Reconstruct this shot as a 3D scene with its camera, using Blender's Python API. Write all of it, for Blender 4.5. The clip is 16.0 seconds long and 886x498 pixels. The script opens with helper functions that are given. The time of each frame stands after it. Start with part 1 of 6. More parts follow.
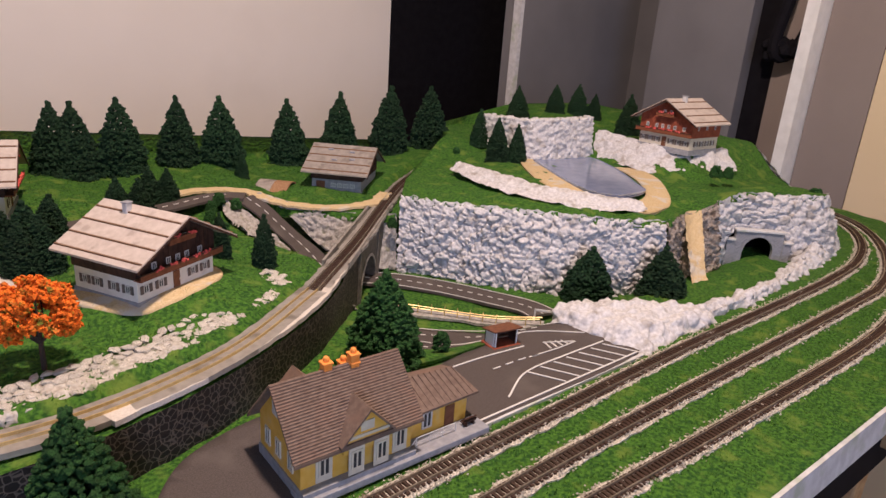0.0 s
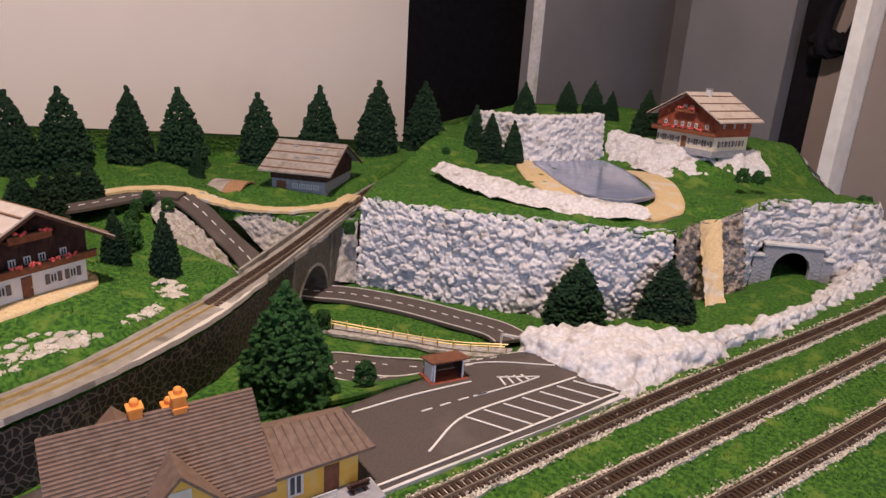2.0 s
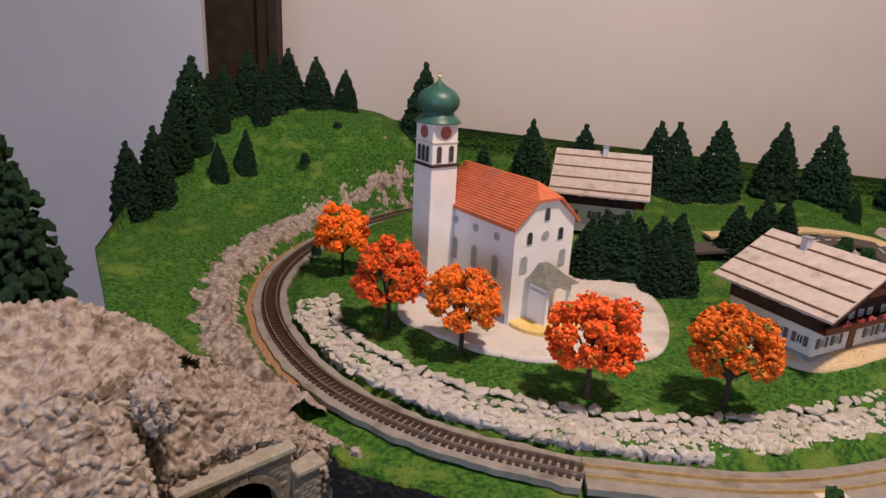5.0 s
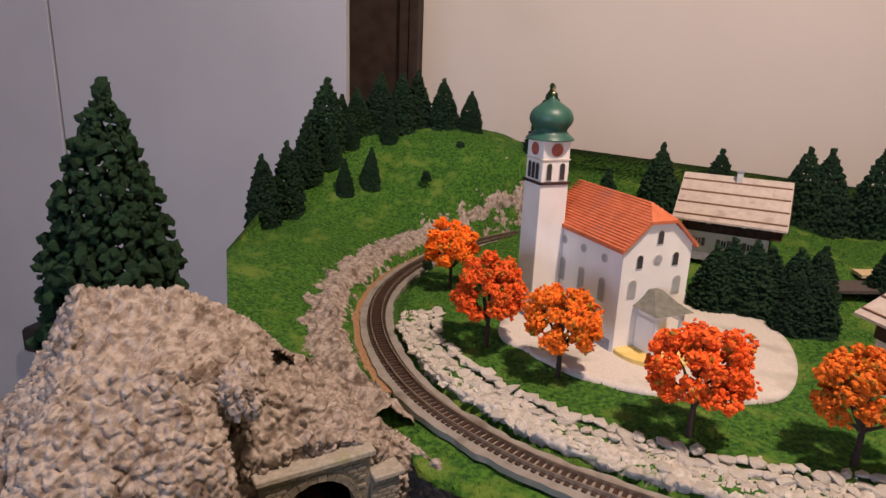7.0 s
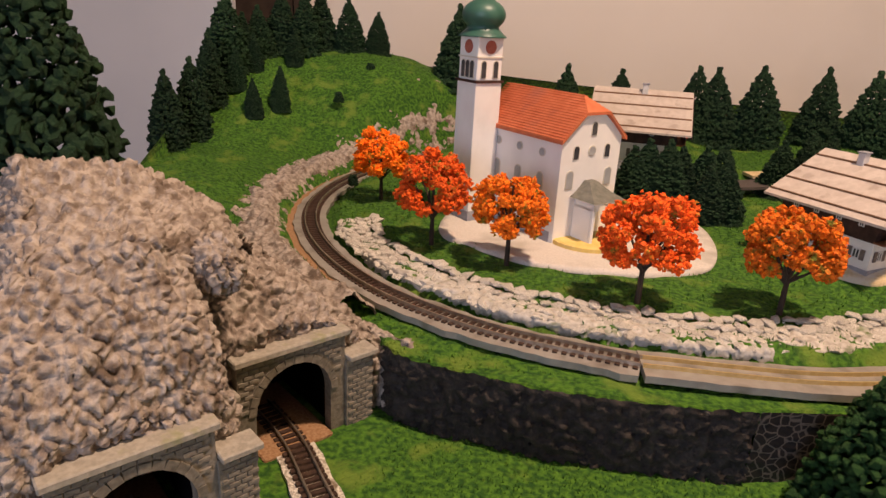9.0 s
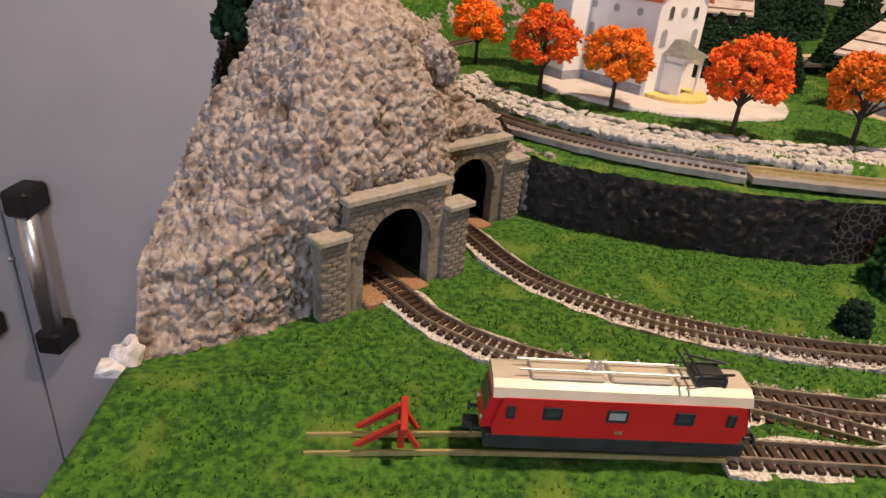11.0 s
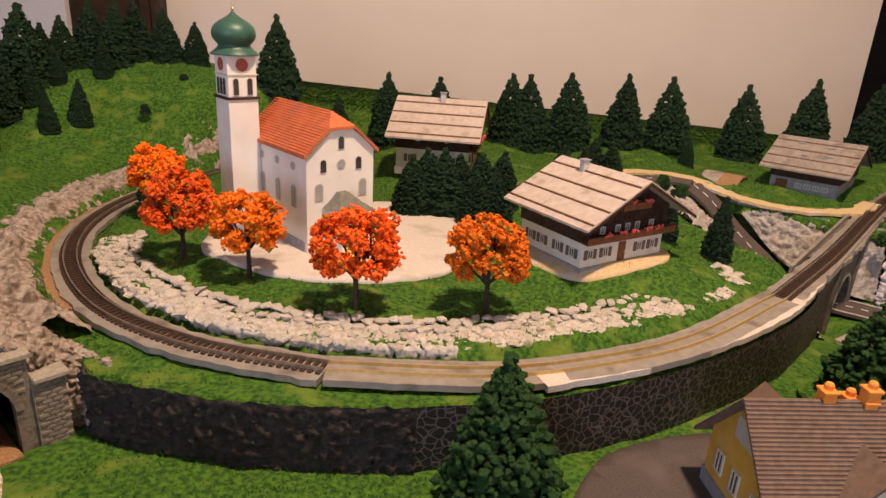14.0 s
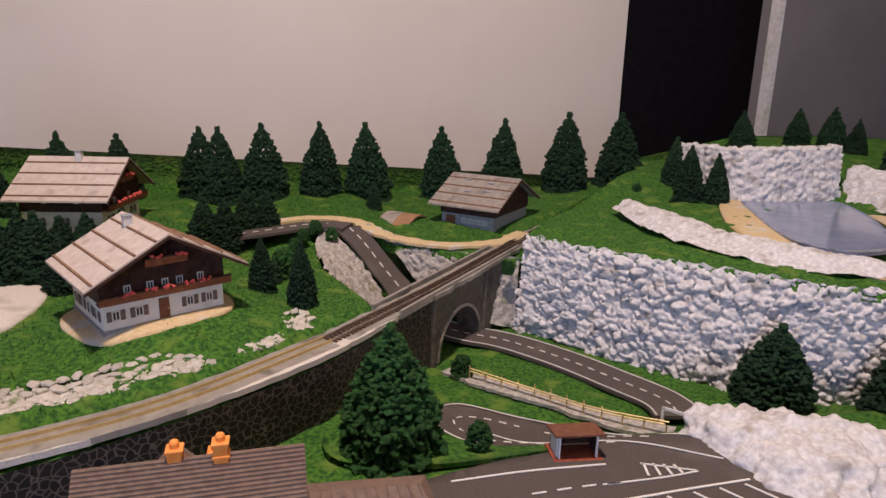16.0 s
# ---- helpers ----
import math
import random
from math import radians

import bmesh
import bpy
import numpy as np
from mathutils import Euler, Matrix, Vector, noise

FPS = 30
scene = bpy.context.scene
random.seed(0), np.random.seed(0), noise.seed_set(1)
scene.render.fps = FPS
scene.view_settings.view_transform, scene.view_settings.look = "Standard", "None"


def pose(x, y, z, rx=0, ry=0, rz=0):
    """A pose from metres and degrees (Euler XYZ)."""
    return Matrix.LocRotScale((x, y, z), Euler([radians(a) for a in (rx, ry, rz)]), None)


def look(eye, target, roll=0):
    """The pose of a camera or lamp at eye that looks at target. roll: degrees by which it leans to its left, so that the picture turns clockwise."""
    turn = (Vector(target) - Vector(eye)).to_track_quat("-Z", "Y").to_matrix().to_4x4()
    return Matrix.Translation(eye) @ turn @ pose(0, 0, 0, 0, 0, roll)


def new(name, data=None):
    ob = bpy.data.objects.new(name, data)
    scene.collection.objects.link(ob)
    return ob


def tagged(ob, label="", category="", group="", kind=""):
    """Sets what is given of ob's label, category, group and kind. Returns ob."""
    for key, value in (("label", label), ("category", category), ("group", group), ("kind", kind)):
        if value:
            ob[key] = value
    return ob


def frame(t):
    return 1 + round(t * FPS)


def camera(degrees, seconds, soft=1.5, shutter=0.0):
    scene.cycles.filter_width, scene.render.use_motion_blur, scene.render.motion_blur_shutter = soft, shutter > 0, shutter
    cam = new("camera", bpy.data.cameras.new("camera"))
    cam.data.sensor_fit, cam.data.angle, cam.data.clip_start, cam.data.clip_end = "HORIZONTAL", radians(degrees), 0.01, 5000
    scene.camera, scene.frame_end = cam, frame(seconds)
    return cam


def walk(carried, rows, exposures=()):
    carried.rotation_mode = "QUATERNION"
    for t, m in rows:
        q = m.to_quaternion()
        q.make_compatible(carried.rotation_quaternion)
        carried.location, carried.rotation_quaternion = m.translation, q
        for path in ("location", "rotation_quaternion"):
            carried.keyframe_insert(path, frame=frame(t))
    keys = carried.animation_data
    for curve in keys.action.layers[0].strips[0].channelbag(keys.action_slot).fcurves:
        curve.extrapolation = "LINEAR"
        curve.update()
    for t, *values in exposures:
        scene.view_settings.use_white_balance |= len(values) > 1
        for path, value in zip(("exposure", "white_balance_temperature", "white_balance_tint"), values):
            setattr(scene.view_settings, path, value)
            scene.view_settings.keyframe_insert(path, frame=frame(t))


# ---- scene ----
from mathutils import geometry

cam = camera(68.9, 16.0)
PATH = [
    (0, (0.0247, 0.0284, 0.2874), (1.2321, 1.4909, -0.3478), 4.09),
    (0.5, (0.0782, 0.0252, 0.2861), (1.3128, 1.4664, -0.3453), 4.19),
    (1, (0.1341, 0.0245, 0.2808), (1.3824, 1.4583, -0.3404), 4.10),
    (1.5, (0.1792, 0.0379, 0.2686), (1.4153, 1.4870, -0.3415), 3.84),
    (2, (0.1711, 0.0642, 0.2497), (1.2728, 1.6218, -0.3503), 3.73),
    (2.5, (0.1050, 0.0908, 0.2480), (0.8920, 1.8258, -0.3606), 3.49),
    (3, (0.0511, 0.1010, 0.2515), (0.5917, 1.9245, -0.3670), 3.34),
    (3.5, (0.0038, 0.1064, 0.2548), (0.4096, 1.9632, -0.3677), 3.38),
    (4, (-0.0464, 0.1154, 0.2581), (0.2162, 1.9972, -0.3661), 3.21),
    (4.5, (-0.0887, 0.1350, 0.2575), (0.0065, 2.0297, -0.3758), 3.07),
    (5, (-0.1018, 0.1408, 0.2604), (-0.1593, 2.0393, -0.3662), 2.93),
    (5.2, (-0.1019, 0.1422, 0.2614), (-0.2292, 2.0387, -0.3608), 2.72),
    (7.3, (-0.0785, 0.1463, 0.2522), (-0.6004, 1.9937, -0.3087), 2.08),
    (7.5, (-0.0813, 0.1460, 0.2532), (-0.6300, 1.9861, -0.3063), 1.88),
    (8, (-0.0911, 0.1393, 0.2541), (-0.6154, 1.9853, -0.3093), 2.04),
    (8.5, (-0.0887, 0.1348, 0.2474), (-0.3586, 2.0205, -0.3618), 3.04),
    (9, (-0.1191, 0.1286, 0.2089), (-0.2235, 2.0082, -0.4666), 3.06),
    (9.5, (-0.1401, 0.1066, 0.1867), (-0.1919, 1.9566, -0.5714), 3.04),
    (10, (-0.1569, 0.0694, 0.1780), (-0.2098, 1.9047, -0.6149), 3.21),
    (10.2, (-0.1664, 0.0570, 0.1781), (-0.1957, 1.8803, -0.6433), 3.73),
    (12.3, (-0.2368, 0.0219, 0.1450), (-0.3903, 1.7949, -0.7675), 5.58),
    (12.5, (-0.2130, 0.0268, 0.1443), (-0.3673, 1.8036, -0.7608), 5.01),
    (13, (-0.1472, 0.0507, 0.1653), (-0.2389, 1.8391, -0.7254), 3.94),
    (13.5, (-0.0788, 0.0817, 0.1979), (-0.0243, 1.9206, -0.5865), 3.28),
    (14, (0.0086, 0.1131, 0.2302), (0.1413, 1.9938, -0.4372), 3.14),
    (14.5, (0.0953, 0.1349, 0.2375), (0.2459, 2.0420, -0.3458), 2.77),
    (15, (0.1522, 0.1346, 0.2373), (0.3265, 2.0486, -0.3161), 2.41),
    (15.5, (0.2014, 0.1152, 0.2393), (0.4889, 2.0216, -0.2928), 1.84),
    (16, (0.2582, 0.0920, 0.2378), (0.7521, 1.9600, -0.2784), 1.26),
]
walk(cam, [(t, look(eye, target, roll)) for t, eye, target, roll in PATH],
     [(0, 0.22, 5900, 10), (2.6, 0.14, 5900, 10), (3.4, -0.06, 6000, 9), (5, -0.04, 5900, 9), (7.5, 0.04, 6500, 10), (8.5, 0.06, 7100, 11), (9, 0.14, 7100, 11), (10.0, 0.26, 6500, 7), (10.2, 0.28, 6500, 7), (12.3, 0.44, 7700, 4), (13, 0.54, 8300, 8), (13.6, 0.36, 8000, 13), (14.2, 0.14, 6800, 11), (14.6, 0.06, 6200, 10), (15.5, 0.0, 5800, 9), (16, 0.0, 5700, 9)])

# ---- world and light ----
world = bpy.data.worlds.new("world")
scene.world = world
world.use_nodes = True
world.node_tree.nodes["Background"].inputs["Color"].default_value = (0.55, 0.6, 0.7, 1)
world.node_tree.nodes["Background"].inputs["Strength"].default_value = 0.06


def lamp(name, eye, target, size, watts, colour):
    data = bpy.data.lights.new(name, "AREA")
    data.shape, data.size, data.energy, data.color = "DISK", size, watts, colour
    ob = new(name, data)
    ob.matrix_world = look(eye, target)
    return ob


bulb = bpy.data.lights.new("ceiling_lamp", "SPOT")
bulb.energy, bulb.color, bulb.shadow_soft_size = 73.0, (1.0, 0.735, 0.585), 0.045
bulb.spot_size, bulb.spot_blend = math.radians(168), 0.25
new("ceiling_lamp", bulb).matrix_world = look((0.24, 0.27, 1.22), (0.24, 0.36, 0.0))
lamp("window_light", (-0.75, -1.85, 0.45), (0.1, 0.8, 0.0), 1.0, 21.0, (0.55, 0.66, 1.0))
# added warm fill without a known source, brightens the right-hand wall
lamp("side_fill", (1.25, -0.35, 1.10), (1.62, 0.35, 0.1), 0.10, 1.4, (1.0, 0.74, 0.46))

# ---- materials ----


def material(name, colour, other=None, rough=0.8, metal=0.0, scale=200.0, bump=0.3, spot=None, spot_scale=30.0,
             spot_at=0.55, distance=0.001, island=0.0, detail=6.0, spec=0.3, lo=0.35, hi=0.65):
    """Two-scale procedural surface: grain between two colours, and larger patches of a third."""
    m = bpy.data.materials.new(name)
    m.use_nodes = True
    nt = m.node_tree
    bs = nt.nodes["Principled BSDF"]
    bs.inputs["Roughness"].default_value = rough
    bs.inputs["Metallic"].default_value = metal
    bs.inputs["Specular IOR Level"].default_value = spec
    co = nt.nodes.new("ShaderNodeTexCoord")
    n1 = nt.nodes.new("ShaderNodeTexNoise")
    n1.inputs["Scale"].default_value, n1.inputs["Detail"].default_value = scale, detail
    nt.links.new(co.outputs["Object"], n1.inputs["Vector"])
    ramp = nt.nodes.new("ShaderNodeValToRGB")
    ramp.color_ramp.elements[0].position, ramp.color_ramp.elements[1].position = lo, hi
    ramp.color_ramp.elements[0].color = (*colour, 1)
    ramp.color_ramp.elements[1].color = (*(other or [c * 0.7 for c in colour]), 1)
    nt.links.new(n1.outputs["Fac"], ramp.inputs["Fac"])
    out = ramp.outputs["Color"]
    n2 = nt.nodes.new("ShaderNodeTexNoise")
    n2.inputs["Scale"].default_value, n2.inputs["Detail"].default_value = spot_scale, 4
    nt.links.new(co.outputs["Object"], n2.inputs["Vector"])
    if spot:
        r2 = nt.nodes.new("ShaderNodeValToRGB")
        r2.color_ramp.elements[0].position, r2.color_ramp.elements[1].position = spot_at, spot_at + 0.12
        r2.color_ramp.elements[0].color, r2.color_ramp.elements[1].color = (0, 0, 0, 1), (1, 1, 1, 1)
        nt.links.new(n2.outputs["Fac"], r2.inputs["Fac"])
        mx = nt.nodes.new("ShaderNodeMix")
        mx.data_type = "RGBA"
        nt.links.new(r2.outputs["Color"], mx.inputs[0])
        nt.links.new(out, mx.inputs[6])
        mx.inputs[7].default_value = (*spot, 1)
        out = mx.outputs[2]
    if island:
        geo = nt.nodes.new("ShaderNodeNewGeometry")
        info = nt.nodes.new("ShaderNodeObjectInfo")
        add = nt.nodes.new("ShaderNodeMath")
        add.operation = "ADD"
        nt.links.new(geo.outputs["Random Per Island"], add.inputs[0])
        nt.links.new(info.outputs["Random"], add.inputs[1])
        mr = nt.nodes.new("ShaderNodeMapRange")
        mr.inputs["From Max"].default_value = 2.0
        mr.inputs["To Min"].default_value, mr.inputs["To Max"].default_value = 1 - island, 1 + island
        nt.links.new(add.outputs[0], mr.inputs["Value"])
        hsv = nt.nodes.new("ShaderNodeHueSaturation")
        nt.links.new(mr.outputs[0], hsv.inputs["Value"])
        nt.links.new(out, hsv.inputs["Color"])
        out = hsv.outputs["Color"]
    nt.links.new(out, bs.inputs["Base Color"])
    if bump:
        b = nt.nodes.new("ShaderNodeBump")
        b.inputs["Strength"].default_value, b.inputs["Distance"].default_value = bump, distance
        nt.links.new(n1.outputs["Fac"], b.inputs["Height"])
        nt.links.new(b.outputs["Normal"], bs.inputs["Normal"])
    return m


GRASS = material("grass", (0.016, 0.066, 0.007), (0.068, 0.172, 0.015), 0.9, scale=300, bump=1.0, distance=0.0025, spot=(0.115, 0.190, 0.026), spot_scale=38, spot_at=0.56, lo=0.38, hi=0.62)
TURF = material("turf", (0.028, 0.100, 0.010), (0.120, 0.240, 0.024), 0.85, scale=38, bump=0, island=0.5, detail=9.0, lo=0.38, hi=0.62)
ROCK = material("grey_plaster_rock", (0.47, 0.45, 0.445), (0.66, 0.64, 0.63), 0.9, scale=260, bump=0.8, distance=0.0014, spot=(0.36, 0.33, 0.30), spot_scale=60, spot_at=0.58)
TANROCK = material("tan_rock", (0.21, 0.165, 0.13), (0.42, 0.36, 0.305), 0.92, scale=230, bump=1.0, distance=0.0025, spot=(0.13, 0.095, 0.07), spot_scale=95, spot_at=0.55, lo=0.36, hi=0.62)
GREYROCK = material("grey_brown_rock", (0.27, 0.245, 0.22), (0.46, 0.43, 0.39), 0.92, scale=230, bump=0.9, distance=0.0016, spot=(0.20, 0.19, 0.12), spot_scale=70, spot_at=0.58)
DARKWALL = material("dark_cracked_wall", (0.014, 0.011, 0.009), (0.045, 0.035, 0.027), 0.75, scale=170, bump=1.0, distance=0.003, spot=(0.11, 0.09, 0.07), spot_scale=120, spot_at=0.66)
STONE = material("pale_stone", (0.42, 0.38, 0.32), (0.66, 0.62, 0.55), 0.9, scale=300, bump=0.7, island=0.30, spot=(0.12, 0.17, 0.045), spot_scale=60, spot_at=0.60)
ASPHALT = material("asphalt", (0.068, 0.054, 0.048), (0.095, 0.078, 0.07), 0.85, scale=900, bump=0.3, distance=0.0004, spot=(0.11, 0.092, 0.08), spot_scale=18, spot_at=0.58)
MARK = material("road_paint", (0.72, 0.70, 0.66), (0.60, 0.57, 0.53), 0.7, scale=700, bump=0.1)
GRAVEL = material("pale_gravel", (0.52, 0.47, 0.41), (0.64, 0.59, 0.52), 0.95, scale=900, bump=0.5, distance=0.0006, spot=(0.44, 0.40, 0.34), spot_scale=25)
SAND = material("ochre_sand", (0.50, 0.36, 0.18), (0.62, 0.49, 0.29), 0.95, scale=600, bump=0.5, distance=0.0008, spot=(0.55, 0.50, 0.42), spot_scale=40)
BALLAST = material("ballast", (0.36, 0.315, 0.25), (0.70, 0.65, 0.56), 0.95, scale=700, bump=1.0, distance=0.0015, spot=(0.20, 0.15, 0.10), spot_scale=120, spot_at=0.60, lo=0.40, hi=0.56)
TRACKBED = material("grey_track_bed", (0.24, 0.215, 0.185), (0.30, 0.275, 0.24), 0.34, scale=150, bump=0.25, distance=0.0006, spot=(0.15, 0.13, 0.105), spot_scale=45, spec=0.55)
RUSTBED = material("rusty_track_side", (0.26, 0.13, 0.06), (0.36, 0.22, 0.12), 0.95, scale=600, bump=0.7, distance=0.001)
SLEEPER = material("brown_sleeper", (0.028, 0.014, 0.009), (0.060, 0.034, 0.022), 0.7, scale=500, bump=0.2, island=0.3)
RAIL = material("rail_metal", (0.36, 0.30, 0.23), (0.52, 0.45, 0.36), 0.38, 0.85, scale=200, bump=0.0)
BRASS = material("brass_wire", (0.62, 0.46, 0.20), (0.72, 0.56, 0.28), 0.4, 0.7, scale=300, bump=0.0)
WATER = material("pond_water", (0.185, 0.215, 0.33), (0.235, 0.265, 0.38), 0.14, scale=60, bump=0.05, spec=0.5)
FIR = material("fir_foliage", (0.008, 0.030, 0.012), (0.022, 0.062, 0.022), 0.9, scale=450, bump=0.9, distance=0.002, island=0.35)
FIRB = material("bushy_foliage", (0.016, 0.070, 0.014), (0.045, 0.13, 0.028), 0.9, scale=450, bump=0.9, distance=0.002, island=0.35)
BARK = material("bark", (0.030, 0.020, 0.014), (0.06, 0.042, 0.03), 0.9, scale=300)
FALL = material("autumn_leaves", (0.76, 0.10, 0.006), (0.90, 0.26, 0.012), 0.7, scale=110, bump=0.3, island=0.45, spot=(0.20, 0.20, 0.02), spot_scale=9, spot_at=0.56)
FALLRED = material("red_autumn_leaves", (0.66, 0.055, 0.008), (0.84, 0.16, 0.012), 0.7, scale=110, bump=0.3, island=0.45, spot=(0.20, 0.18, 0.02), spot_scale=9, spot_at=0.57)
CREAM = material("cream_wall_paint", (0.83, 0.755, 0.665), (0.86, 0.785, 0.695), 0.85, scale=3, bump=0.05, spot=(0.80, 0.725, 0.635), spot_scale=2)
BLACK = material("black_panel", (0.007, 0.006, 0.008), (0.010, 0.009, 0.011), 0.9, scale=40, bump=0.05, spec=0.1)
GREYDOOR = material("grey_wardrobe", (0.155, 0.148, 0.152), (0.18, 0.172, 0.176), 0.55, scale=6, bump=0.02)
WHITEDOOR = material("white_wardrobe", (0.44, 0.45, 0.48), (0.47, 0.48, 0.51), 0.42, scale=5, bump=0.02)
BROWN = material("dark_brown_frame", (0.045, 0.030, 0.024), (0.07, 0.048, 0.038), 0.6, scale=30, bump=0.1)
TAUPE = material("taupe_wall", (0.22, 0.18, 0.16), (0.25, 0.21, 0.185), 0.85, scale=4, bump=0.05)
WHITE = material("white_paint", (0.78, 0.77, 0.74), (0.70, 0.69, 0.66), 0.6, scale=40, bump=0.05)
# yellow lamplight on the east wall, mixed into its base colour
LITWALL = material("yellow_lit_wall", (0.66, 0.53, 0.33), (0.69, 0.56, 0.36), 0.85, scale=3, bump=0.05)
WOOD = material("pine_wood", (0.50, 0.35, 0.19), (0.36, 0.23, 0.11), 0.7, scale=60, bump=0.1)
EDGE = material("grey_board_edge", (0.50, 0.49, 0.48), (0.62, 0.61, 0.60), 0.7, scale=90, bump=0.2, spot=(0.42, 0.45, 0.36), spot_scale=30)
CARPET = material("dark_floor", (0.035, 0.03, 0.04), (0.05, 0.045, 0.055), 0.9, scale=80, bump=0.2)
PORTAL = material("portal_stone", (0.155, 0.132, 0.10), (0.23, 0.20, 0.155), 0.9, scale=500, bump=0.6, distance=0.0006, spot=(0.12, 0.10, 0.075), spot_scale=120, island=0.25)
# near-black colour standing in for the shade inside the tunnels
DARK = material("tunnel_shade", (0.006, 0.005, 0.005), (0.010, 0.008, 0.008), 1.0, scale=60, bump=0.0, spec=0.0)
METAL = material("brushed_metal", (0.62, 0.61, 0.60), (0.70, 0.69, 0.68), 0.32, 0.9, scale=120, bump=0.02)
PLASTICBLACK = material("black_plastic", (0.015, 0.015, 0.016), (0.02, 0.02, 0.021), 0.5, scale=100, bump=0.05)

CRAZED = material("crazed_dark_wall", (0.020, 0.017, 0.015), (0.034, 0.029, 0.025), 0.6, scale=300, bump=0.2, distance=0.0005)
nt = CRAZED.node_tree
vor = nt.nodes.new("ShaderNodeTexVoronoi")
vor.feature = "DISTANCE_TO_EDGE"
vor.inputs["Scale"].default_value = 190
warp = nt.nodes.new("ShaderNodeTexNoise")
warp.inputs["Scale"].default_value = 120
co = nt.nodes.new("ShaderNodeTexCoord")
mixv = nt.nodes.new("ShaderNodeVectorMath")
mixv.operation = "MULTIPLY_ADD"
mixv.inputs[1].default_value = (0.004, 0.004, 0.004)
nt.links.new(co.outputs["Object"], warp.inputs["Vector"])
nt.links.new(warp.outputs["Color"], mixv.inputs[0])
nt.links.new(co.outputs["Object"], mixv.inputs[2])
nt.links.new(mixv.outputs[0], vor.inputs["Vector"])
ramp = nt.nodes.new("ShaderNodeValToRGB")
ramp.color_ramp.elements[0].position, ramp.color_ramp.elements[1].position = 0.03, 0.09
ramp.color_ramp.elements[0].color, ramp.color_ramp.elements[1].color = (0.115, 0.092, 0.072, 1), (0.018, 0.0145, 0.0125, 1)
nt.links.new(vor.outputs["Distance"], ramp.inputs["Fac"])
nt.links.new(ramp.outputs["Color"], nt.nodes["Principled BSDF"].inputs["Base Color"])

# ---- mesh helpers ----


def mesh_of(name, verts, faces, mat, smooth=False):
    me = bpy.data.meshes.new(name)
    me.from_pydata([tuple(v) for v in verts], [], faces)
    me.materials.append(mat)
    if smooth:
        me.polygons.foreach_set("use_smooth", [True] * len(me.polygons))
    me.update()
    return me


def thing(name, m, label, category, group="", kind=""):
    ob = new(name)
    ob.empty_display_size = 0.01
    ob.matrix_world = m
    return tagged(ob, label, category, group, kind)


def child(name, me, parent, m=None, label=""):
    ob = new(name, me)
    ob.parent = parent
    ob.matrix_basis = m or Matrix()
    return tagged(ob, label)


def solid(name, me, label, category, kind="", m=None, group=""):
    ob = new(name, me)
    if m is not None:
        ob.matrix_world = m
    return tagged(ob, label, category, group, kind)


def part(name, bm, mat, parent, label="", smooth=False):
    me = bpy.data.meshes.new(name)
    bm.to_mesh(me)
    bm.free()
    me.materials.append(mat)
    if smooth:
        me.polygons.foreach_set("use_smooth", [True] * len(me.polygons))
    return child(name, me, parent, None, label)


def box(bm, x0, y0, z0, x1, y1, z1, m=None, bevel=0.0):
    got = bmesh.ops.create_cube(bm, size=1.0, matrix=(m or Matrix()) @ Matrix.Translation(((x0 + x1) / 2, (y0 + y1) / 2, (z0 + z1) / 2))
                                @ Matrix.Diagonal((abs(x1 - x0), abs(y1 - y0), abs(z1 - z0), 1)))
    if bevel:
        edges = list({e for v in got["verts"] for e in v.link_edges})
        bmesh.ops.bevel(bm, geom=edges, offset=bevel, segments=1, affect="EDGES")
    return bm


def cyl(bm, r0, r1, p, q, n=8):
    p, q = Vector(p), Vector(q)
    m = Matrix.Translation((p + q) / 2) @ (q - p).to_track_quat("Z", "Y").to_matrix().to_4x4()
    bmesh.ops.create_cone(bm, cap_ends=True, segments=n, radius1=r0, radius2=r1, depth=(q - p).length, matrix=m)
    return bm


def tube(bm, pts, r, n=8):
    """One smooth round bar swept along a line of points."""
    pts = [Vector(p) for p in pts]
    rings = []
    for i, p in enumerate(pts):
        d = (pts[min(i + 1, len(pts) - 1)] - pts[max(i - 1, 0)]).normalized()
        a = d.orthogonal().normalized() if i == 0 else (rings[-1][1] - d * rings[-1][1].dot(d)).normalized()
        b = d.cross(a)
        rings.append(([bm.verts.new(p + (a * math.cos(6.2832 * k / n) + b * math.sin(6.2832 * k / n)) * r) for k in range(n)], a))
    for (u, _), (v, _) in zip(rings[:-1], rings[1:]):
        for k in range(n):
            bm.faces.new((u[k], u[(k + 1) % n], v[(k + 1) % n], v[k]))
    bm.faces.new(rings[0][0][::-1])
    bm.faces.new(rings[-1][0])
    return bm


def prism(bm, pts, y0, y1):
    """A prism: the outline pts in x and z, from y0 to y1."""
    a = [bm.verts.new((x, y0, z)) for x, z in pts]
    b = [bm.verts.new((x, y1, z)) for x, z in pts]
    n = len(pts)
    bm.faces.new(a)
    bm.faces.new(b[::-1])
    for i in range(n):
        bm.faces.new((a[i], b[i], b[(i + 1) % n], a[(i + 1) % n]))
    bmesh.ops.recalc_face_normals(bm, faces=bm.faces)
    return bm


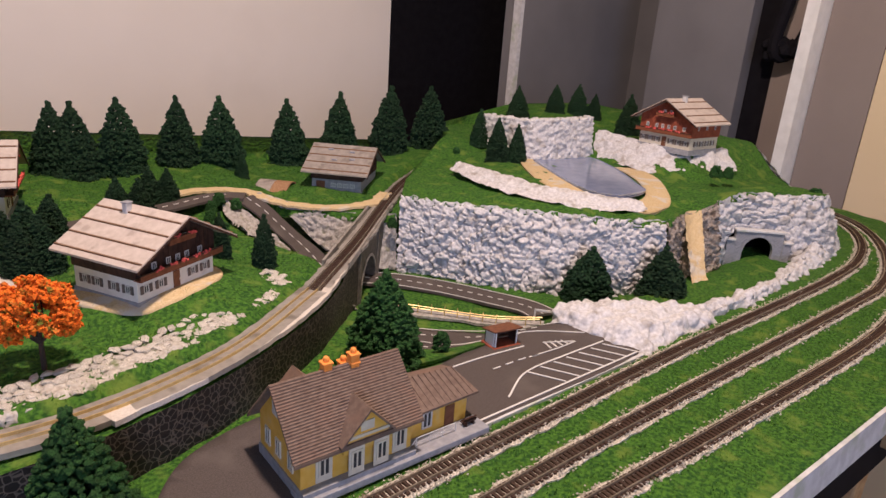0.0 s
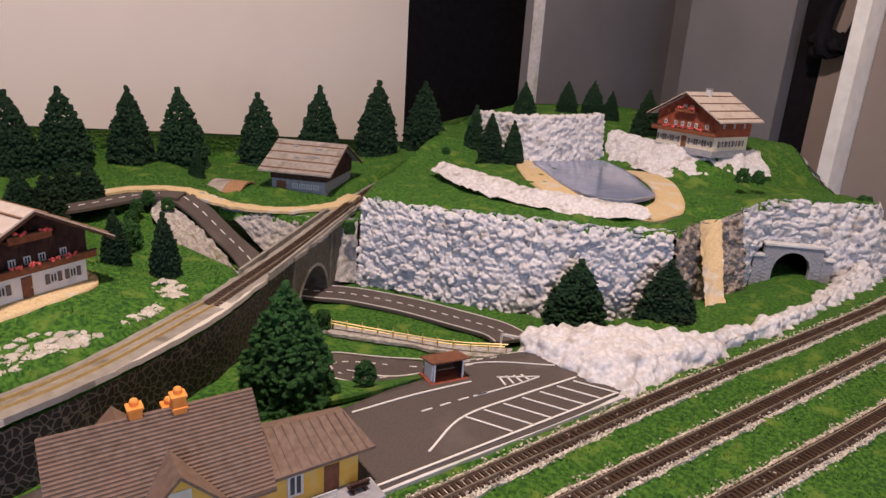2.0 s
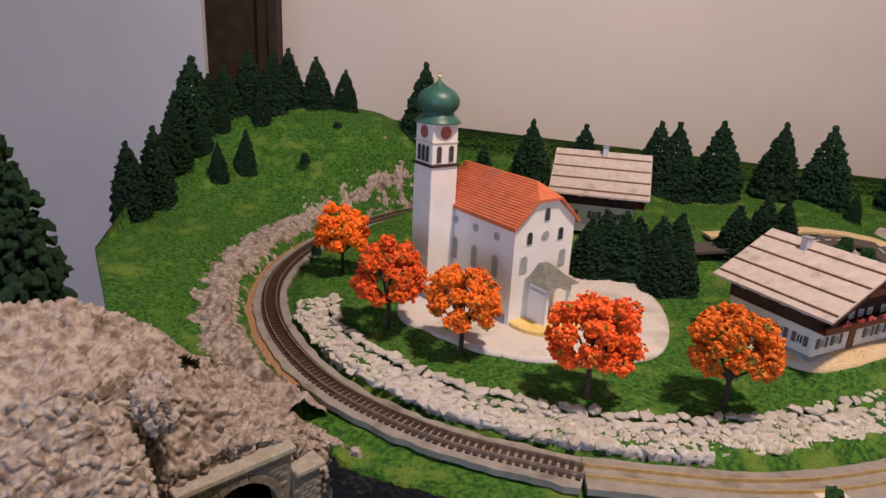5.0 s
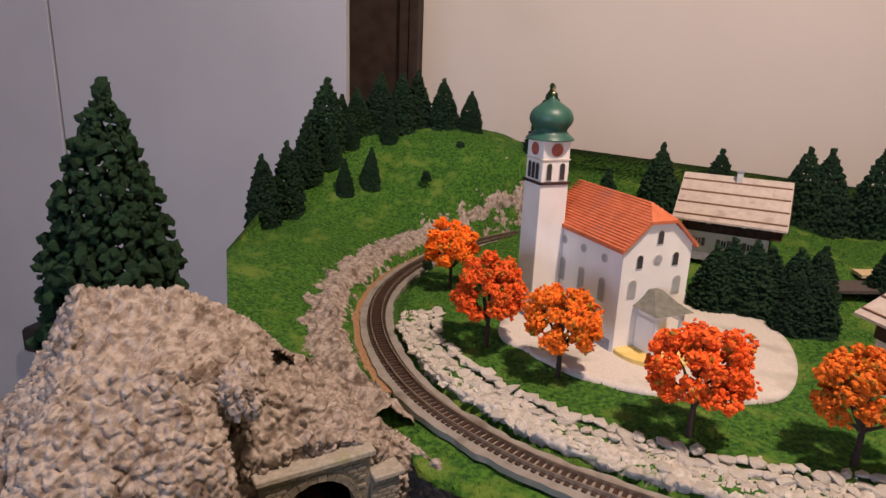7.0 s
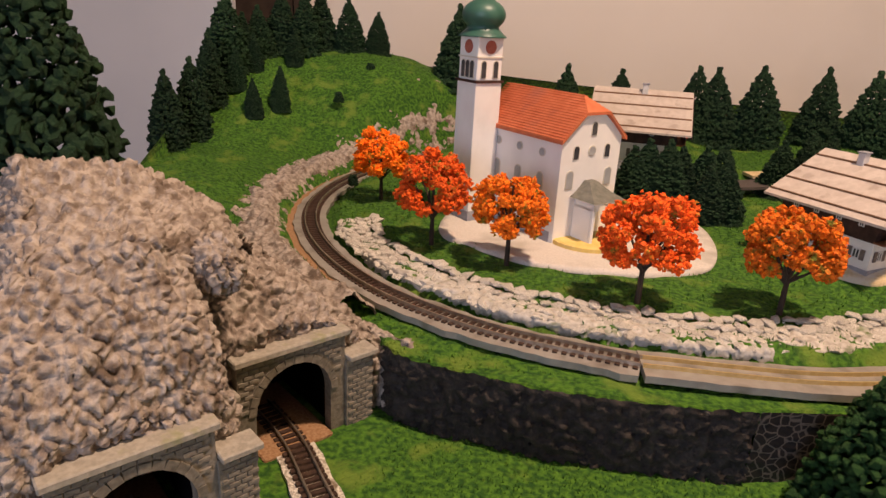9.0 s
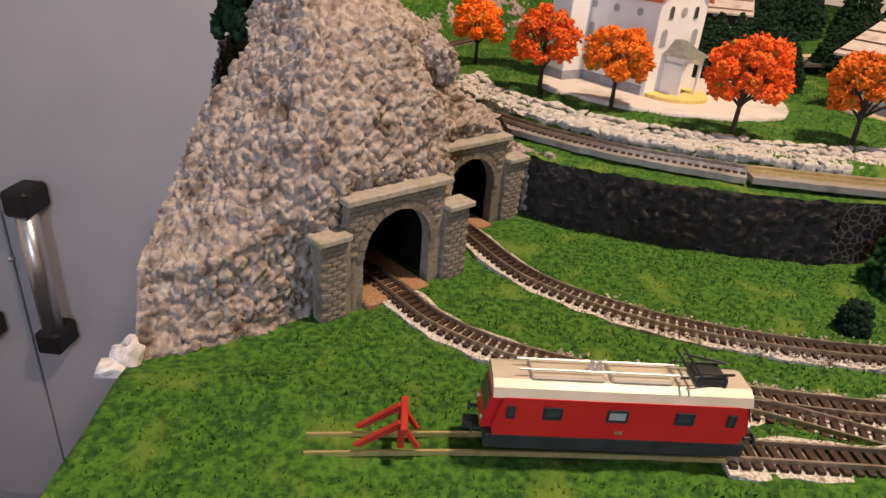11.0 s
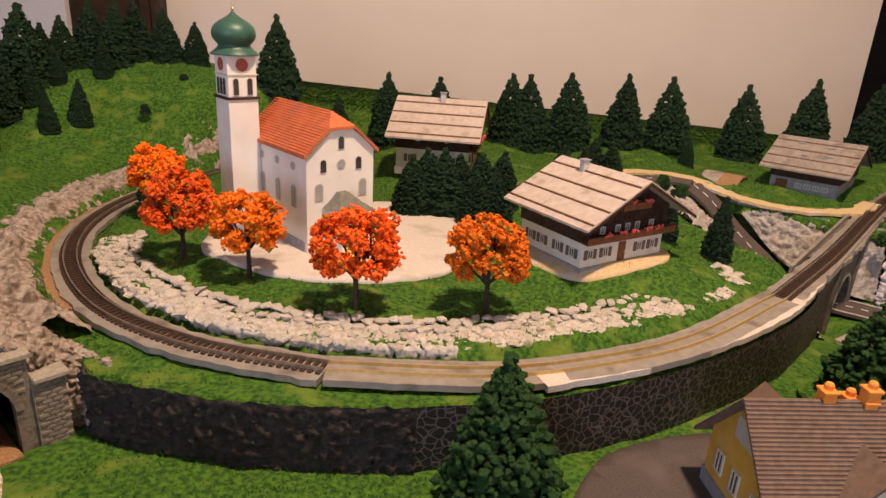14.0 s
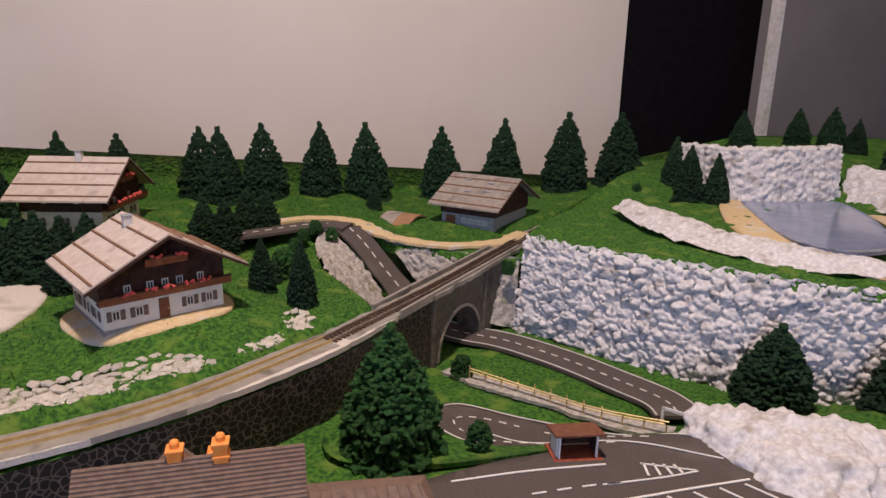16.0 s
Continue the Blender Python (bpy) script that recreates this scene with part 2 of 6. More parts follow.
def spline(pts, step=0.008, closed=False):
    """A smooth line through the points, of even steps."""
    p = [np.array(a, float) for a in pts]
    n = len(p)
    fine = []
    for i in range(n if closed else n - 1):
        a, b = p[i], p[(i + 1) % n]
        z = p[i - 1] if (i or closed) else 2 * a - b
        c = p[(i + 2) % n] if (closed or i + 2 < n) else 2 * b - a
        for k in range(24):
            s = k / 24
            fine.append(0.5 * (2 * a + (b - z) * s + (2 * z - 5 * a + 4 * b - c) * s * s + (3 * a - z - 3 * b + c) * s ** 3))
    fine.append(p[0] if closed else p[-1])
    fine = np.array(fine)
    d = np.concatenate([[0], np.cumsum(np.linalg.norm(np.diff(fine, axis=0), axis=1))])
    k = max(2, int(round(d[-1] / step)))
    at = np.linspace(0, d[-1], k + 1)
    out = np.stack([np.interp(at, d, fine[:, j]) for j in range(fine.shape[1])], 1)
    return out[:-1] if closed else out


def smoothstep(a, b, x):
    s = min(1.0, max(0.0, (x - a) / (b - a)))
    return s * s * (3 - 2 * s)


def inside(poly, x, y):
    """Even-odd test for many points at once."""
    x, y = np.asarray(x), np.asarray(y)
    hit = np.zeros(x.shape, bool)
    n = len(poly)
    for i in range(n):
        x0, y0 = poly[i][:2]
        x1, y1 = poly[(i + 1) % n][:2]
        if y0 != y1:
            hit ^= ((y0 > y) != (y1 > y)) & (x < (x1 - x0) * (y - y0) / (y1 - y0) + x0)
    return hit


def fuzz(u, v, size, amount):
    return noise.fractal((u / size, v / size, 3.1), 0.8, 2.0, 3) * amount


def sheet(name, outline, height, mat, label, step=0.008, lumps=0.0015, skirt=0.0, kind="structure", category="ground"):
    """A piece of ground: the outline filled with a fine net of triangles, raised to height(u, v)."""
    poly = [tuple(p[:2]) for p in outline]
    xs, ys = [p[0] for p in poly], [p[1] for p in poly]
    gx, gy = np.meshgrid(np.arange(min(xs), max(xs), step), np.arange(min(ys), max(ys), step))
    gx = gx + (np.arange(gx.shape[0])[:, None] % 2) * step / 2
    ok = inside(poly, gx, gy)
    pts = [Vector(p) for p in poly] + [Vector((a, b)) for a, b in zip(gx[ok], gy[ok])]
    vs, _, fs, _, _, _ = geometry.delaunay_2d_cdt(pts, [], [list(range(len(poly)))], 1, 1e-5)
    verts = [(a.x, a.y, height(a.x, a.y) + (fuzz(a.x, a.y, 0.03, lumps) if lumps else 0)) for a in vs]
    faces = [tuple(f) for f in fs]
    if skirt:
        n, k = len(poly), len(verts)
        near = {}
        for i, a in enumerate(vs):
            near[(round(a.x, 5), round(a.y, 5))] = i
        ids = [near.get((round(p[0], 5), round(p[1], 5))) for p in poly]
        for p, i in zip(poly, ids):
            verts.append((p[0], p[1], (verts[i][2] if i is not None else height(*p)) - skirt))
        for j in range(n):
            a, b = ids[j], ids[(j + 1) % n]
            if a is not None and b is not None:
                faces.append((a, k + j, k + (j + 1) % n, b))
    return solid(name, mesh_of(name, verts, faces, mat, True), label, category, kind)


def ribbon(line, width, lift=0.0, thick=0.002, rag=0.0):
    """A band along a 3D line, with thickness."""
    line = np.array(line)
    t = np.gradient(line[:, :2], axis=0)
    t /= np.linalg.norm(t, axis=1)[:, None]
    nrm = np.stack([-t[:, 1], t[:, 0]], 1)
    verts, faces = [], []
    for i, (p, n) in enumerate(zip(line, nrm)):
        w = width(i / (len(line) - 1)) if callable(width) else width
        a, b = w / 2, w / 2
        if rag:
            a += noise.noise((p[0] * 90, p[1] * 90, 1.0)) * rag
            b += noise.noise((p[0] * 90, p[1] * 90, 7.0)) * rag
        for s, z in ((-b, 0), (a, 0), (a, -thick), (-b, -thick)):
            verts.append((p[0] + n[0] * s, p[1] + n[1] * s, p[2] + lift + z))
    m = len(line)
    for i in range(m - 1):
        for j in range(4):
            a, b = i * 4 + j, i * 4 + (j + 1) % 4
            faces.append((a, b, b + 4, a + 4))
    faces += [(0, 1, 2, 3), tuple((m - 1) * 4 + k for k in (3, 2, 1, 0))]
    return verts, [f[::-1] for f in faces]


def craggy(p, size, amount, seed=0.0):
    """How far a broken rock face stands out at a place: blocks of uneven depth between open cracks."""
    q = Vector((p[0] / size, p[1] / size, p[2] / size * 1.45 + seed))
    w = q + Vector(noise.noise_vector(q * 0.8)) * 0.45
    d, pts = noise.voronoi(w)
    crack = smoothstep(0.0, 0.17, d[1] - d[0])
    d2, _ = noise.voronoi(w * 2.3)
    return amount * (0.75 * crack + 0.35 * crack * noise.cell(pts[0] * 7.3) + 0.22 * smoothstep(0.0, 0.3, d2[1] - d2[0]) + 0.25 * noise.fractal(q * 1.1, 0.9, 2, 3) - 0.6)


def lumpy(p, size, amount, seed=0.0):
    """How far a rounded, knobbly plaster face stands out at a place."""
    q = Vector((p[0] / size, p[1] / size, p[2] / size + seed))
    w = q + Vector(noise.noise_vector(q * 0.6)) * 0.6
    d, _ = noise.voronoi(w)
    d2, _ = noise.voronoi(w * 2.1)
    return amount * (1.3 * (0.55 - d[0]) + 0.8 * (0.5 - d2[0]) + 0.8 * noise.fractal(q * 0.4, 0.8, 2, 5))


def crumbly(p, size, amount, seed=0.0):
    """How far crumbling carved rock stands out at a place: upright chips between sharp clefts, over broad swells."""
    q = Vector((p[0] / size, p[1] / size, p[2] / size * 0.8 + seed))
    w = q + Vector(noise.noise_vector(q * 0.7)) * 0.6
    d, pts = noise.voronoi(w)
    d2, _ = noise.voronoi(w * 2.2)
    chip = smoothstep(0.0, 0.30, d[1] - d[0])
    return amount * (0.75 * chip + 0.25 * chip * noise.cell(pts[0] * 5.1) + 0.55 * (0.5 - d2[0]) + 0.65 * noise.fractal(q * 0.35, 0.8, 2, 4) - 0.45)


def cliff(name, top, bottom, mat, label, size=0.012, amount=0.006, step=0.003, lean=0.25, seed=0.0, round_top=0.15):
    """A rock face between an upper and a lower line, broken into blocks."""
    a, b = spline(top, step), spline(bottom, step)
    n = max(len(a), len(b))
    a = np.stack([np.interp(np.linspace(0, 1, n), np.linspace(0, 1, len(a)), a[:, k]) for k in range(3)], 1)
    b = np.stack([np.interp(np.linspace(0, 1, n), np.linspace(0, 1, len(b)), b[:, k]) for k in range(3)], 1)
    rows = max(4, int(np.linalg.norm(a - b, axis=1).max() / step))
    t = np.gradient((a + b)[:, :2], axis=0)
    t /= np.linalg.norm(t, axis=1)[:, None] + 1e-9
    out = np.stack([t[:, 1], -t[:, 0]], 1)
    verts, faces = [], []
    for i in range(n):
        for j in range(rows + 1):
            s = j / rows
            p = a[i] * (1 - s) + b[i] * s
            bulge = math.sin(math.pi * s) * lean * 0.02
            c = craggy(p, size, amount, seed) * (0.35 + 0.65 * min(1, s * 6)) + bulge
            verts.append((p[0] + out[i][0] * c, p[1] + out[i][1] * c, p[2] + (0.30 * c if 0 < j < rows else (0.4 * amount * noise.noise((p[0] * 120, p[1] * 120, 0)) if j == 0 else 0))))
    for i in range(n - 1):
        for j in range(rows):
            k = i * (rows + 1) + j
            faces.append((k, k + 1, k + rows + 2, k + rows + 1))
    return solid(name, mesh_of(name, verts, faces, mat, True), label, "rock face", "structure")


# ---- the room ----


def slab(name, x0, y0, z0, x1, y1, z1, mat, label, category="wall"):
    bm = bmesh.new()
    box(bm, x0, y0, z0, x1, y1, z1)
    me = bpy.data.meshes.new(name)
    bm.to_mesh(me)
    bm.free()
    me.materials.append(mat)
    return solid(name, me, label, category, "structure")


FLOOR, CEIL = -1.55, 1.35
slab("floor", -2.4, -2.1, FLOOR - 0.05, 2.0, 2.05, FLOOR, CARPET, "dark floor of the room", "floor")
slab("ceiling", -2.4, -2.1, CEIL, 2.0, 2.05, CEIL + 0.05, WHITE, "plain white ceiling", "ceiling")
slab("wall_north", -0.612, 1.93, FLOOR, 1.298, 2.03, CEIL, CREAM, "cream painted wall behind the layout")
slab("wall_north_panel", 1.30, 1.925, FLOOR, 1.95, 2.03, CEIL, BLACK, "matt black panel beside the cream wall")
slab("wall_north_west", -2.30, 1.93, FLOOR, -0.982, 2.03, CEIL, CREAM, "cream painted wall beside the brown frame")
slab("wall_cabinet_grey", 1.412, 1.425, FLOOR, 1.95, 1.50, CEIL, GREYDOOR, "plain grey cabinet front", "cabinet")
slab("trim", 1.396, 1.421, FLOOR, 1.410, 1.450, CEIL, EDGE, "thin pale metal edge strip", "trim")
slab("wall_corner_frame", -0.98, 1.89, FLOOR, -0.676, 1.99, CEIL, BROWN, "dark brown frame in the corner", "frame")
slab("wall_corner_frame_inner", -0.670, 1.90, FLOOR, -0.645, 1.99, CEIL, BROWN, "dark brown frame in the corner", "frame")
slab("wall_corner_frame_outer", -0.639, 1.89, FLOOR, -0.614, 1.99, CEIL, BROWN, "dark brown frame in the corner", "frame")
slab("wall_south", -2.4, -2.1, FLOOR, 2.0, -2.0, CEIL, CREAM, "plain cream wall")
slab("wall_east_grey", 1.66, 0.885, FLOOR, 1.76, 1.155, CEIL, GREYDOOR, "grey wardrobe door with a fine edge")
slab("wall_east_far", 1.95, 1.0, FLOOR, 2.0, 2.03, CEIL, GREYDOOR, "grey wall behind the wardrobe")
slab("wall_east_gap", 1.70, 0.82, FLOOR, 1.76, 0.883, CEIL, BLACK, "dark gap beside the wardrobe")
slab("wall_east_niche", 1.69, 0.735, FLOOR, 1.76, 0.82, CEIL, TAUPE, "taupe wall strip in the niche")
slab("door_jamb", 1.60, 0.705, FLOOR, 1.76, 0.733, CEIL, WHITE, "white painted door jamb", "jamb")
# shaded strip of wall: its shade is given by the taupe colour
slab("wall_east_shaded", 1.66, 0.578, FLOOR, 1.76, 0.703, CEIL, TAUPE, "wall strip beside the door jamb, shade put into its taupe colour")
slab("wall_east", 1.66, -2.1, FLOOR, 1.76, 0.576, CEIL, LITWALL, "pale wall with yellow lamplight put into its colour")
slab("wall_west", -2.40, -2.1, FLOOR, -2.30, 2.03, CEIL, CREAM, "plain cream wall")


def wardrobe():
    w = thing("wardrobe", pose(-1.327, 1.40, 0), "white double-door wardrobe with long metal bar handles", "wardrobe")
    bm = bmesh.new()
    box(bm, -0.718, 0.022, FLOOR, 0.62, 0.16, CEIL - 0.02)
    part("body", bm, WHITEDOOR, w)
    for u0, u1 in ((-0.718, -0.003), (0.003, 0.714)):
        bm = bmesh.new()
        box(bm, u0, 0.0, FLOOR + 0.06, u1, 0.02, CEIL - 0.03, bevel=0.002)
        part("door", bm, WHITEDOOR, w)
    for u in (-0.088, 0.105):
        bm = bmesh.new()
        cyl(bm, 0.025, 0.025, (u, -0.055, -0.82), (u, -0.055, -0.48), 18)
        h = part("handle", bm, METAL, w, "brushed metal bar handle", True)
        for z0, z1 in ((-0.495, -0.43), (-0.875, -0.81)):
            bm = bmesh.new()
            box(bm, u - 0.032, -0.090, z0, u + 0.032, 0.0, z1, bevel=0.009)
            part("end_cap", bm, PLASTICBLACK, h, "black plastic end cap")
    bm = bmesh.new()
    bmesh.ops.create_uvsphere(bm, u_segments=10, v_segments=6, radius=0.010, matrix=Matrix.Translation((0.0, -0.004, -0.65)))
    part("lock_pin", bm, METAL, w)


wardrobe()


def cable_loop():
    bm = bmesh.new()
    pts = spline([(1.685, 0.79, 0.62), (1.66, 0.795, 0.45), (1.64, 0.80, 0.36), (1.63, 0.80, 0.30), (1.645, 0.785, 0.285), (1.655, 0.76, 0.31), (1.66, 0.745, 0.35)], 0.012)
    tube(bm, pts, 0.014, 8)
    for k in range(26):
        a = Vector((1.645 + random.uniform(-.012, .012), 0.79 + random.uniform(-.04, .035), 0.30 + random.uniform(-.022, .02)))
        bmesh.ops.create_icosphere(bm, subdivisions=1, radius=random.uniform(.010, .018), matrix=Matrix.Translation(a))
    me = bpy.data.meshes.new("hanging_strap")
    bm.to_mesh(me)
    me.materials.append(BLACK)
    solid("hanging_strap", me, "black fabric strap hanging in the wall niche", "strap")


cable_loop()

# ---- the baseboard ----
BOARD = [(-0.315, 0.085), (0.30, 0.085), (0.36, 0.10), (0.44, 0.165), (1.10, 0.165), (1.25, 0.21), (1.37, 0.32), (1.45, 0.44), (1.49, 0.60), (1.50, 1.08), (-0.46, 1.08),
         (-0.455, 0.90), (-0.42, 0.64), (-0.375, 0.44), (-0.335, 0.25)]
BOARD = [tuple(p) for i in range(len(BOARD)) for p in np.linspace(BOARD[i], BOARD[(i + 1) % len(BOARD)], 1 + max(1, int(np.linalg.norm(np.subtract(BOARD[i], BOARD[(i + 1) % len(BOARD)])) / 0.012)))[:-1]]


def base_height(u, v):
    dip = smoothstep(0.425, 0.49, v) * smoothstep(0.30, 0.42, u) * (1 - smoothstep(0.90, 1.0, u))
    return -0.023 * dip - 0.006 * smoothstep(0.16, 0.05, v) + 0.005 * smoothstep(0.245, 0.225, v) * smoothstep(0.09, -0.06, u)


ground = sheet("ground", BOARD, base_height, GRASS, "green flocked grass of the model landscape", 0.008, 0.002, 0.012)


def fascia():
    f = thing("layout_table", pose(0, 0, 0), "grey layout board on a plain wooden frame", "table", kind="structure")
    n = len(BOARD)
    c = np.mean(BOARD, axis=0)
    for name, z0, z1, off, mat in (("edge_strip", -0.030, -0.0015, 0.0035, EDGE), ("frame_rail", -0.085, -0.032, -0.004, BLACK)):
        verts, faces = [], []
        for i in range(n):
            t = np.subtract(BOARD[(i + 1) % n], BOARD[i - 1])
            t = t / np.linalg.norm(t)
            o = np.array((t[1], -t[0]))
            for s, z in ((off - 0.014, z1), (off, z1), (off + 0.002, z0), (off - 0.014, z0)):
                verts.append((BOARD[i][0] + o[0] * s, BOARD[i][1] + o[1] * s, z))
        for i in range(n):
            for j in range(4):
                a, b, k = i * 4 + j, i * 4 + (j + 1) % 4, (i + 1) % n * 4
                faces.append((a, b, k + (j + 1) % 4, k + j))
        child(name, mesh_of(name, verts, faces, mat), f)
    for u, v in ((-0.22, 0.2), (1.25, 0.32), (1.35, 0.98), (-0.36, 0.98)):
        bm = bmesh.new()
        box(bm, u - .03, v - .03, FLOOR, u + .03, v + .03, -0.03, bevel=0.003)
        part("leg", bm, WOOD, f)
    bm = bmesh.new()
    box(bm, -0.25, 0.24, -0.075, 1.30, 0.98, -0.045)
    part("deck", bm, BLACK, f)
    for u in (0.70, 0.95):
        bm = bmesh.new()
        box(bm, u, 0.148, -0.062, u + 0.022, 0.20, -0.040, bevel=0.002)
        part("block", bm, WOOD, f, "raw pine wooden block")


fascia()

# ---- the upper terrace with village and curved line ----
RAILCURVE = [(-0.02, 1.03, .048), (-0.10, 0.985, .047), (-0.185, 0.915, .045), (-0.248, 0.81, .043), (-0.268, 0.70, .043), (-0.247, 0.60, .043), (-0.19, 0.512, .043), (-0.115, 0.458, .043),
             (-0.03, 0.431, .043), (0.06, 0.428, .043), (0.13, 0.442, .044), (0.20, 0.472, .045), (0.29, 0.537, .047), (0.40, 0.640, .050), (0.50, 0.742, .053), (0.60, 0.840, .055), (0.70, 0.92, .055)]
WALLTOP = [(-0.175, 0.455), (-0.149, 0.427), (-0.074, 0.407), (-0.005, 0.403), (0.02, 0.404), (0.089, 0.414), (0.179, 0.447), (0.275, 0.505), (0.345, 0.573)]
TERRACE = list(map(tuple, spline(WALLTOP, 0.01))) + [(0.335, 0.60), (0.318, 0.66), (0.300, 0.72), (0.298, 0.775), (0.318, 0.815), (0.355, 0.825), (0.380, 0.79), (0.42, 0.765), (0.455, 0.735),
           (0.500, 0.715), (0.53, 0.735), (0.60, 0.80), (0.72, 0.90), (0.86, 0.98), (0.86, 1.08), (-0.46, 1.08), (-0.455, 0.90), (-0.42, 0.66), (-0.33, 0.52), (-0.22, 0.47)]
CURVE2D = spline(RAILCURVE, 0.01)
WALL2D = spline(WALLTOP, 0.006)


def terrace_height(u, v):
    d = np.hypot(CURVE2D[:, 0] - u, CURVE2D[:, 1] - v)
    i = int(d.argmin())
    near = float(d[i])
    z = 0.050 + 0.010 * smoothstep(0.72, 0.98, v) * smoothstep(-0.05, 0.12, u) + 0.012 * smoothstep(0.55, 0.80, u)
    z += 0.010 * smoothstep(0.76, 0.84, v) * smoothstep(0.20, 0.30, u) * (1 - smoothstep(0.36, 0.40, u))
    z += 0.003 * smoothstep(0.38, 0.43, u) * (1 - smoothstep(0.86, 0.99, v)) * (1 - smoothstep(0.60, 0.70, u))
    z += 0.012 * smoothstep(0.105, 0.045, math.hypot(u - 0.175, v - 0.605))
    z += 0.010 * smoothstep(0.80, 0.88, v) * smoothstep(-0.05, 0.02, u) * (1 - smoothstep(0.14, 0.20, u))
    hill = smoothstep(0.02, -0.28, u) * smoothstep(0.80, 1.02, v) * 0.108
    left = smoothstep(-0.27, -0.40, u) * (0.020 + 0.085 * smoothstep(0.76, 1.0, v)) * smoothstep(0.44, 0.56, v)
    z += max(hill, left) * smoothstep(0.012, 0.06, near)
    low = smoothstep(0.032, 0.020, float(np.hypot(WALL2D[:, 0] - u, WALL2D[:, 1] - v).min()))
    z = z * (1 - low) + (0.0395 + 0.003 * smoothstep(0.1, 0.34, u)) * low
    track_z = float(CURVE2D[i, 2]) - 0.004
    k = smoothstep(0.0165, 0.0245, near)
    return track_z * (1 - k) + z * k


terrace = sheet("terrace_ground", TERRACE, terrace_height, GRASS, "raised grassy terrace carrying the village", 0.007, 0.0022, 0.01)

# the dark retaining wall under the curved line
for name, span, mat, size, amount, label in (("retaining_wall_rock", [(-.166, .440)] + WALLTOP[1:5], DARKWALL, 0.006, 0.0042, "rough dark brown rock retaining wall"), ("retaining_wall", WALLTOP[4:], CRAZED, 0.006, 0.0004, "dark crazed retaining wall below the curved track")):
    span = [(u + .0035 * smoothstep(0.0, 0.3, u), v - .0045 + .0015 * smoothstep(0.0, 0.3, u)) for u, v in span]
    cliff(name, [(u, v, 0.0415 + 0.004 * smoothstep(0.1, 0.34, u)) for u, v in span], [(u, v + 0.002, base_height(u, v) - 0.004) for u, v in span], mat, label, size, amount, 0.0018, 0.0, 4.0)

# ---- the lake plateau and its rock faces ----
PLATTOP = [(0.518, 0.722), (0.536, 0.686), (0.563, 0.654), (0.597, 0.613), (0.63, 0.582), (0.674, 0.534), (0.713, 0.502), (0.76, 0.470), (0.80, 0.478), (0.835, 0.492), (0.87, 0.490), (0.905, 0.482), (0.96, 0.470),
           (1.02, 0.43), (1.06, 0.405), (1.11, 0.418), (1.18, 0.458), (1.24, 0.53), (1.27, 0.62)]
PLATEAU = list(map(tuple, spline(PLATTOP, 0.01))) + [(1.29, 0.75), (1.30, 1.08), (0.84, 1.08), (0.80, 0.98), (0.68, 0.885), (0.58, 0.80)]


def plateau_height(u, v):
    z = 0.076 + 0.012 * smoothstep(0.50, 0.62, v) * smoothstep(0.62, 0.78, u)
    z -= 0.008 * smoothstep(0.055, 0.0, math.hypot(u - 0.85, v - 0.49))
    z += 0.018 * smoothstep(0.86, 0.96, u) * (1 - smoothstep(1.05, 1.25, u)) * smoothstep(0.56, 0.47, v)
    z += 0.040 * smoothstep(0.95, 1.05, u) * smoothstep(0.56, 0.64, v)
    z -= 0.02 * smoothstep(1.10, 1.26, u) * smoothstep(0.62, 0.46, v)
    z += 0.018 * smoothstep(0.84, 0.95, v)
    return z


plateau = sheet("plateau_ground", PLATEAU, plateau_height, GRASS, "grassy plateau above the white cliff", 0.008, 0.0035, 0.01)


def edge_line(pts, h):
    return [(u, v, h(u, v) + 0.001) for u, v in pts]


cliff("cliff_main", edge_line(PLATTOP[:8], plateau_height), [(0.499, 0.698, -.026), (0.54, 0.645, -.028), (0.579, 0.588, -.028), (0.624, 0.54, -.028), (0.678, 0.503, -.028), (0.715, 0.478, -.028), (0.742, 0.452, -.028)],
      ROCK, "blue-white rough plaster cliff below the plateau", 0.0125, 0.0100, 0.0016, 0.1, 1.0)
cliff("cliff_gorge", edge_line(PLATTOP[7:12], plateau_height), [(0.742, 0.452, -.026), (0.785, 0.462, -.026), (0.82, 0.472, -.026), (0.87, 0.47, -.026), (0.91, 0.462, -.026)], TANROCK, "shaded brown rock gorge beside the sand slide", 0.012, 0.008, 0.0024, 0.1, 2.0)
cliff("cliff_tunnel", edge_line(PLATTOP[11:17], plateau_height), [(0.905, 0.470, -.02), (0.932, 0.474, -.012), (0.944, 0.476, .034), (0.975, 0.450, .037), (1.004, 0.424, .034), (1.010, 0.412, -.006), (1.05, 0.388, -.004), (1.10, 0.385, -.004), (1.19, 0.428, -.004)], ROCK, "pale rock face round the far tunnel", 0.017, 0.009, 0.0024, 0.2, 3.0)
cliff("cliff_east", edge_line(PLATTOP[16:], plateau_height), [(1.19, 0.428, -.004), (1.27, 0.51, -.004), (1.31, 0.62, -.004)], ROCK, "pale rock flank of the plateau", 0.016, 0.008, 0.004, 0.2, 5.0)

# ---- rock forms built from several lines ----


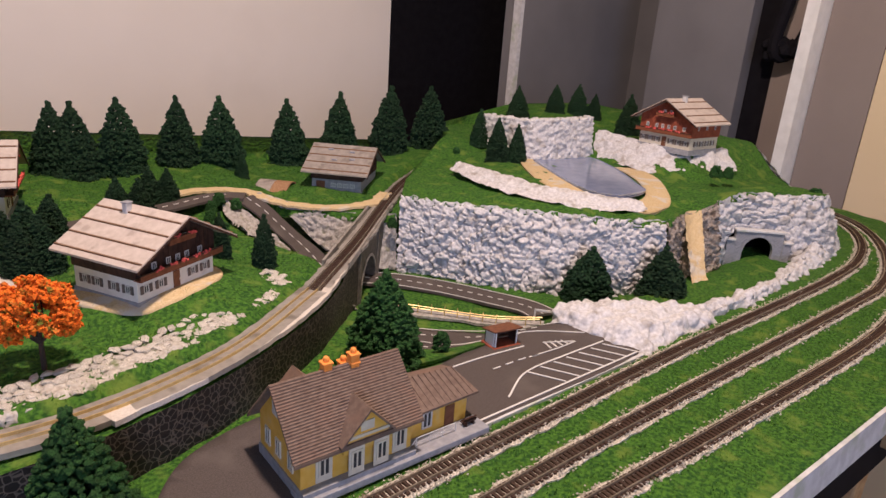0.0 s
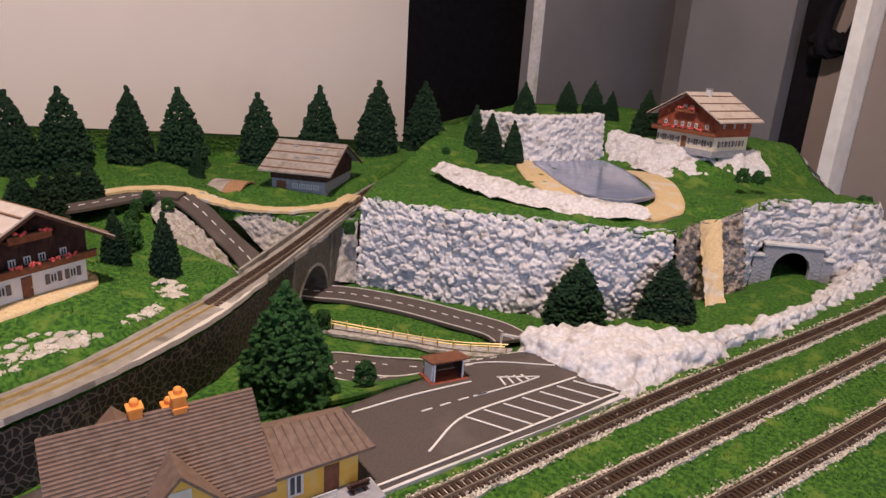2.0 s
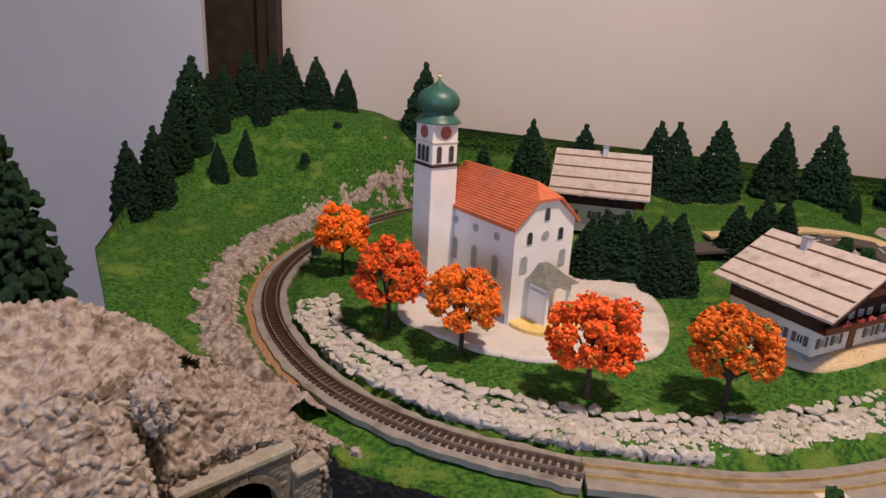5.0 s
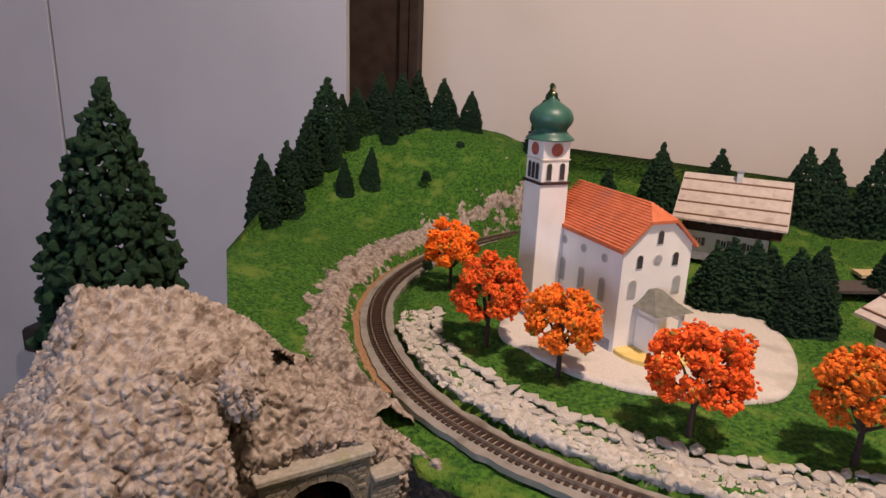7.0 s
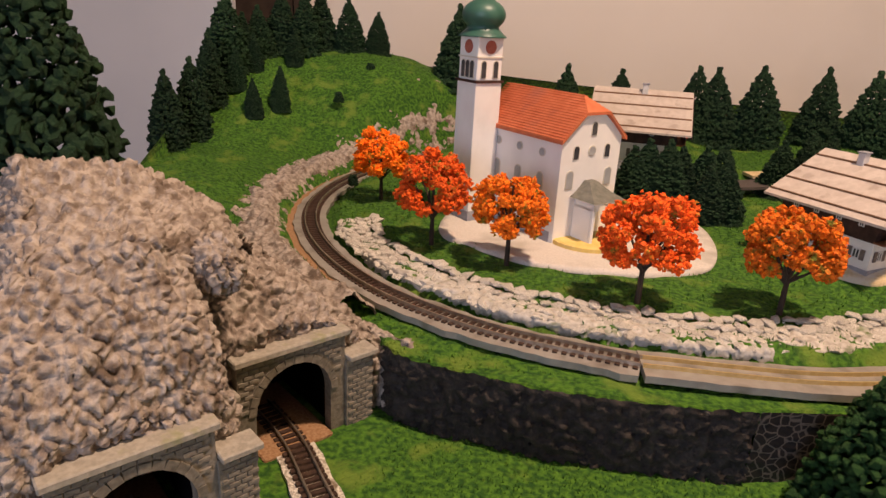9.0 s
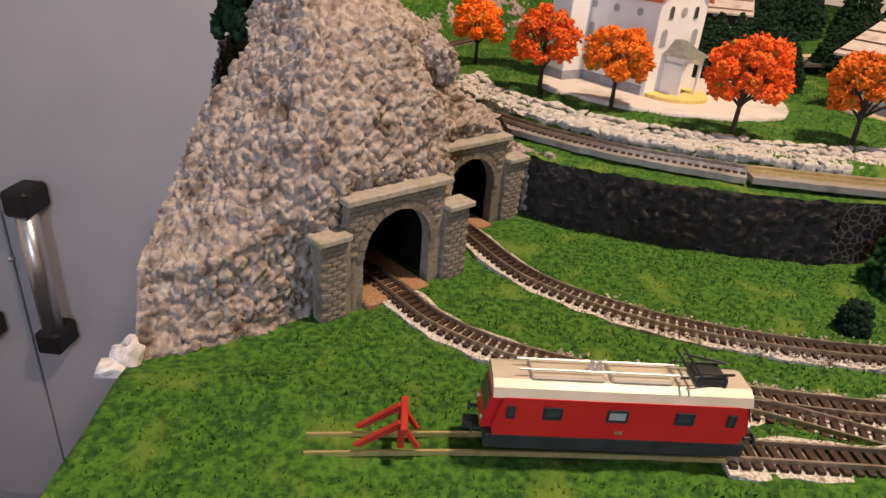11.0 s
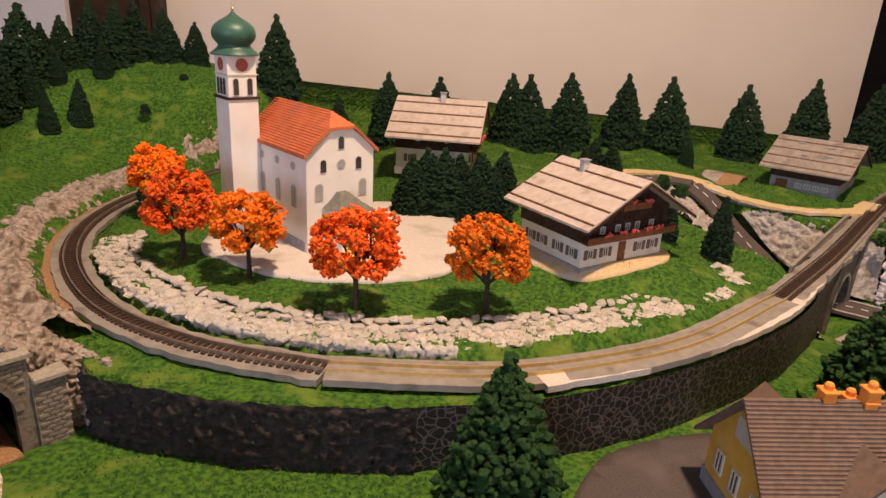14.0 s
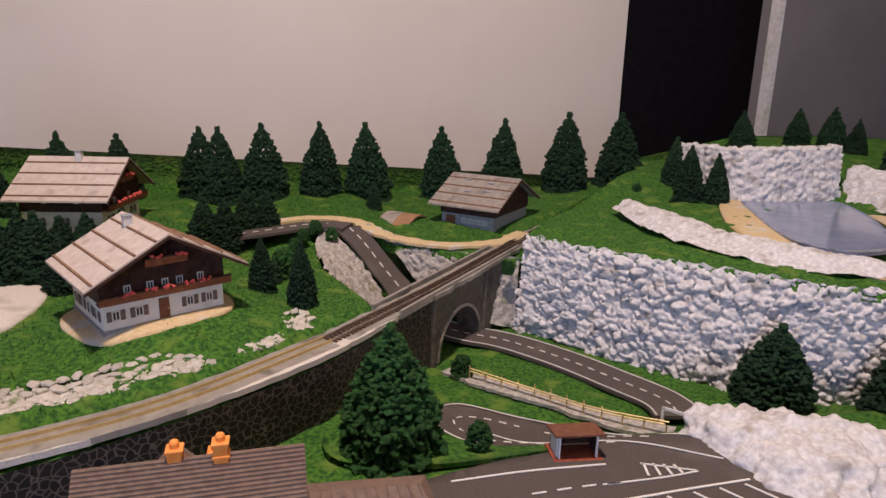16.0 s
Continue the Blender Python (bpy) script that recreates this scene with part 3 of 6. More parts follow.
def loft(name, lines, mat, label, size=0.012, amount=0.006, step=0.003, seed=0.0, category="rock face", kind="structure", form=craggy):
    """A rock form drawn over several lines, from its foot upwards, and broken into blocks along its normals."""
    n = int(max(np.linalg.norm(np.diff(np.array(a), axis=0), axis=1).sum() for a in lines) / step)
    rows = [np.stack([np.interp(np.linspace(0, 1, n), np.linspace(0, 1, len(s)), s[:, k]) for k in range(3)], 1) for s in (spline(a, step) for a in lines)]
    grid = []
    for a, b in zip(rows[:-1], rows[1:]):
        k = max(2, int(np.linalg.norm(a - b, axis=1).max() / step))
        grid += [a * (1 - j / k) + b * (j / k) for j in range(k)]
    grid = np.array(grid + [rows[-1]])
    du, dv = np.gradient(grid, axis=1), np.gradient(grid, axis=0)
    nrm = np.cross(du, dv)
    nrm /= np.linalg.norm(nrm, axis=2)[:, :, None] + 1e-12
    m = grid.shape[0]
    verts = []
    for j in range(m):
        for i in range(n):
            p = grid[j, i]
            c = form(p, size, amount, seed)
            verts.append(tuple(p + nrm[j, i] * c))
    faces = [(j * n + i, j * n + i + 1, (j + 1) * n + i + 1, (j + 1) * n + i) for j in range(m - 1) for i in range(n - 1)]
    return solid(name, mesh_of(name, verts, faces, mat, True), label, category, kind)


def at_portal(cu, cv, x, y, z):
    """A place given across and behind a portal that faces the yard at 45 degrees."""
    return (cu + .7071 * x - .7071 * y, cv + .7071 * x + .7071 * y, z)


def p1(x, y, z):
    return at_portal(-.236, .3135, x, y, z)


def p2(x, y, z):
    return at_portal(-.2035, .399, x, y, z)


loft("mountain_front", [
    [(-.332, .232, -.006), (-.305, .253, -.005), p1(-.052, .006, -.004), p1(-.034, .007, -.004), p1(-.025, .007, .0), p1(-.022, .008, .048), p1(0, .008, .052), p1(.021, .008, .048), p1(.025, .007, 0), p1(.040, .007, -.004), p1(.043, .012, -.004)],
    [(-.340, .262, .030), (-.312, .262, .036), p1(-.058, .010, .046), p1(-.044, .005, .052), p1(-.030, .003, .062), p1(-.022, .003, .066), p1(0, .004, .068), p1(.021, .005, .066), p1(.030, .006, .062), p1(.040, .008, .056), p1(.044, .014, .050)],
    [(-.342, .300, .052), (-.300, .290, .068), p1(-.050, .020, .078), p1(-.040, .016, .086), p1(-.030, .014, .090), p1(-.020, .013, .092), p1(0, .013, .094), p1(.018, .013, .094), p1(.028, .013, .092), p1(.036, .015, .088), p1(.041, .020, .080)],
    [(-.335, .330, .085), (-.288, .314, .099), p1(-.036, .032, .105), p1(-.028, .029, .108), p1(-.020, .027, .109), p1(-.011, .026, .110), p1(.004, .025, .110), p1(.018, .025, .110), p1(.028, .025, .108), p1(.036, .027, .104), p1(.041, .031, .096)],
    [(-.318, .350, .112), (-.280, .330, .122), p1(-.012, .0405, .1235), p1(-.006, .039, .124), p1(0, .038, .1245), p1(.006, .037, .125), p1(.013, .036, .125), p1(.021, .034, .124), p1(.028, .034, .120), p1(.036, .034, .114), p1(.041, .036, .105)],
    [(-.322, .362, .118), (-.291, .350, .135), (-.287, .352, .1355), (-.282, .356, .136), (-.277, .360, .136), (-.272, .364, .136), (-.267, .368, .135), (-.262, .371, .134), (-.246, .384, .128), (-.234, .392, .118), (-.226, .396, .106)],
    [(-.326, .372, .122), (-.303, .367, .148), (-.299, .370, .148), (-.294, .374, .1475), (-.289, .378, .147), (-.284, .383, .146), (-.279, .387, .145), (-.270, .394, .142), (-.256, .404, .133), (-.243, .412, .121), (-.234, .416, .108)],
    [(-.345, .385, .105), (-.318, .385, .128), (-.312, .388, .130), (-.305, .392, .131), (-.298, .397, .131), (-.290, .402, .131), (-.283, .408, .130), (-.272, .416, .126), (-.258, .426, .116), (-.247, .432, .106), (-.238, .436, .096)],
    [(-.39, .46, .045), (-.38, .48, .060), (-.36, .49, .070), (-.34, .495, .074), (-.32, .50, .072), (-.30, .505, .066), (-.285, .507, .058), (-.270, .506, .052), (-.258, .502, .046), (-.248, .496, .042), (-.240, .488, .038)]],
    TANROCK, "craggy tan rock mountain over the tunnel mouths", 0.0050, 0.0027, 0.0012, 2.0, form=crumbly)
loft("mountain_shoulder", [
    [p1(.040, .008, -.004), p2(-.046, .004, -.004), p2(-.026, .007, -.004), p2(-.022, .008, .048), p2(0, .008, .052), p2(.021, .008, .048), p2(.025, .007, 0), p2(.042, .006, -.004), p2(.052, .004, -.004), (-.158, .432, -.004), (-.146, .428, -.004)],
    [p1(.034, .020, .060), p2(-.044, .010, .070), p2(-.030, .006, .068), p2(-.022, .004, .066), p2(0, .004, .067), p2(.021, .004, .062), p2(.030, .004, .058), p2(.041, .006, .048), p2(.052, .010, .038), (-.160, .440, .034), (-.146, .434, .034)],
    [p1(.030, .038, .104), p2(-.044, .022, .105), p2(-.030, .020, .098), p2(-.022, .020, .094), p2(0, .020, .085), p2(.021, .020, .072), p2(.030, .020, .066), p2(.041, .020, .056), p2(.052, .020, .047), (-.166, .450, .041), (-.150, .440, .041)],
    [(-.252, .440, .094), (-.246, .452, .087), (-.240, .462, .082), (-.237, .467, .076), (-.230, .472, .068), (-.222, .474, .060), (-.214, .474, .054), (-.205, .472, .048), (-.195, .470, .044), (-.182, .464, .040), (-.165, .452, .038)],
    [(-.255, .495, .050), (-.250, .495, .048), (-.246, .494, .046), (-.242, .493, .044), (-.235, .490, .042), (-.227, .487, .040), (-.220, .484, .039), (-.210, .480, .038), (-.200, .476, .037), (-.188, .468, .036), (-.172, .456, .035)],
    [(-.262, .530, .040), (-.256, .530, .040), (-.250, .528, .039), (-.244, .524, .039), (-.236, .518, .038), (-.227, .511, .038), (-.218, .504, .038), (-.206, .497, .037), (-.194, .490, .037), (-.178, .480, .036), (-.155, .466, .035)]],
    TANROCK, "craggy tan rock shoulder beside the curved track", 0.0062, 0.0038, 0.0013, 6.0, form=crumbly)
bm = bmesh.new()
bmesh.ops.create_icosphere(bm, subdivisions=5, radius=.0125, matrix=Matrix.Translation((-0.2276, 0.3740, 0.1056)))
for vtx in bm.verts:
    vtx.co += vtx.normal * crumbly(vtx.co, .005, .0028, 3.0)
me = bpy.data.meshes.new("boulder")
bm.to_mesh(me)
bm.free()
me.materials.append(TANROCK)
solid("boulder", me, "tan rock boulder on the mountain shoulder", "boulder", "structure")
bm = bmesh.new()
for k in range(7):
    bmesh.ops.create_icosphere(bm, subdivisions=2, radius=random.uniform(.004, .007), matrix=Matrix.Translation((-.333 + random.uniform(-.006, .006), .236 + random.uniform(-.010, .012), random.uniform(-.004, .005))))
for vtx in bm.verts:
    vtx.co += Vector(noise.noise_vector(vtx.co * 120)) * 0.004
me = bpy.data.meshes.new("plaster_lump")
bm.to_mesh(me)
me.materials.append(ROCK)
solid("plaster_lump", me, "bare white plaster lump at the foot of the mountain", "plaster", "structure")


def offset(line, d, z):
    t = np.gradient(line[:, :2], axis=0)
    t /= np.linalg.norm(t, axis=1)[:, None]
    return [(p[0] - s[1] * d, p[1] + s[0] * d, p[2] + z) for p, s in zip(line, t)]


bank = CURVE2D[(CURVE2D[:, 0] < -0.10) & (CURVE2D[:, 1] > 0.485)]
loft("rock_bank", [offset(bank, -0.017, -.004)[::-1][::4], [(a, b, max(c, terrace_height(a, b) + .001)) for a, b, c in offset(bank, -0.034, .016)[::-1][::4]],
                   [(a, b, terrace_height(a, b) - .002) for a, b, c in offset(bank, -0.062, 0)[::-1][::4]]], TANROCK, "tan rock bank along the outer side of the curve", 0.008, 0.0035, 0.0025, 8.0, form=lumpy)
# road cutting: rock slopes on both sides
loft("cutting_west", [[(.385, .60, -.022), (.378, .655, -.018), (.368, .715, .003), (.350, .760, .034), (.330, .790, .056), (.318, .808, .066)],
                      [(.338, .595, .035), (.320, .66, .045), (.302, .72, .052), (.297, .775, .060), (.306, .812, .068)]], GREYROCK, "grey rock slope beside the descending road", 0.010, 0.005, 0.003, 11.0)
loft("cutting_east", [[(.50, .700, -.022), (.47, .705, -.015), (.425, .735, .0), (.405, .757, .018), (.385, .785, .045), (.356, .826, .064)][::-1],
                      [(.51, .72, .051), (.462, .738, .053), (.432, .760, .054), (.412, .772, .055), (.392, .795, .060), (.362, .833, .068)][::-1]], GREYROCK, "grey rock slope below the farm", 0.010, 0.005, 0.003, 12.0)
# white rock bank between the yard and the line
loft("rock_bank_yard", [[(.530, .405, -.026), (.543, .336, -.003), (.588, .338, -.003), (.678, .345, -.003), (.784, .350, -.003), (.935, .363, -.003), (1.08, .380, -.003), (1.17, .400, -.003)],
                        [(.530, .405, -.026), (.546, .372, .012), (.595, .358, .018), (.680, .353, .012), (.784, .357, .010), (.935, .371, .010), (1.08, .391, .020), (1.165, .413, .03)],
                        [(.530, .405, -.026), (.538, .425, .016), (.590, .405, .024), (.680, .366, .016), (.784, .366, .009), (.935, .380, .008), (1.06, .398, .03), (1.15, .425, .04)],
                        [(.530, .405, -.026), (.536, .448, .010), (.598, .432, .010), (.685, .380, .006), (.784, .373, .002), (.935, .388, .0), (1.055, .404, .02), (1.145, .428, .03)],
                        [(.530, .405, -.026), (.540, .462, -.028), (.608, .448, -.028), (.70, .395, -.028), (.784, .385, -.028), (.935, .398, -.018), (1.05, .415, .0), (1.14, .432, .02)]], ROCK, "white plaster rock bank beside the railway line", 0.016, 0.0058, 0.0025, 14.0, form=lumpy)
# rocks on the plateau
loft("quarry_wall", [[(.815, .905, .085), (.826, .815, .085), (.86, .786, .086), (.92, .778, .088), (.978, .774, .090)], [(.817, .905, .152), (.830, .818, .155), (.865, .792, .157), (.92, .785, .158), (.976, .781, .160)],
                     [(.835, .905, .152), (.846, .826, .155), (.870, .806, .157), (.92, .799, .158), (.976, .795, .160)], [(.845, .91, .085), (.856, .836, .085), (.88, .816, .086), (.92, .81, .088), (.978, .805, .090)]], ROCK, "white rough quarry wall above the pond", 0.011, 0.0055, 0.0025, 16.0)
loft("pond_rocks", [[(.978, .77, .090), (.965, .72, .090), (.955, .67, .090), (.965, .625, .090), (1.02, .59, .092), (1.12, .57, .095)],
                    [(1.0, .79, .115), (.99, .735, .112), (.985, .68, .108), (.995, .635, .110), (1.04, .605, .112), (1.13, .59, .112)],
                    [(1.02, .80, .132), (1.02, .745, .130), (1.015, .69, .130), (1.02, .648, .130), (1.06, .622, .130), (1.14, .61, .126)]], ROCK, "pale rocks between the pond and the mountain house", 0.022, 0.006, 0.004, 17.0, form=lumpy)
loft("rock_ridge", [[(.655, .79, .086), (.648, .70, .083), (.662, .61, .081), (.70, .545, .079), (.765, .505, .080)], [(.685, .80, .094), (.682, .71, .094), (.695, .625, .092), (.725, .565, .090), (.775, .520, .089)],
                    [(.70, .81, .086), (.712, .72, .086), (.722, .64, .086), (.745, .58, .087), (.785, .53, .086)]], ROCK, "white rock ridge across the plateau", 0.016, 0.0035, 0.003, 18.0, form=lumpy)


def patch(name, outline, z, mat, label, lift=0.0012, category="ground", kind="structure", step=0.010):
    h = z if callable(z) else (lambda u, v: z)
    line = spline([(*p, 0) for p in outline], 0.008, True)
    return sheet(name, line, lambda u, v: h(u, v) + lift, mat, label, step, 0.0, 0.003, kind, category)


LAKE = [(.845, .795), (.887, .777), (.965, .770), (.945, .71), (.911, .655), (.86, .59), (.831, .555), (.77, .547), (.744, .585), (.762, .645), (.80, .72)]
patch("water", LAKE, 0.0905, WATER, "still grey-blue pond water", 0.0, "water")
patch("sand_shore", [(.80, .78), (.845, .80), (.86, .77), (.80, .70), (.765, .63), (.735, .58), (.715, .60), (.735, .68)], plateau_height, SAND, "ochre sand shore of the pond", 0.0022)
patch("sand_shore_east", [(.935, .69), (.96, .66), (.93, .60), (.86, .53), (.80, .505), (.76, .50), (.76, .53), (.84, .56), (.905, .64)], plateau_height, SAND, "pale sand shore of the pond", 0.0022)
loft("sand_slide", [[(.838, .492, .073), (.855, .496, .072), (.875, .488, .073)], [(.822, .474, .045), (.84, .476, .045), (.858, .470, .045)], [(.79, .438, .004), (.806, .440, .004), (.822, .436, .004)], [(.735, .395, -.016), (.76, .392, -.017), (.775, .39, -.016)]][::-1],
     SAND, "ochre sand slide running down the gorge", 0.010, 0.002, 0.003, 20.0)

# ---- roads and yard ----


def band(name, pts, width, mat, label, lift=0.0015, rag=0.0, category="road", thick=0.003, step=0.006):
    v, f = ribbon(spline(pts, step), width, lift, thick, rag)
    return solid(name, mesh_of(name, v, f, mat), label, category, "structure")


def yard_z(u, v):
    return base_height(u, v) + 0.002


patch("yard_asphalt", [(.115, .335), (.36, .336), (.545, .345), (.548, .40), (.53, .43), (.495, .465), (.44, .515), (.392, .545), (.366, .525), (.362, .497), (.39, .468), (.43, .445), (.35, .425), (.28, .415), (.20, .435), (.12, .405)],
      yard_z, ASPHALT, "brown-black asphalt station yard with a turning loop", 0.0012, "pavement", step=0.012)
patch("yard_lawn", [(.285, .487), (.34, .50), (.375, .485), (.432, .452), (.425, .437), (.35, .434), (.29, .45)], yard_z, GRASS, "small lawn beside the yard", 0.0030)
VALLEYROAD = [(.392, .705, -.004), (.43, .685, -.016), (.475, .660, -.020), (.515, .610, -.021), (.545, .555, -.021), (.562, .515, -.020), (.556, .482, -.016)]
band("road", VALLEYROAD, 0.042, ASPHALT, "asphalt road coming from under the bridge", 0.0025)
band("road_ramp", [(.336, .812, .0675), (.350, .790, .056), (.368, .765, .033), (.385, .738, .012), (.392, .705, -.004)], 0.034, ASPHALT, "asphalt road descending through the cutting", 0.002)
band("road_upper", [(.10, .79, .056), (.18, .80, .062), (.235, .803, .066), (.285, .818, .0685), (.315, .822, .0685), (.336, .812, .0675)], 0.030, ASPHALT, "asphalt village road", 0.004)
band("sand_path", [(.17, .845, .060), (.24, .855, .064), (.295, .868, .066), (.345, .845, .066), (.372, .805, .060), (.405, .782, .054), (.45, .760, .0535), (.50, .765, .0535), (.545, .80, .0545)], 0.020, SAND, "ochre sand path past the farm", 0.0045, 0.006)
patch("church_square", [(-.150, .612), (-.108, .566), (-.06, .543), (.016, .547), (.056, .584), (.068, .672), (.03, .745), (-.03, .75), (-.12, .72)], terrace_height, GRAVEL, "pale gravel church square", 0.0025)
patch("chalet_sand", [(.100, .606), (.143, .540), (.222, .583), (.180, .648)], terrace_height, SAND, "sandy ground round the chalet", 0.0025)


def dashes(name, pts, width, dash, gap, lift, parent=None, label="white painted road line"):
    """A dashed line: each dash a piece of its own under the marking."""
    line = spline(pts, 0.0015)
    root = thing(name, Matrix(), label, "road marking", kind="structure")
    d = np.concatenate([[0], np.cumsum(np.linalg.norm(np.diff(line, axis=0), axis=1))])
    s = 0.0
    while s < d[-1]:
        e = min(s + dash, d[-1])
        at = np.linspace(s, e, max(2, int((e - s) / 0.003)))
        seg = np.stack([np.interp(at, d, line[:, k]) for k in range(3)], 1)
        v, f = ribbon(seg, width, lift, 0.0006)
        child("dash", mesh_of("dash", v, f, MARK), root)
        s += dash + gap
    return root


def flat(pts, dz=0.0):
    return [(u, v, yard_z(u, v) + dz) for u, v in pts]


dashes("centre_line", VALLEYROAD, 0.0011, 0.0065, 0.007, 0.0033)
dashes("ramp_line", [(.338, .810, .0668), (.350, .790, .056), (.368, .765, .033), (.385, .738, .012), (.392, .705, -.004)], 0.0012, 0.0075, 0.007, 0.0030)
dashes("village_line", [(.19, .80, .0625), (.235, .803, .066), (.285, .818, .0685), (.315, .822, .0685)], 0.0011, 0.007, 0.007, 0.0049)
for side in (-0.0205, 0.0205):
    dashes("edge_line", [(a, b, c) for a, b, c in offset(spline(VALLEYROAD, 0.02), side * 0.93, 0)], 0.0010, 9, 0, 0.0033)
dashes("loop_outer", flat([(.545, .398), (.527, .432), (.492, .466), (.44, .513), (.395, .542), (.37, .525), (.367, .498), (.392, .472), (.42, .452)]), 0.0011, 9, 0, 0.0022)
dashes("loop_dashes", flat([(.50, .44), (.455, .485), (.41, .518), (.388, .520), (.380, .508), (.395, .489), (.44, .456), (.475, .437)]), 0.0012, 0.006, 0.006, 0.0022)
dashes("loop_middle", flat([(.392, .505), (.426, .478), (.48, .436), (.530, .401)]), 0.0011, 9, 0, 0.0022)
dashes("yard_edge", flat([(.352, .416), (.40, .416), (.452, .412)]), 0.0014, 9, 0, 0.0022)
dashes("yard_dashes", flat([(.395, .394), (.43, .394), (.454, .392)]), 0.0012, 0.009, 0.007, 0.0022)
dashes("yard_line", flat([(.44, .393), (.48, .3915), (.505, .3925)]), 0.0012, 9, 0, 0.0022)
for k in range(4):
    dashes("hatching", flat([(.476 + k * .006, .408 - k * .002), (.472 + k * .0075, .395 - k * .001)]), 0.0016, 9, 0, 0.0022)
dashes("hatching", flat([(.474, .408), (.505, .393)]), 0.0012, 9, 0, 0.0022)
dashes("parking_line", flat([(.374, .352), (.416, .374), (.47, .3775), (.531, .378)]), 0.0016, 9, 0, 0.0022)
dashes("parking_kerb", flat([(.30, .338), (.36, .3395), (.45, .342), (.540, .3445)]), 0.0016, 9, 0, 0.0024)
for k in range(7):
    u = .418 + k * .0178
    dashes("parking_bay", flat([(u, .3745), (u + .018, .3435)]), 0.0014, 9, 0, 0.0022)
band("kerb", [(.30, .334, .003), (.42, .337, .003), (.545, .340, .003)], 0.0035, EDGE, "grey kerb between yard and railway", 0.0, 0.0, "kerb", 0.006)

# ---- railway ----
SLEEP = bpy.data.meshes.new("sleeper")
bm = bmesh.new()
box(bm, -0.0075, -0.0013, 0, 0.0075, 0.0013, 0.0016)
bm.to_mesh(SLEEP)
bm.free()
SLEEP.materials.append(SLEEPER)


def railway(name, pts, label, bed=BALLAST, width=0.021, pitch=0.0046, sleepers=True, rag=0.0025, lift=0.0012, metal=RAIL):
    line = spline(pts, 0.003)
    root = thing(name, Matrix(), label, "railway track", kind="structure")
    v, f = ribbon(line, width, lift, 0.004, rag)
    child("ballast_bed", mesh_of("ballast_bed", v, f, bed), root, None, "stony ballast bed")
    for s in (-0.0045, 0.0045):
        r = np.array(offset(line, s, 0))
        v, f = ribbon(r, 0.0009, 0.0048, 0.0022)
        child("rail", mesh_of("rail", v, f, metal), root, None, "shiny metal rail")
    d = np.concatenate([[0], np.cumsum(np.linalg.norm(np.diff(line, axis=0), axis=1))])
    at = np.arange(pitch / 2, d[-1], pitch)[:300]
    p = np.stack([np.interp(at, d, line[:, k]) for k in range(3)], 1)
    t = np.gradient(line, axis=0)
    ang = np.interp(at, d, np.unwrap(np.arctan2(t[:, 1], t[:, 0])))
    if sleepers:
        for (x, y, z), a in zip(p, ang):
            child("sleeper", SLEEP, root, Matrix.Translation((x, y, z + 0.0012)) @ Matrix.Rotation(a - math.pi / 2 + random.uniform(-.03, .03), 4, "Z"))
    return root


railway("track", [(-.232, .428, 0), (-.205, .398, 0), (-.169, .345, 0), (-.128, .318, 0), (-.077, .302, 0), (-.01, .297, 0), (.10, .303, 0), (.25, .3105, 0), (.40, .3175, 0), (.60, .3265, 0), (.80, .330, 0), (.95, .334, 0)], "inner main track in pale ballast")
railway("track", [(.95, .334, 0), (1.08, .346, 0), (1.20, .378, 0), (1.30, .43, 0), (1.36, .49, 0), (1.40, .58, 0), (1.41, .70, 0)], "inner main track curving away")
railway("track", [(-.266, .346, 0), (-.238, .316, 0), (-.212, .288, 0), (-.174, .268, 0), (-.12, .258, 0), (-.03, .253, 0), (.10, .258, 0), (.27, .268, 0), (.45, .274, 0), (.65, .277, 0), (.85, .280, 0), (.98, .283, 0)], "middle track in pale ballast")
railway("track", [(.98, .283, 0), (1.08, .302, 0), (1.20, .345, 0), (1.31, .405, 0), (1.385, .475, 0), (1.43, .58, 0), (1.44, .70, 0)], "middle track curving away")
railway("track", [(-.252, .197, .0022), (-.19, .206, .0028), (-.10, .214, .004)], "buried siding with bare rails in the grass", GRASS, 0.006, sleepers=False, metal=BRASS)
railway("track", [(-.105, .2135, .005), (0.0, .221, .003), (.12, .227, 0), (.30, .229, 0), (.50, .226, 0), (.70, .224, 0), (.83, .228, 0), (.94, .243, 0), (1.03, .268, 0), (1.10, .302, 0)], "front track with the buffer stop")
railway("track", [(-.13, .2585, .0004), (-.075, .246, .0004), (-.02, .230, .0004), (.03, .222, .0004)], "crossover track between two lines", pitch=0.005)
UP = RAILCURVE
railway("track", UP[:9], "curved mountain track on grey ballast", TRACKBED, 0.027, lift=0.0018)
railway("track", UP[8:13], "curved track bedded in smooth grey plaster", TRACKBED, 0.027, sleepers=False, lift=0.0026, rag=0.001, metal=BRASS)
railway("track", UP[12:], "mountain track across the bridge", TRACKBED, 0.0255, lift=0.0020)
band("track_shoulder", [(p[0], p[1], p[2]) for p in offset(spline(UP[2:7], 0.02), -0.020, -0.001)], 0.016, RUSTBED, "rust-brown earth beside the curve", 0.001, 0.004, "ground")
band("wall_coping", [(u, v + .006, .0435 + .0035 * smoothstep(.1, .34, u)) for u, v in WALLTOP[5:]], 0.013, GRAVEL, "pale coping along the retaining wall", 0.0025, 0.0015, "coping", 0.004)


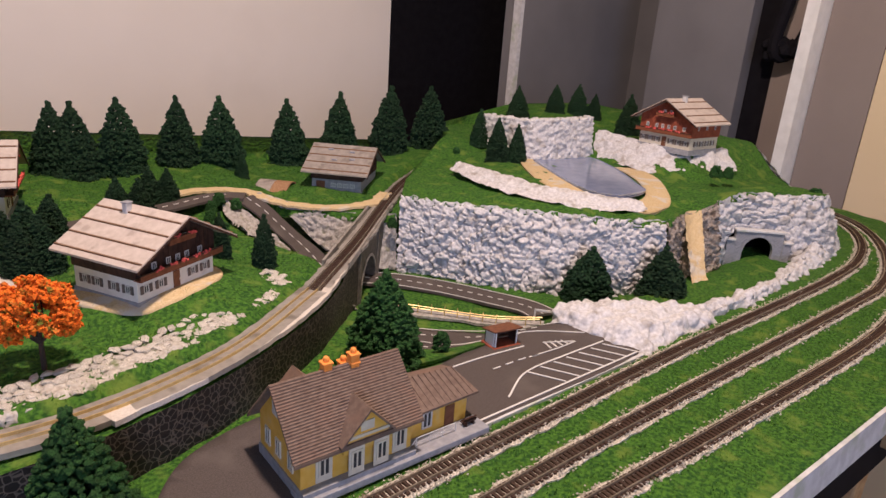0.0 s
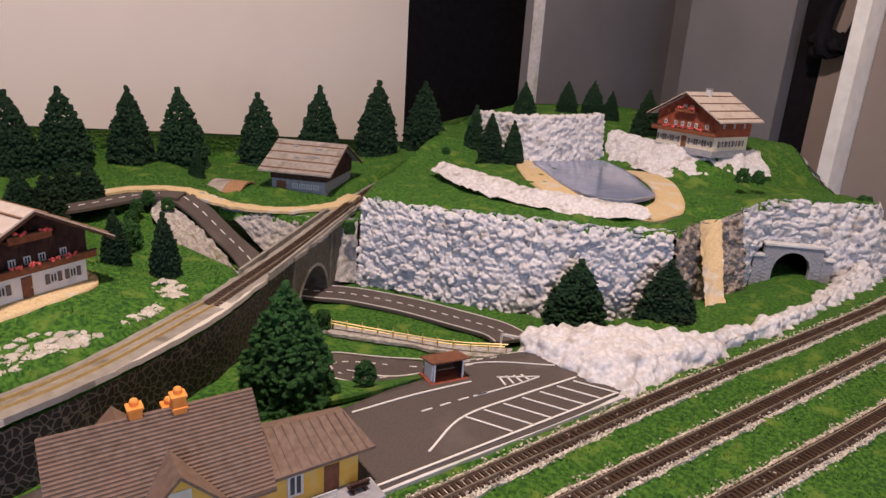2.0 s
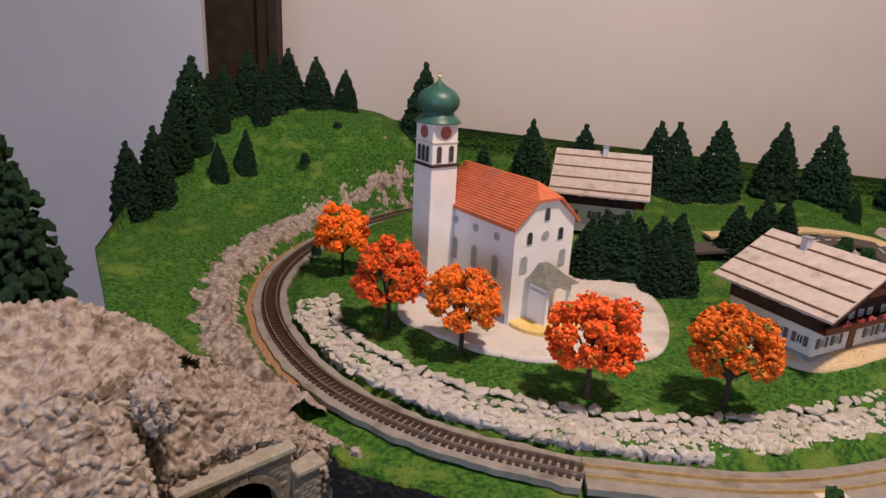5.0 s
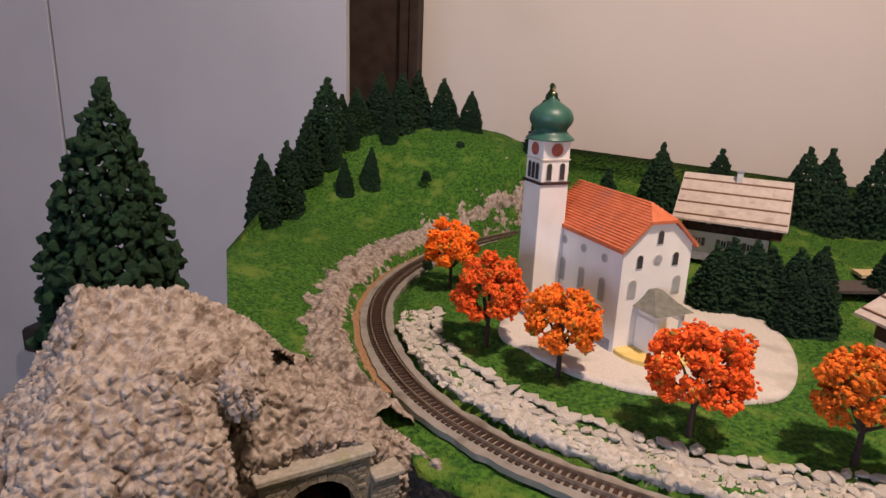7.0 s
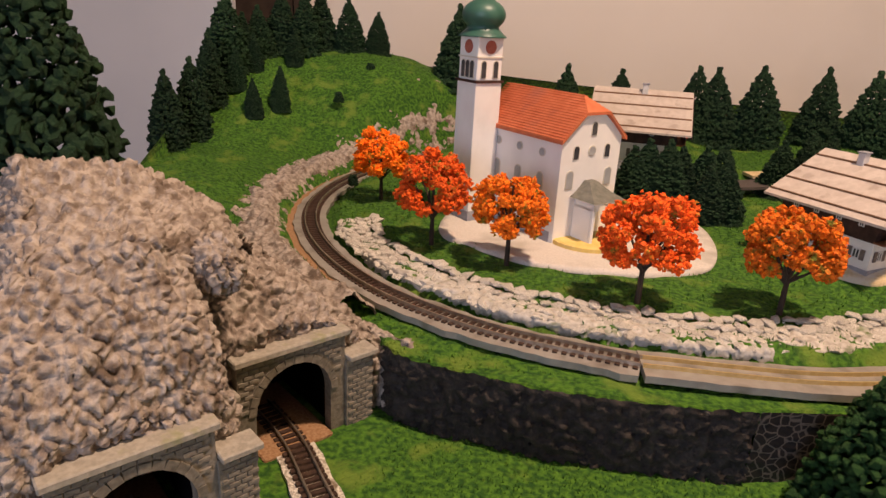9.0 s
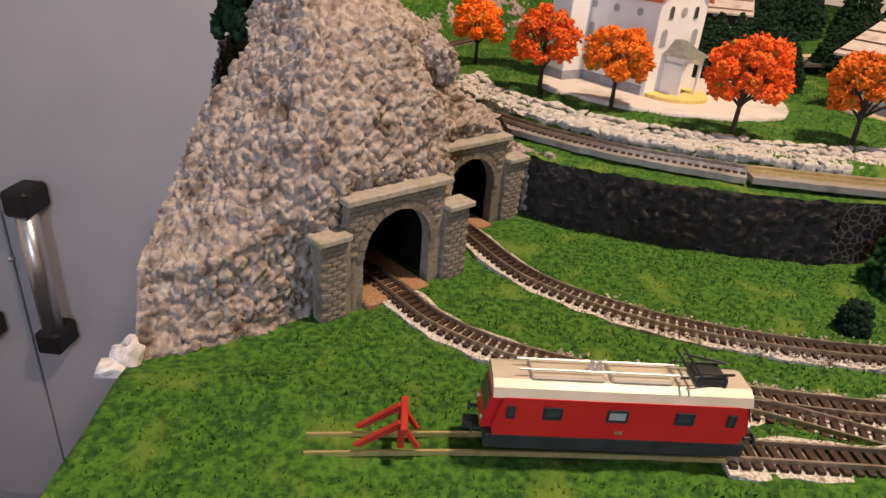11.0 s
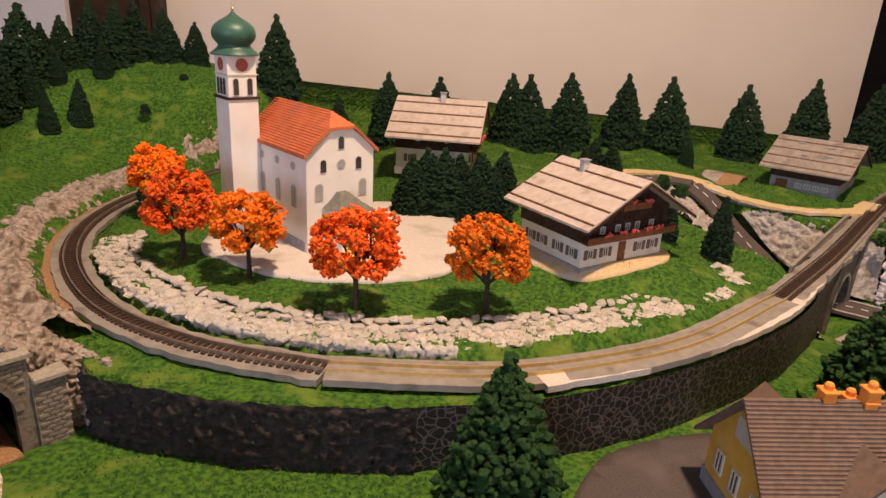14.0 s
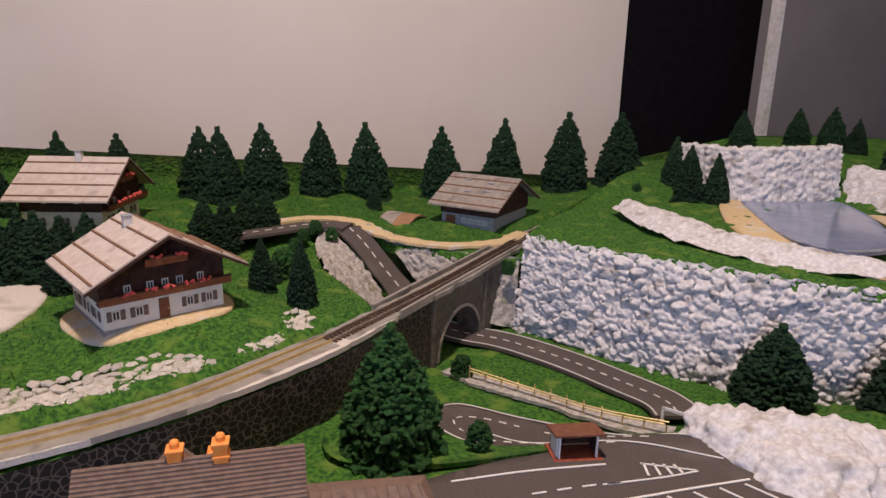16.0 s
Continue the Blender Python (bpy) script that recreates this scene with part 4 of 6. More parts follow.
def signal_wires():
    w = thing("wire_fence", Matrix(), "low brass wire fence between road and yard", "fence")
    for d, z in ((0.0, .010), (0.004, .006)):
        line = np.array([(.416, .586 + d, -.018 + z), (.455, .545 + d, -.020 + z), (.492, .498 + d, -.018 + z), (.528, .458 + d, -.012 + z)])
        bm = bmesh.new()
        tube(bm, spline(line, 0.01), .0007, 6)
        part("rail", bm, BRASS, w)
    for k in range(12):
        s = k / 11
        u, v = np.interp(s, [0, .33, .7, 1], [.416, .455, .492, .528]), np.interp(s, [0, .33, .7, 1], [.588, .547, .500, .460])
        bm = bmesh.new()
        cyl(bm, .0006, .0006, (u, v, -.025), (u, v, -.006), 6)
        part("post", bm, BRASS, w)


signal_wires()
band("gravel_strip", [(.405, .612, -.021), (.424, .582, -.021), (.462, .545, -.021), (.50, .498, -.020), (.534, .460, -.016)], 0.020, GREYROCK, "tan stony strip under the wire fence", 0.0030, 0.004, "ground")

# ---- building materials ----
PLASTER = material("white_plaster", (0.74, 0.71, 0.66), (0.66, 0.63, 0.58), 0.85, scale=90, bump=0.15, distance=0.0003, spot=(0.60, 0.565, 0.52), spot_scale=45, spot_at=0.62)
CHURCHWHITE = material("church_plaster", (0.80, 0.78, 0.73), (0.75, 0.73, 0.68), 0.85, scale=60, bump=0.1, distance=0.0003, spot=(0.70, 0.68, 0.64), spot_scale=30, spot_at=0.64)
TIMBER = material("dark_timber", (0.030, 0.013, 0.009), (0.062, 0.028, 0.018), 0.75, scale=160, bump=0.4, distance=0.0004)
REDTIMBER = material("red_brown_timber", (0.20, 0.045, 0.022), (0.29, 0.075, 0.038), 0.75, scale=150, bump=0.4, distance=0.0004)
BALCONY = material("balcony_wood", (0.16, 0.050, 0.022), (0.25, 0.09, 0.04), 0.7, scale=200, bump=0.3, distance=0.0003)
ROOFBOARD = material("weathered_roof_boards", (0.46, 0.385, 0.325), (0.55, 0.47, 0.405), 0.85, scale=140, bump=0.35, distance=0.0004, spot=(0.38, 0.315, 0.265), spot_scale=70, spot_at=0.58, island=0.12)
ROOFGREY = material("grey_roof_boards", (0.25, 0.215, 0.185), (0.33, 0.29, 0.25), 0.85, scale=140, bump=0.35, distance=0.0004, spot=(0.20, 0.17, 0.145), spot_scale=60, island=0.15)
BATTEN = material("brown_roof_batten", (0.17, 0.095, 0.055), (0.24, 0.14, 0.085), 0.8, scale=200, bump=0.2)
TERRACOTTA = material("terracotta_roof", (0.52, 0.135, 0.055), (0.60, 0.175, 0.075), 0.75, scale=120, bump=0.2, distance=0.0003, spot=(0.46, 0.15, 0.085), spot_scale=28, island=0.10)
BROWNROOF = material("brown_tile_roof", (0.135, 0.090, 0.068), (0.185, 0.13, 0.10), 0.8, scale=260, bump=0.3, distance=0.0004, spot=(0.18, 0.115, 0.085), spot_scale=40, island=0.15)
COPPER = material("green_copper", (0.024, 0.085, 0.060), (0.040, 0.125, 0.088), 0.42, scale=60, bump=0.1, spec=0.5)
SLATE = material("grey_slate", (0.13, 0.13, 0.105), (0.19, 0.185, 0.15), 0.75, scale=200, bump=0.3)
GLASS = material("dark_window_glass", (0.03, 0.032, 0.036), (0.05, 0.052, 0.058), 0.15, scale=80, bump=0.0, spec=0.6)
FRAME = material("window_frame", (0.60, 0.58, 0.55), (0.52, 0.50, 0.47), 0.6, scale=200, bump=0.05)
SHUTTER = material("grey_brown_shutter", (0.11, 0.085, 0.075), (0.16, 0.125, 0.11), 0.7, scale=300, bump=0.3)
DOORWOOD = material("brown_door", (0.13, 0.050, 0.026), (0.19, 0.08, 0.04), 0.6, scale=200, bump=0.2)
FLOWER = material("red_flowers", (0.55, 0.05, 0.05), (0.72, 0.15, 0.12), 0.7, scale=500, bump=0.4)
YELLOW = material("ochre_yellow_wall", (0.62, 0.36, 0.055), (0.68, 0.42, 0.09), 0.8, scale=120, bump=0.15, distance=0.0003, spot=(0.58, 0.40, 0.15), spot_scale=60)
CREAMTRIM = material("cream_trim", (0.62, 0.57, 0.46), (0.55, 0.50, 0.40), 0.75, scale=200, bump=0.1)
ORANGE = material("orange_chimney", (0.80, 0.26, 0.045), (0.86, 0.34, 0.08), 0.55, scale=150, bump=0.15, distance=0.0004)
GREYWALL = material("grey_stone_base", (0.24, 0.24, 0.26), (0.32, 0.32, 0.34), 0.85, scale=200, bump=0.3)
YELLOWSTEP = material("yellow_steps", (0.66, 0.47, 0.13), (0.72, 0.54, 0.20), 0.8, scale=200, bump=0.2)
CLOCK = material("red_clock_face", (0.34, 0.085, 0.055), (0.42, 0.13, 0.09), 0.6, scale=300, bump=0.0)
LOCORED = material("locomotive_red", (0.52, 0.010, 0.014), (0.56, 0.016, 0.02), 0.32, scale=60, bump=0.02, spec=0.5)
LOCOROOF = material("silver_beige_roof", (0.46, 0.40, 0.29), (0.54, 0.47, 0.36), 0.42, 0.15, scale=90, bump=0.05)
UNDER = material("dark_underframe", (0.020, 0.020, 0.022), (0.035, 0.035, 0.036), 0.5, scale=150, bump=0.1)
BUFFERRED = material("buffer_stop_red", (0.34, 0.022, 0.014), (0.42, 0.04, 0.022), 0.5, scale=150, bump=0.1)
GREYGLASS = material("grey_window", (0.30, 0.31, 0.30), (0.36, 0.37, 0.36), 0.3, scale=80, bump=0.0)


def plate(bm, pts, thick):
    """A flat slab with the outline pts, thickened downwards."""
    a = [bm.verts.new(p) for p in pts]
    b = [bm.verts.new((p[0], p[1], p[2] - thick)) for p in pts]
    n = len(pts)
    bm.faces.new(a)
    bm.faces.new(b[::-1])
    for i in range(n):
        bm.faces.new((a[i], b[i], b[(i + 1) % n], a[(i + 1) % n]))
    bmesh.ops.recalc_face_normals(bm, faces=bm.faces)
    return bm


def lathe(bm, profile, n=16, m=None):
    rings = []
    for r, z in profile:
        rings.append([bm.verts.new((m or Matrix()) @ Vector((r * math.cos(2 * math.pi * k / n), r * math.sin(2 * math.pi * k / n), z))) for k in range(n)])
    for a, b in zip(rings[:-1], rings[1:]):
        for k in range(n):
            bm.faces.new((a[k], a[(k + 1) % n], b[(k + 1) % n], b[k]))
    bm.faces.new(rings[0][::-1])
    bm.faces.new(rings[-1])
    return bm


WINDOWS = {}


def mesh_box(key, x0, y0, z0, x1, y1, z1, mat, bevel=0.0):
    if key not in WINDOWS:
        bm = bmesh.new()
        box(bm, x0, y0, z0, x1, y1, z1, bevel=bevel)
        me = bpy.data.meshes.new(key[0])
        bm.to_mesh(me)
        bm.free()
        me.materials.append(mat)
        WINDOWS[key] = me
    return WINDOWS[key]


def window(parent, m, w, h, shutters=SHUTTER, frame=FRAME, glass=GLASS, bars=True):
    """A framed window on the face m (out is -y), with pane, bars and shutters."""
    key = ("window_frame", round(w, 4), round(h, 4), frame.name)
    if key not in WINDOWS:
        bm = bmesh.new()
        t = min(w, h) * 0.16
        box(bm, -w / 2, -.0006, -h / 2, w / 2, .0004, -h / 2 + t)
        box(bm, -w / 2, -.0006, h / 2 - t, w / 2, .0004, h / 2)
        for x in (-w / 2, w / 2 - t) + ((-t * .35,) if bars else ()):
            box(bm, x, -.00058, -h / 2 + t, x + (t if x != -t * .35 else t * .7), .0004, h / 2 - t)
        me = bpy.data.meshes.new("window_frame")
        bm.to_mesh(me)
        bm.free()
        me.materials.append(frame)
        WINDOWS[key] = me
    f = child("window", WINDOWS[key], parent, m)
    child("pane", mesh_box(("pane", round(w, 4), round(h, 4), glass.name), -w / 2 + .0001, -.0002, -h / 2 + .0001, w / 2 - .0001, .0003, h / 2 - .0001, glass), f, None, "dark window pane")
    if shutters:
        me = mesh_box(("shutter", round(w, 4), round(h, 4), shutters.name), -w * .28, -.0008, -h / 2, w * .28, .0, h / 2, shutters)
        for s in (-1, 1):
            child("shutter", me, f, Matrix.Translation((s * w * .80, 0, 0)))
    return f




def side_face(x):
    return Matrix.Translation((x, 0, 0)) @ Matrix.Rotation(-math.pi / 2, 4, "Z")


def house(name, m, label, W, D, low, eave, ridge, over=0.012, front=0.016, back=0.008, wall=PLASTER, upper=TIMBER, roof=ROOFBOARD, battens=4, chimney=(0.2, 0.55),
          lower_windows=(), upper_windows=(), side_lower=(), side_upper=(), balcony=True, flowers=True, door=0.0, win=(0.0065, 0.0085), shutter=SHUTTER):
    h = thing(name, m, label, "house")
    bm = bmesh.new()
    box(bm, -W / 2, 0, -.006, W / 2, D, low, bevel=0.0004)
    part("lower_wall", bm, wall, h, "plastered ground floor wall")
    slope = (ridge - eave) / (W / 2)
    bm = bmesh.new()
    e = 0.0012
    prism(bm, [(-W / 2 - e, low), (W / 2 + e, low), (W / 2 + e, eave - .0015), (0, ridge - .0025), (-W / 2 - e, eave - .0015)], -e, D + e)
    up = part("upper_wall", bm, upper, h, "boarded upper storey and gable")
    for k in range(int(W / 0.006)):
        x = -W / 2 + 0.003 + k * 0.006
        top = ridge - .0035 - abs(x) * slope - 0.001
        bm = bmesh.new()
        box(bm, x - .0002, -e - .0004, low + .0003, x + .0002, -e, top)
        part("board", bm, upper, up)
    X, ze, t = W / 2 + over, eave - slope * over, 0.0020
    for s in (-1, 1):
        bm = bmesh.new()
        prism(bm, [(0, ridge + .0005), (s * X, ze + .0005), (s * X, ze + .0005 - t), (0, ridge + .0005 - t)], -front, D + back)
        p = part("roof_panel", bm, roof, h, "weathered boarded roof slope")
        for k in range(battens):
            f = (k + 0.62) / battens
            x, z = s * X * f, ridge + (ze - ridge) * f + .0005
            bm = bmesh.new()
            box(bm, x - .0010, -front + .001, z - .0004, x + .0010, D + back - .001, z + .0011)
            part("batten", bm, BATTEN, p, "dark roof batten")
        bm = bmesh.new()
        prism(bm, [(0, ridge - .001), (s * X, ze - .001), (s * X, ze - .0035), (0, ridge - .0035)], -front - .0008, -front + .0006)
        part("barge_board", bm, TIMBER, h)
    if chimney:
        x, y = chimney[0] * W, chimney[1] * D
        z = ridge - abs(x) * slope
        bm = bmesh.new()
        box(bm, x - .0035, y - .003, z - .004, x + .0035, y + .003, z + .009, bevel=.0004)
        c = part("chimney", bm, EDGE, h, "pale rendered chimney")
        bm = bmesh.new()
        box(bm, x - .0045, y - .004, z + .0090, x + .0045, y + .004, z + .0102, bevel=.0003)
        part("cap", bm, GREYWALL, c)
    for x in lower_windows:
        window(h, Matrix.Translation((x * W, -.0002, low * .52)), *win, shutter)
    for x, z in upper_windows:
        window(h, Matrix.Translation((x * W, -e - .0002, z)), win[0] * .85, win[1] * .8, None)
    for y in side_lower:
        window(h, Matrix.Translation((-W / 2 - .0002, y * D, low * .52)) @ Matrix.Rotation(-math.pi / 2, 4, "Z"), *win, shutter)
        window(h, Matrix.Translation((W / 2 + .0002, y * D, low * .52)) @ Matrix.Rotation(math.pi / 2, 4, "Z"), *win, shutter)
    for y in side_upper:
        window(h, Matrix.Translation((-W / 2 - e - .0002, y * D, (low + eave) / 2)) @ Matrix.Rotation(-math.pi / 2, 4, "Z"), win[0] * .7, win[1] * .7, None)
        window(h, Matrix.Translation((W / 2 + e + .0002, y * D, (low + eave) / 2)) @ Matrix.Rotation(math.pi / 2, 4, "Z"), win[0] * .7, win[1] * .7, None)
    if door is not None:
        bm = bmesh.new()
        box(bm, door * W - .0042, -.0010, 0, door * W + .0042, .001, low * .82, bevel=.0003)
        d = part("door", bm, DOORWOOD, h, "brown wooden door")
        bm = bmesh.new()
        box(bm, door * W + .0026, -.0018, low * .38, door * W + .0032, -.0009, low * .44)
        part("handle", bm, METAL, d)
    if balcony:
        for z, half, n in ((low + .001, W / 2 + .004, 5), (low + (ridge - low) * .50, W * .17, 2)):
            bm = bmesh.new()
            box(bm, -half, -.010, z, half, -e, z + .0012)
            b = part("balcony", bm, BALCONY, h, "carved wooden balcony")
            bm = bmesh.new()
            box(bm, -half, -.0104, z + .0012, half, -.0094, z + .0066, bevel=.0003)
            part("railing", bm, BALCONY, b)
            bm = bmesh.new()
            box(bm, -half - .0004, -.0110, z + .0062, half + .0004, -.0090, z + .0074)
            part("handrail", bm, TIMBER, b)
            if flowers:
                for k in range(n):
                    x = half * (-.55 + 1.1 * k / max(1, n - 1)) + random.uniform(-.003, .003)
                    bm = bmesh.new()
                    for _ in range(9):
                        bmesh.ops.create_icosphere(bm, subdivisions=1, radius=random.uniform(.0009, .0017), matrix=Matrix.Translation((x + random.uniform(-.005, .005), -.0108 + random.uniform(-.001, .001), z + .0072 + random.uniform(-.0012, .0014))))
                    part("flower_box", bm, FLOWER, b, "red balcony flowers")
    bm = bmesh.new()
    box(bm, -W / 2 - .0012, -.0012, -.008, W / 2 + .0012, D + .0012, .0012)
    part("plinth", bm, GREYWALL, h)
    return h


CH = pose(0.178, 0.569, 0.0630, 0, 0, 28.6) @ Matrix.Scale(0.859, 4)
house("chalet", CH, "white chalet with dark timber upper floor and flower balconies", 0.100, 0.082, 0.0235, 0.0505, 0.0775, 0.016, 0.020, 0.010, battens=4, chimney=(-0.09, 0.62),
      lower_windows=(-.40, -.22, .20, .37), upper_windows=((-.30, .033), (-.12, .033), (0.0, .033), (.12, .033), (.30, .033), (-.1, .052), (.1, .052)), side_lower=(.14, .36, .62, .82), side_upper=(.15, .38, .62, .85), door=-.02)
house("village_house", pose(0.0905, 0.8690, 0.0705, 0, 0, 78), "white house with weathered wide roof behind firs", 0.092, 0.082, 0.022, 0.046, 0.074, 0.016, 0.014, 0.010, battens=4, chimney=(-0.05, 0.45),
      lower_windows=(-.3, 0.3), upper_windows=((-.2, .03), (.2, .03)), side_lower=(.2, .5, .8), side_upper=(.3, .7), door=0.0)
house("mountain_house", pose(1.012, 0.655, 0.128, 0, 0, -90), "red-brown timber mountain inn on a cream ground floor", 0.098, 0.085, 0.021, 0.052, 0.080, 0.014, 0.014, 0.010, CREAMTRIM, REDTIMBER, battens=4, chimney=(0.08, 0.35),
      lower_windows=(-.42, -.28, -.14, .14, .28, .42), upper_windows=((-.36, .034), (-.18, .034), (-.06, .034), (.06, .034), (.18, .034), (.36, .034), (-.06, .058), (.06, .058)), side_lower=(.2, .4, .6, .8), side_upper=(.2, .5, .8), door=0.0, win=(0.0058, 0.0085))


def farmhouse():
    h = house("farmhouse", pose(0.5485, 0.8535, 0.0545, 0, 0, 45), "dark timber farmhouse with grey boarded roof", 0.098, 0.074, 0.018, 0.0370, 0.061, 0.015, 0.012, 0.012, GREYWALL, TIMBER, ROOFGREY, 4, None, (), (), (), (), False, False, None)
    for k in range(4):
        window(h, Matrix.Translation((-.0492, .013 + k * .0095, .010)) @ Matrix.Rotation(-math.pi / 2, 4, "Z"), .0075, .0062, None, FRAME, GREYGLASS)
    bm = bmesh.new()
    box(bm, -.0502, .054, 0, -.0485, .067, .0150, bevel=.0003)
    part("barn_door", bm, DOORWOOD, h, "red-brown barn door")
    for x, y in ((-.5, .25), (-.25, .3), (-.55, .6), (-.2, .75)):
        X, r, ze = .064, .061, .0295
        px, pz = x * X, r + (ze - r) * -x
        bm = bmesh.new()
        box(bm, px - .0018, y * .074 - .004, pz, px + .0018, y * .074 + .004, pz + .0022, bevel=.0004)
        part("skylight", bm, GREYWALL, h, "small grey roof hatch")


farmhouse()


def barn_ramp():
    r = thing("barn_ramp", pose(0.430, 0.885, 0.052, 0, 0, 46), "low lean-to with a rusty and grey curved roof", "shed")
    for k, mat in enumerate((RUSTBED, ROOFGREY)):
        bm = bmesh.new()
        pts = [(x, .014 * math.cos(x / .030 * 1.35)) for x in np.linspace(-.030, .030, 9)]
        prism(bm, pts + [(x, z - .002) for x, z in pts[::-1]], -.006 + k * .024, .018 + k * .024 - .0003)
        part("roof_half", bm, mat, r, ("rust-red roof sheet", "grey roof sheet")[k])
    bm = bmesh.new()
    box(bm, -.027, -.004, -.010, .027, .040, .004)
    part("body", bm, TIMBER, r)


barn_ramp()


def church():
    c = thing("church", pose(-0.0393, 0.6119, 0.0545, 0, 0, 37.7), "white village church with terracotta roof and onion-domed tower", "church")
    W, D, eave, ridge = 0.061, 0.108, 0.0775, 0.104
    bm = bmesh.new()
    prism(bm, [(-W / 2, -.008), (W / 2, -.008), (W / 2, eave), (W * .17, ridge - .011), (-W * .17, ridge - .011), (-W / 2, eave)], 0, D)
    part("nave_wall", bm, CHURCHWHITE, c, "white plastered nave with gable")
    X, ze = W / 2 + .003, eave - .003
    fx, fz = W * .19, eave + (ridge - eave) * (1 - .19 / .5) + .0015
    for s in (-1, 1):
        bm = bmesh.new()
        plate(bm, [(0, .014, ridge + .0015), (s * fx, -.003, fz), (s * X, -.003, ze + .001), (s * X, D + .003, ze + .001), (0, D - .012, ridge + .0015)], .0022)
        p = part("roof_slope", bm, TERRACOTTA, c, "terracotta tile roof slope")
        for k in range(18):
            f = (k + .5) / 18
            x, z = s * X * f, ridge + .0015 + (ze + .001 - ridge - .0015) * f
            y0 = .014 - .017 * min(1, f / (fx / X))
            bm = bmesh.new()
            box(bm, x - .0008, y0, z - .0006, x + .0008, D - .004, z + .00035)
            part("tile_course", bm, TERRACOTTA, p)
    bm = bmesh.new()
    plate(bm, [(0, .014, ridge + .0015), (fx, -.003, fz), (-fx, -.003, fz)], .0022)
    part("half_hip", bm, TERRACOTTA, c)
    bm = bmesh.new()
    plate(bm, [(0, D - .012, ridge + .0015), (-X, D + .003, ze + .001), (X, D + .003, ze + .001)], .0022)
    part("rear_hip", bm, TERRACOTTA, c)
    # chancel behind
    bm = bmesh.new()
    box(bm, -.022, D - .002, -.006, .022, D + .022, .050)
    part("chancel", bm, CHURCHWHITE, c)
    bm = bmesh.new()
    plate(bm, [(0, D - .002, .074), (-.025, D + .025, .050), (.025, D + .025, .050)], .0022)
    plate(bm, [(0, D - .002, .074), (.025, D - .002, .051), (.025, D + .025, .050)], .0022)
    plate(bm, [(0, D - .002, .074), (-.025, D + .025, .050), (-.025, D - .002, .051)], .0022)
    part("chancel_roof", bm, TERRACOTTA, c)
    # windows of the nave

    def arched(m, w, h, mat=GLASS, name="window"):
        bm = bmesh.new()
        pts = [(-w / 2, -h / 2), (w / 2, -h / 2)] + [(w / 2 * math.cos(a), h / 2 - w / 2 + w / 2 * math.sin(a)) for a in np.linspace(0, math.pi, 9)]
        prism(bm, [(x * 1.22, z * 1.10) for x, z in pts], -.0005, .0004)
        o = part(name, bm, CREAMTRIM, c)
        o.matrix_basis = m
        bm = bmesh.new()
        prism(bm, pts, -.0008, .0002)
        part("pane", bm, mat, o, "dark arched opening")
        return o

    def rnd(m, r, mat=GREYGLASS):
        bm = bmesh.new()
        lathe(bm, [(r * 1.25, -.0004), (r * 1.25, .0006)], 14, Matrix.Rotation(math.pi / 2, 4, "X"))
        o = part("round_window", bm, CREAMTRIM, c)
        o.matrix_basis = m
        bm = bmesh.new()
        lathe(bm, [(r, -.0002), (r, .0009)], 14, Matrix.Rotation(math.pi / 2, 4, "X"))
        part("pane", bm, mat, o)

    left = Matrix.Rotation(-math.pi / 2, 4, "Z")
    for y in (.020, .046, .072):
        arched(Matrix.Translation((-W / 2, y, .040)) @ left, .0062, .017, GREYGLASS)
        rnd(Matrix.Translation((-W / 2, y, .064)) @ left, .0028)
        arched(Matrix.Translation((W / 2, y, .040)) @ left.inverted(), .0062, .017, GREYGLASS)
    for x in (-.0160, .0160):
        arched(Matrix.Translation((x, 0, .066)), .0048, .0095)
        arched(Matrix.Translation((x * 1.25, 0, .046)), .0062, .013, GREYGLASS)
    arched(Matrix.Translation((0, 0, .083)), .0046, .0095)
    rnd(Matrix.Translation((0, 0, .0665)), .0032)
    # porch
    bm = bmesh.new()
    for x in (-.0125, .0095):
        box(bm, x, -.021, .0, x + .003, -.0185, .030, bevel=.0005)
    part("porch_column", bm, CHURCHWHITE, c)
    bm = bmesh.new()
    prism(bm, [(-.0125, .026), (-.0125, .034), (.0125, .034), (.0125, .026), (.008, .0265), (.005, .030), (0, .0315), (-.005, .030), (-.008, .0265)], -.021, -.001)
    part("porch_arch", bm, CHURCHWHITE, c)
    bm = bmesh.new()
    box(bm, -.0125, -.0185, .0, -.0105, -.0005, .028)
    part("porch_side", bm, CHURCHWHITE, c)
    bm = bmesh.new()
    rings = [(-.017, -.025, .033), (.017, -.025, .033), (.017, 0, .033), (-.017, 0, .033)]
    mids = [(-.010, -.015, .038), (.010, -.015, .038), (.010, 0, .038), (-.010, 0, .038)]
    tops = [(-.004, -.006, .0445), (.004, -.006, .0445), (.004, 0, .0445), (-.004, 0, .0445)]
    vs = [[bm.verts.new(p) for p in r] for r in (rings, mids, tops)]
    for a, b in zip(vs[:-1], vs[1:]):
        for k in range(4):
            bm.faces.new((a[k], a[(k + 1) % 4], b[(k + 1) % 4], b[k]))
    bm.faces.new(vs[2])
    bm.faces.new(vs[0][::-1])
    part("porch_roof", bm, SLATE, c, "grey-green slate porch roof")
    arched(Matrix.Translation((0, -.0004, .0125)), .0105, .025, DOORWOOD, "door")
    bm = bmesh.new()
    lathe(bm, [(.030, -.006), (.030, .001), (.0285, .0018)], 28, Matrix.Translation((0, -.006, 0)))
    part("step", bm, YELLOWSTEP, c, "round yellow stone step")
    # tower
    tx, ty, tw = -.0435, .0865, .0125
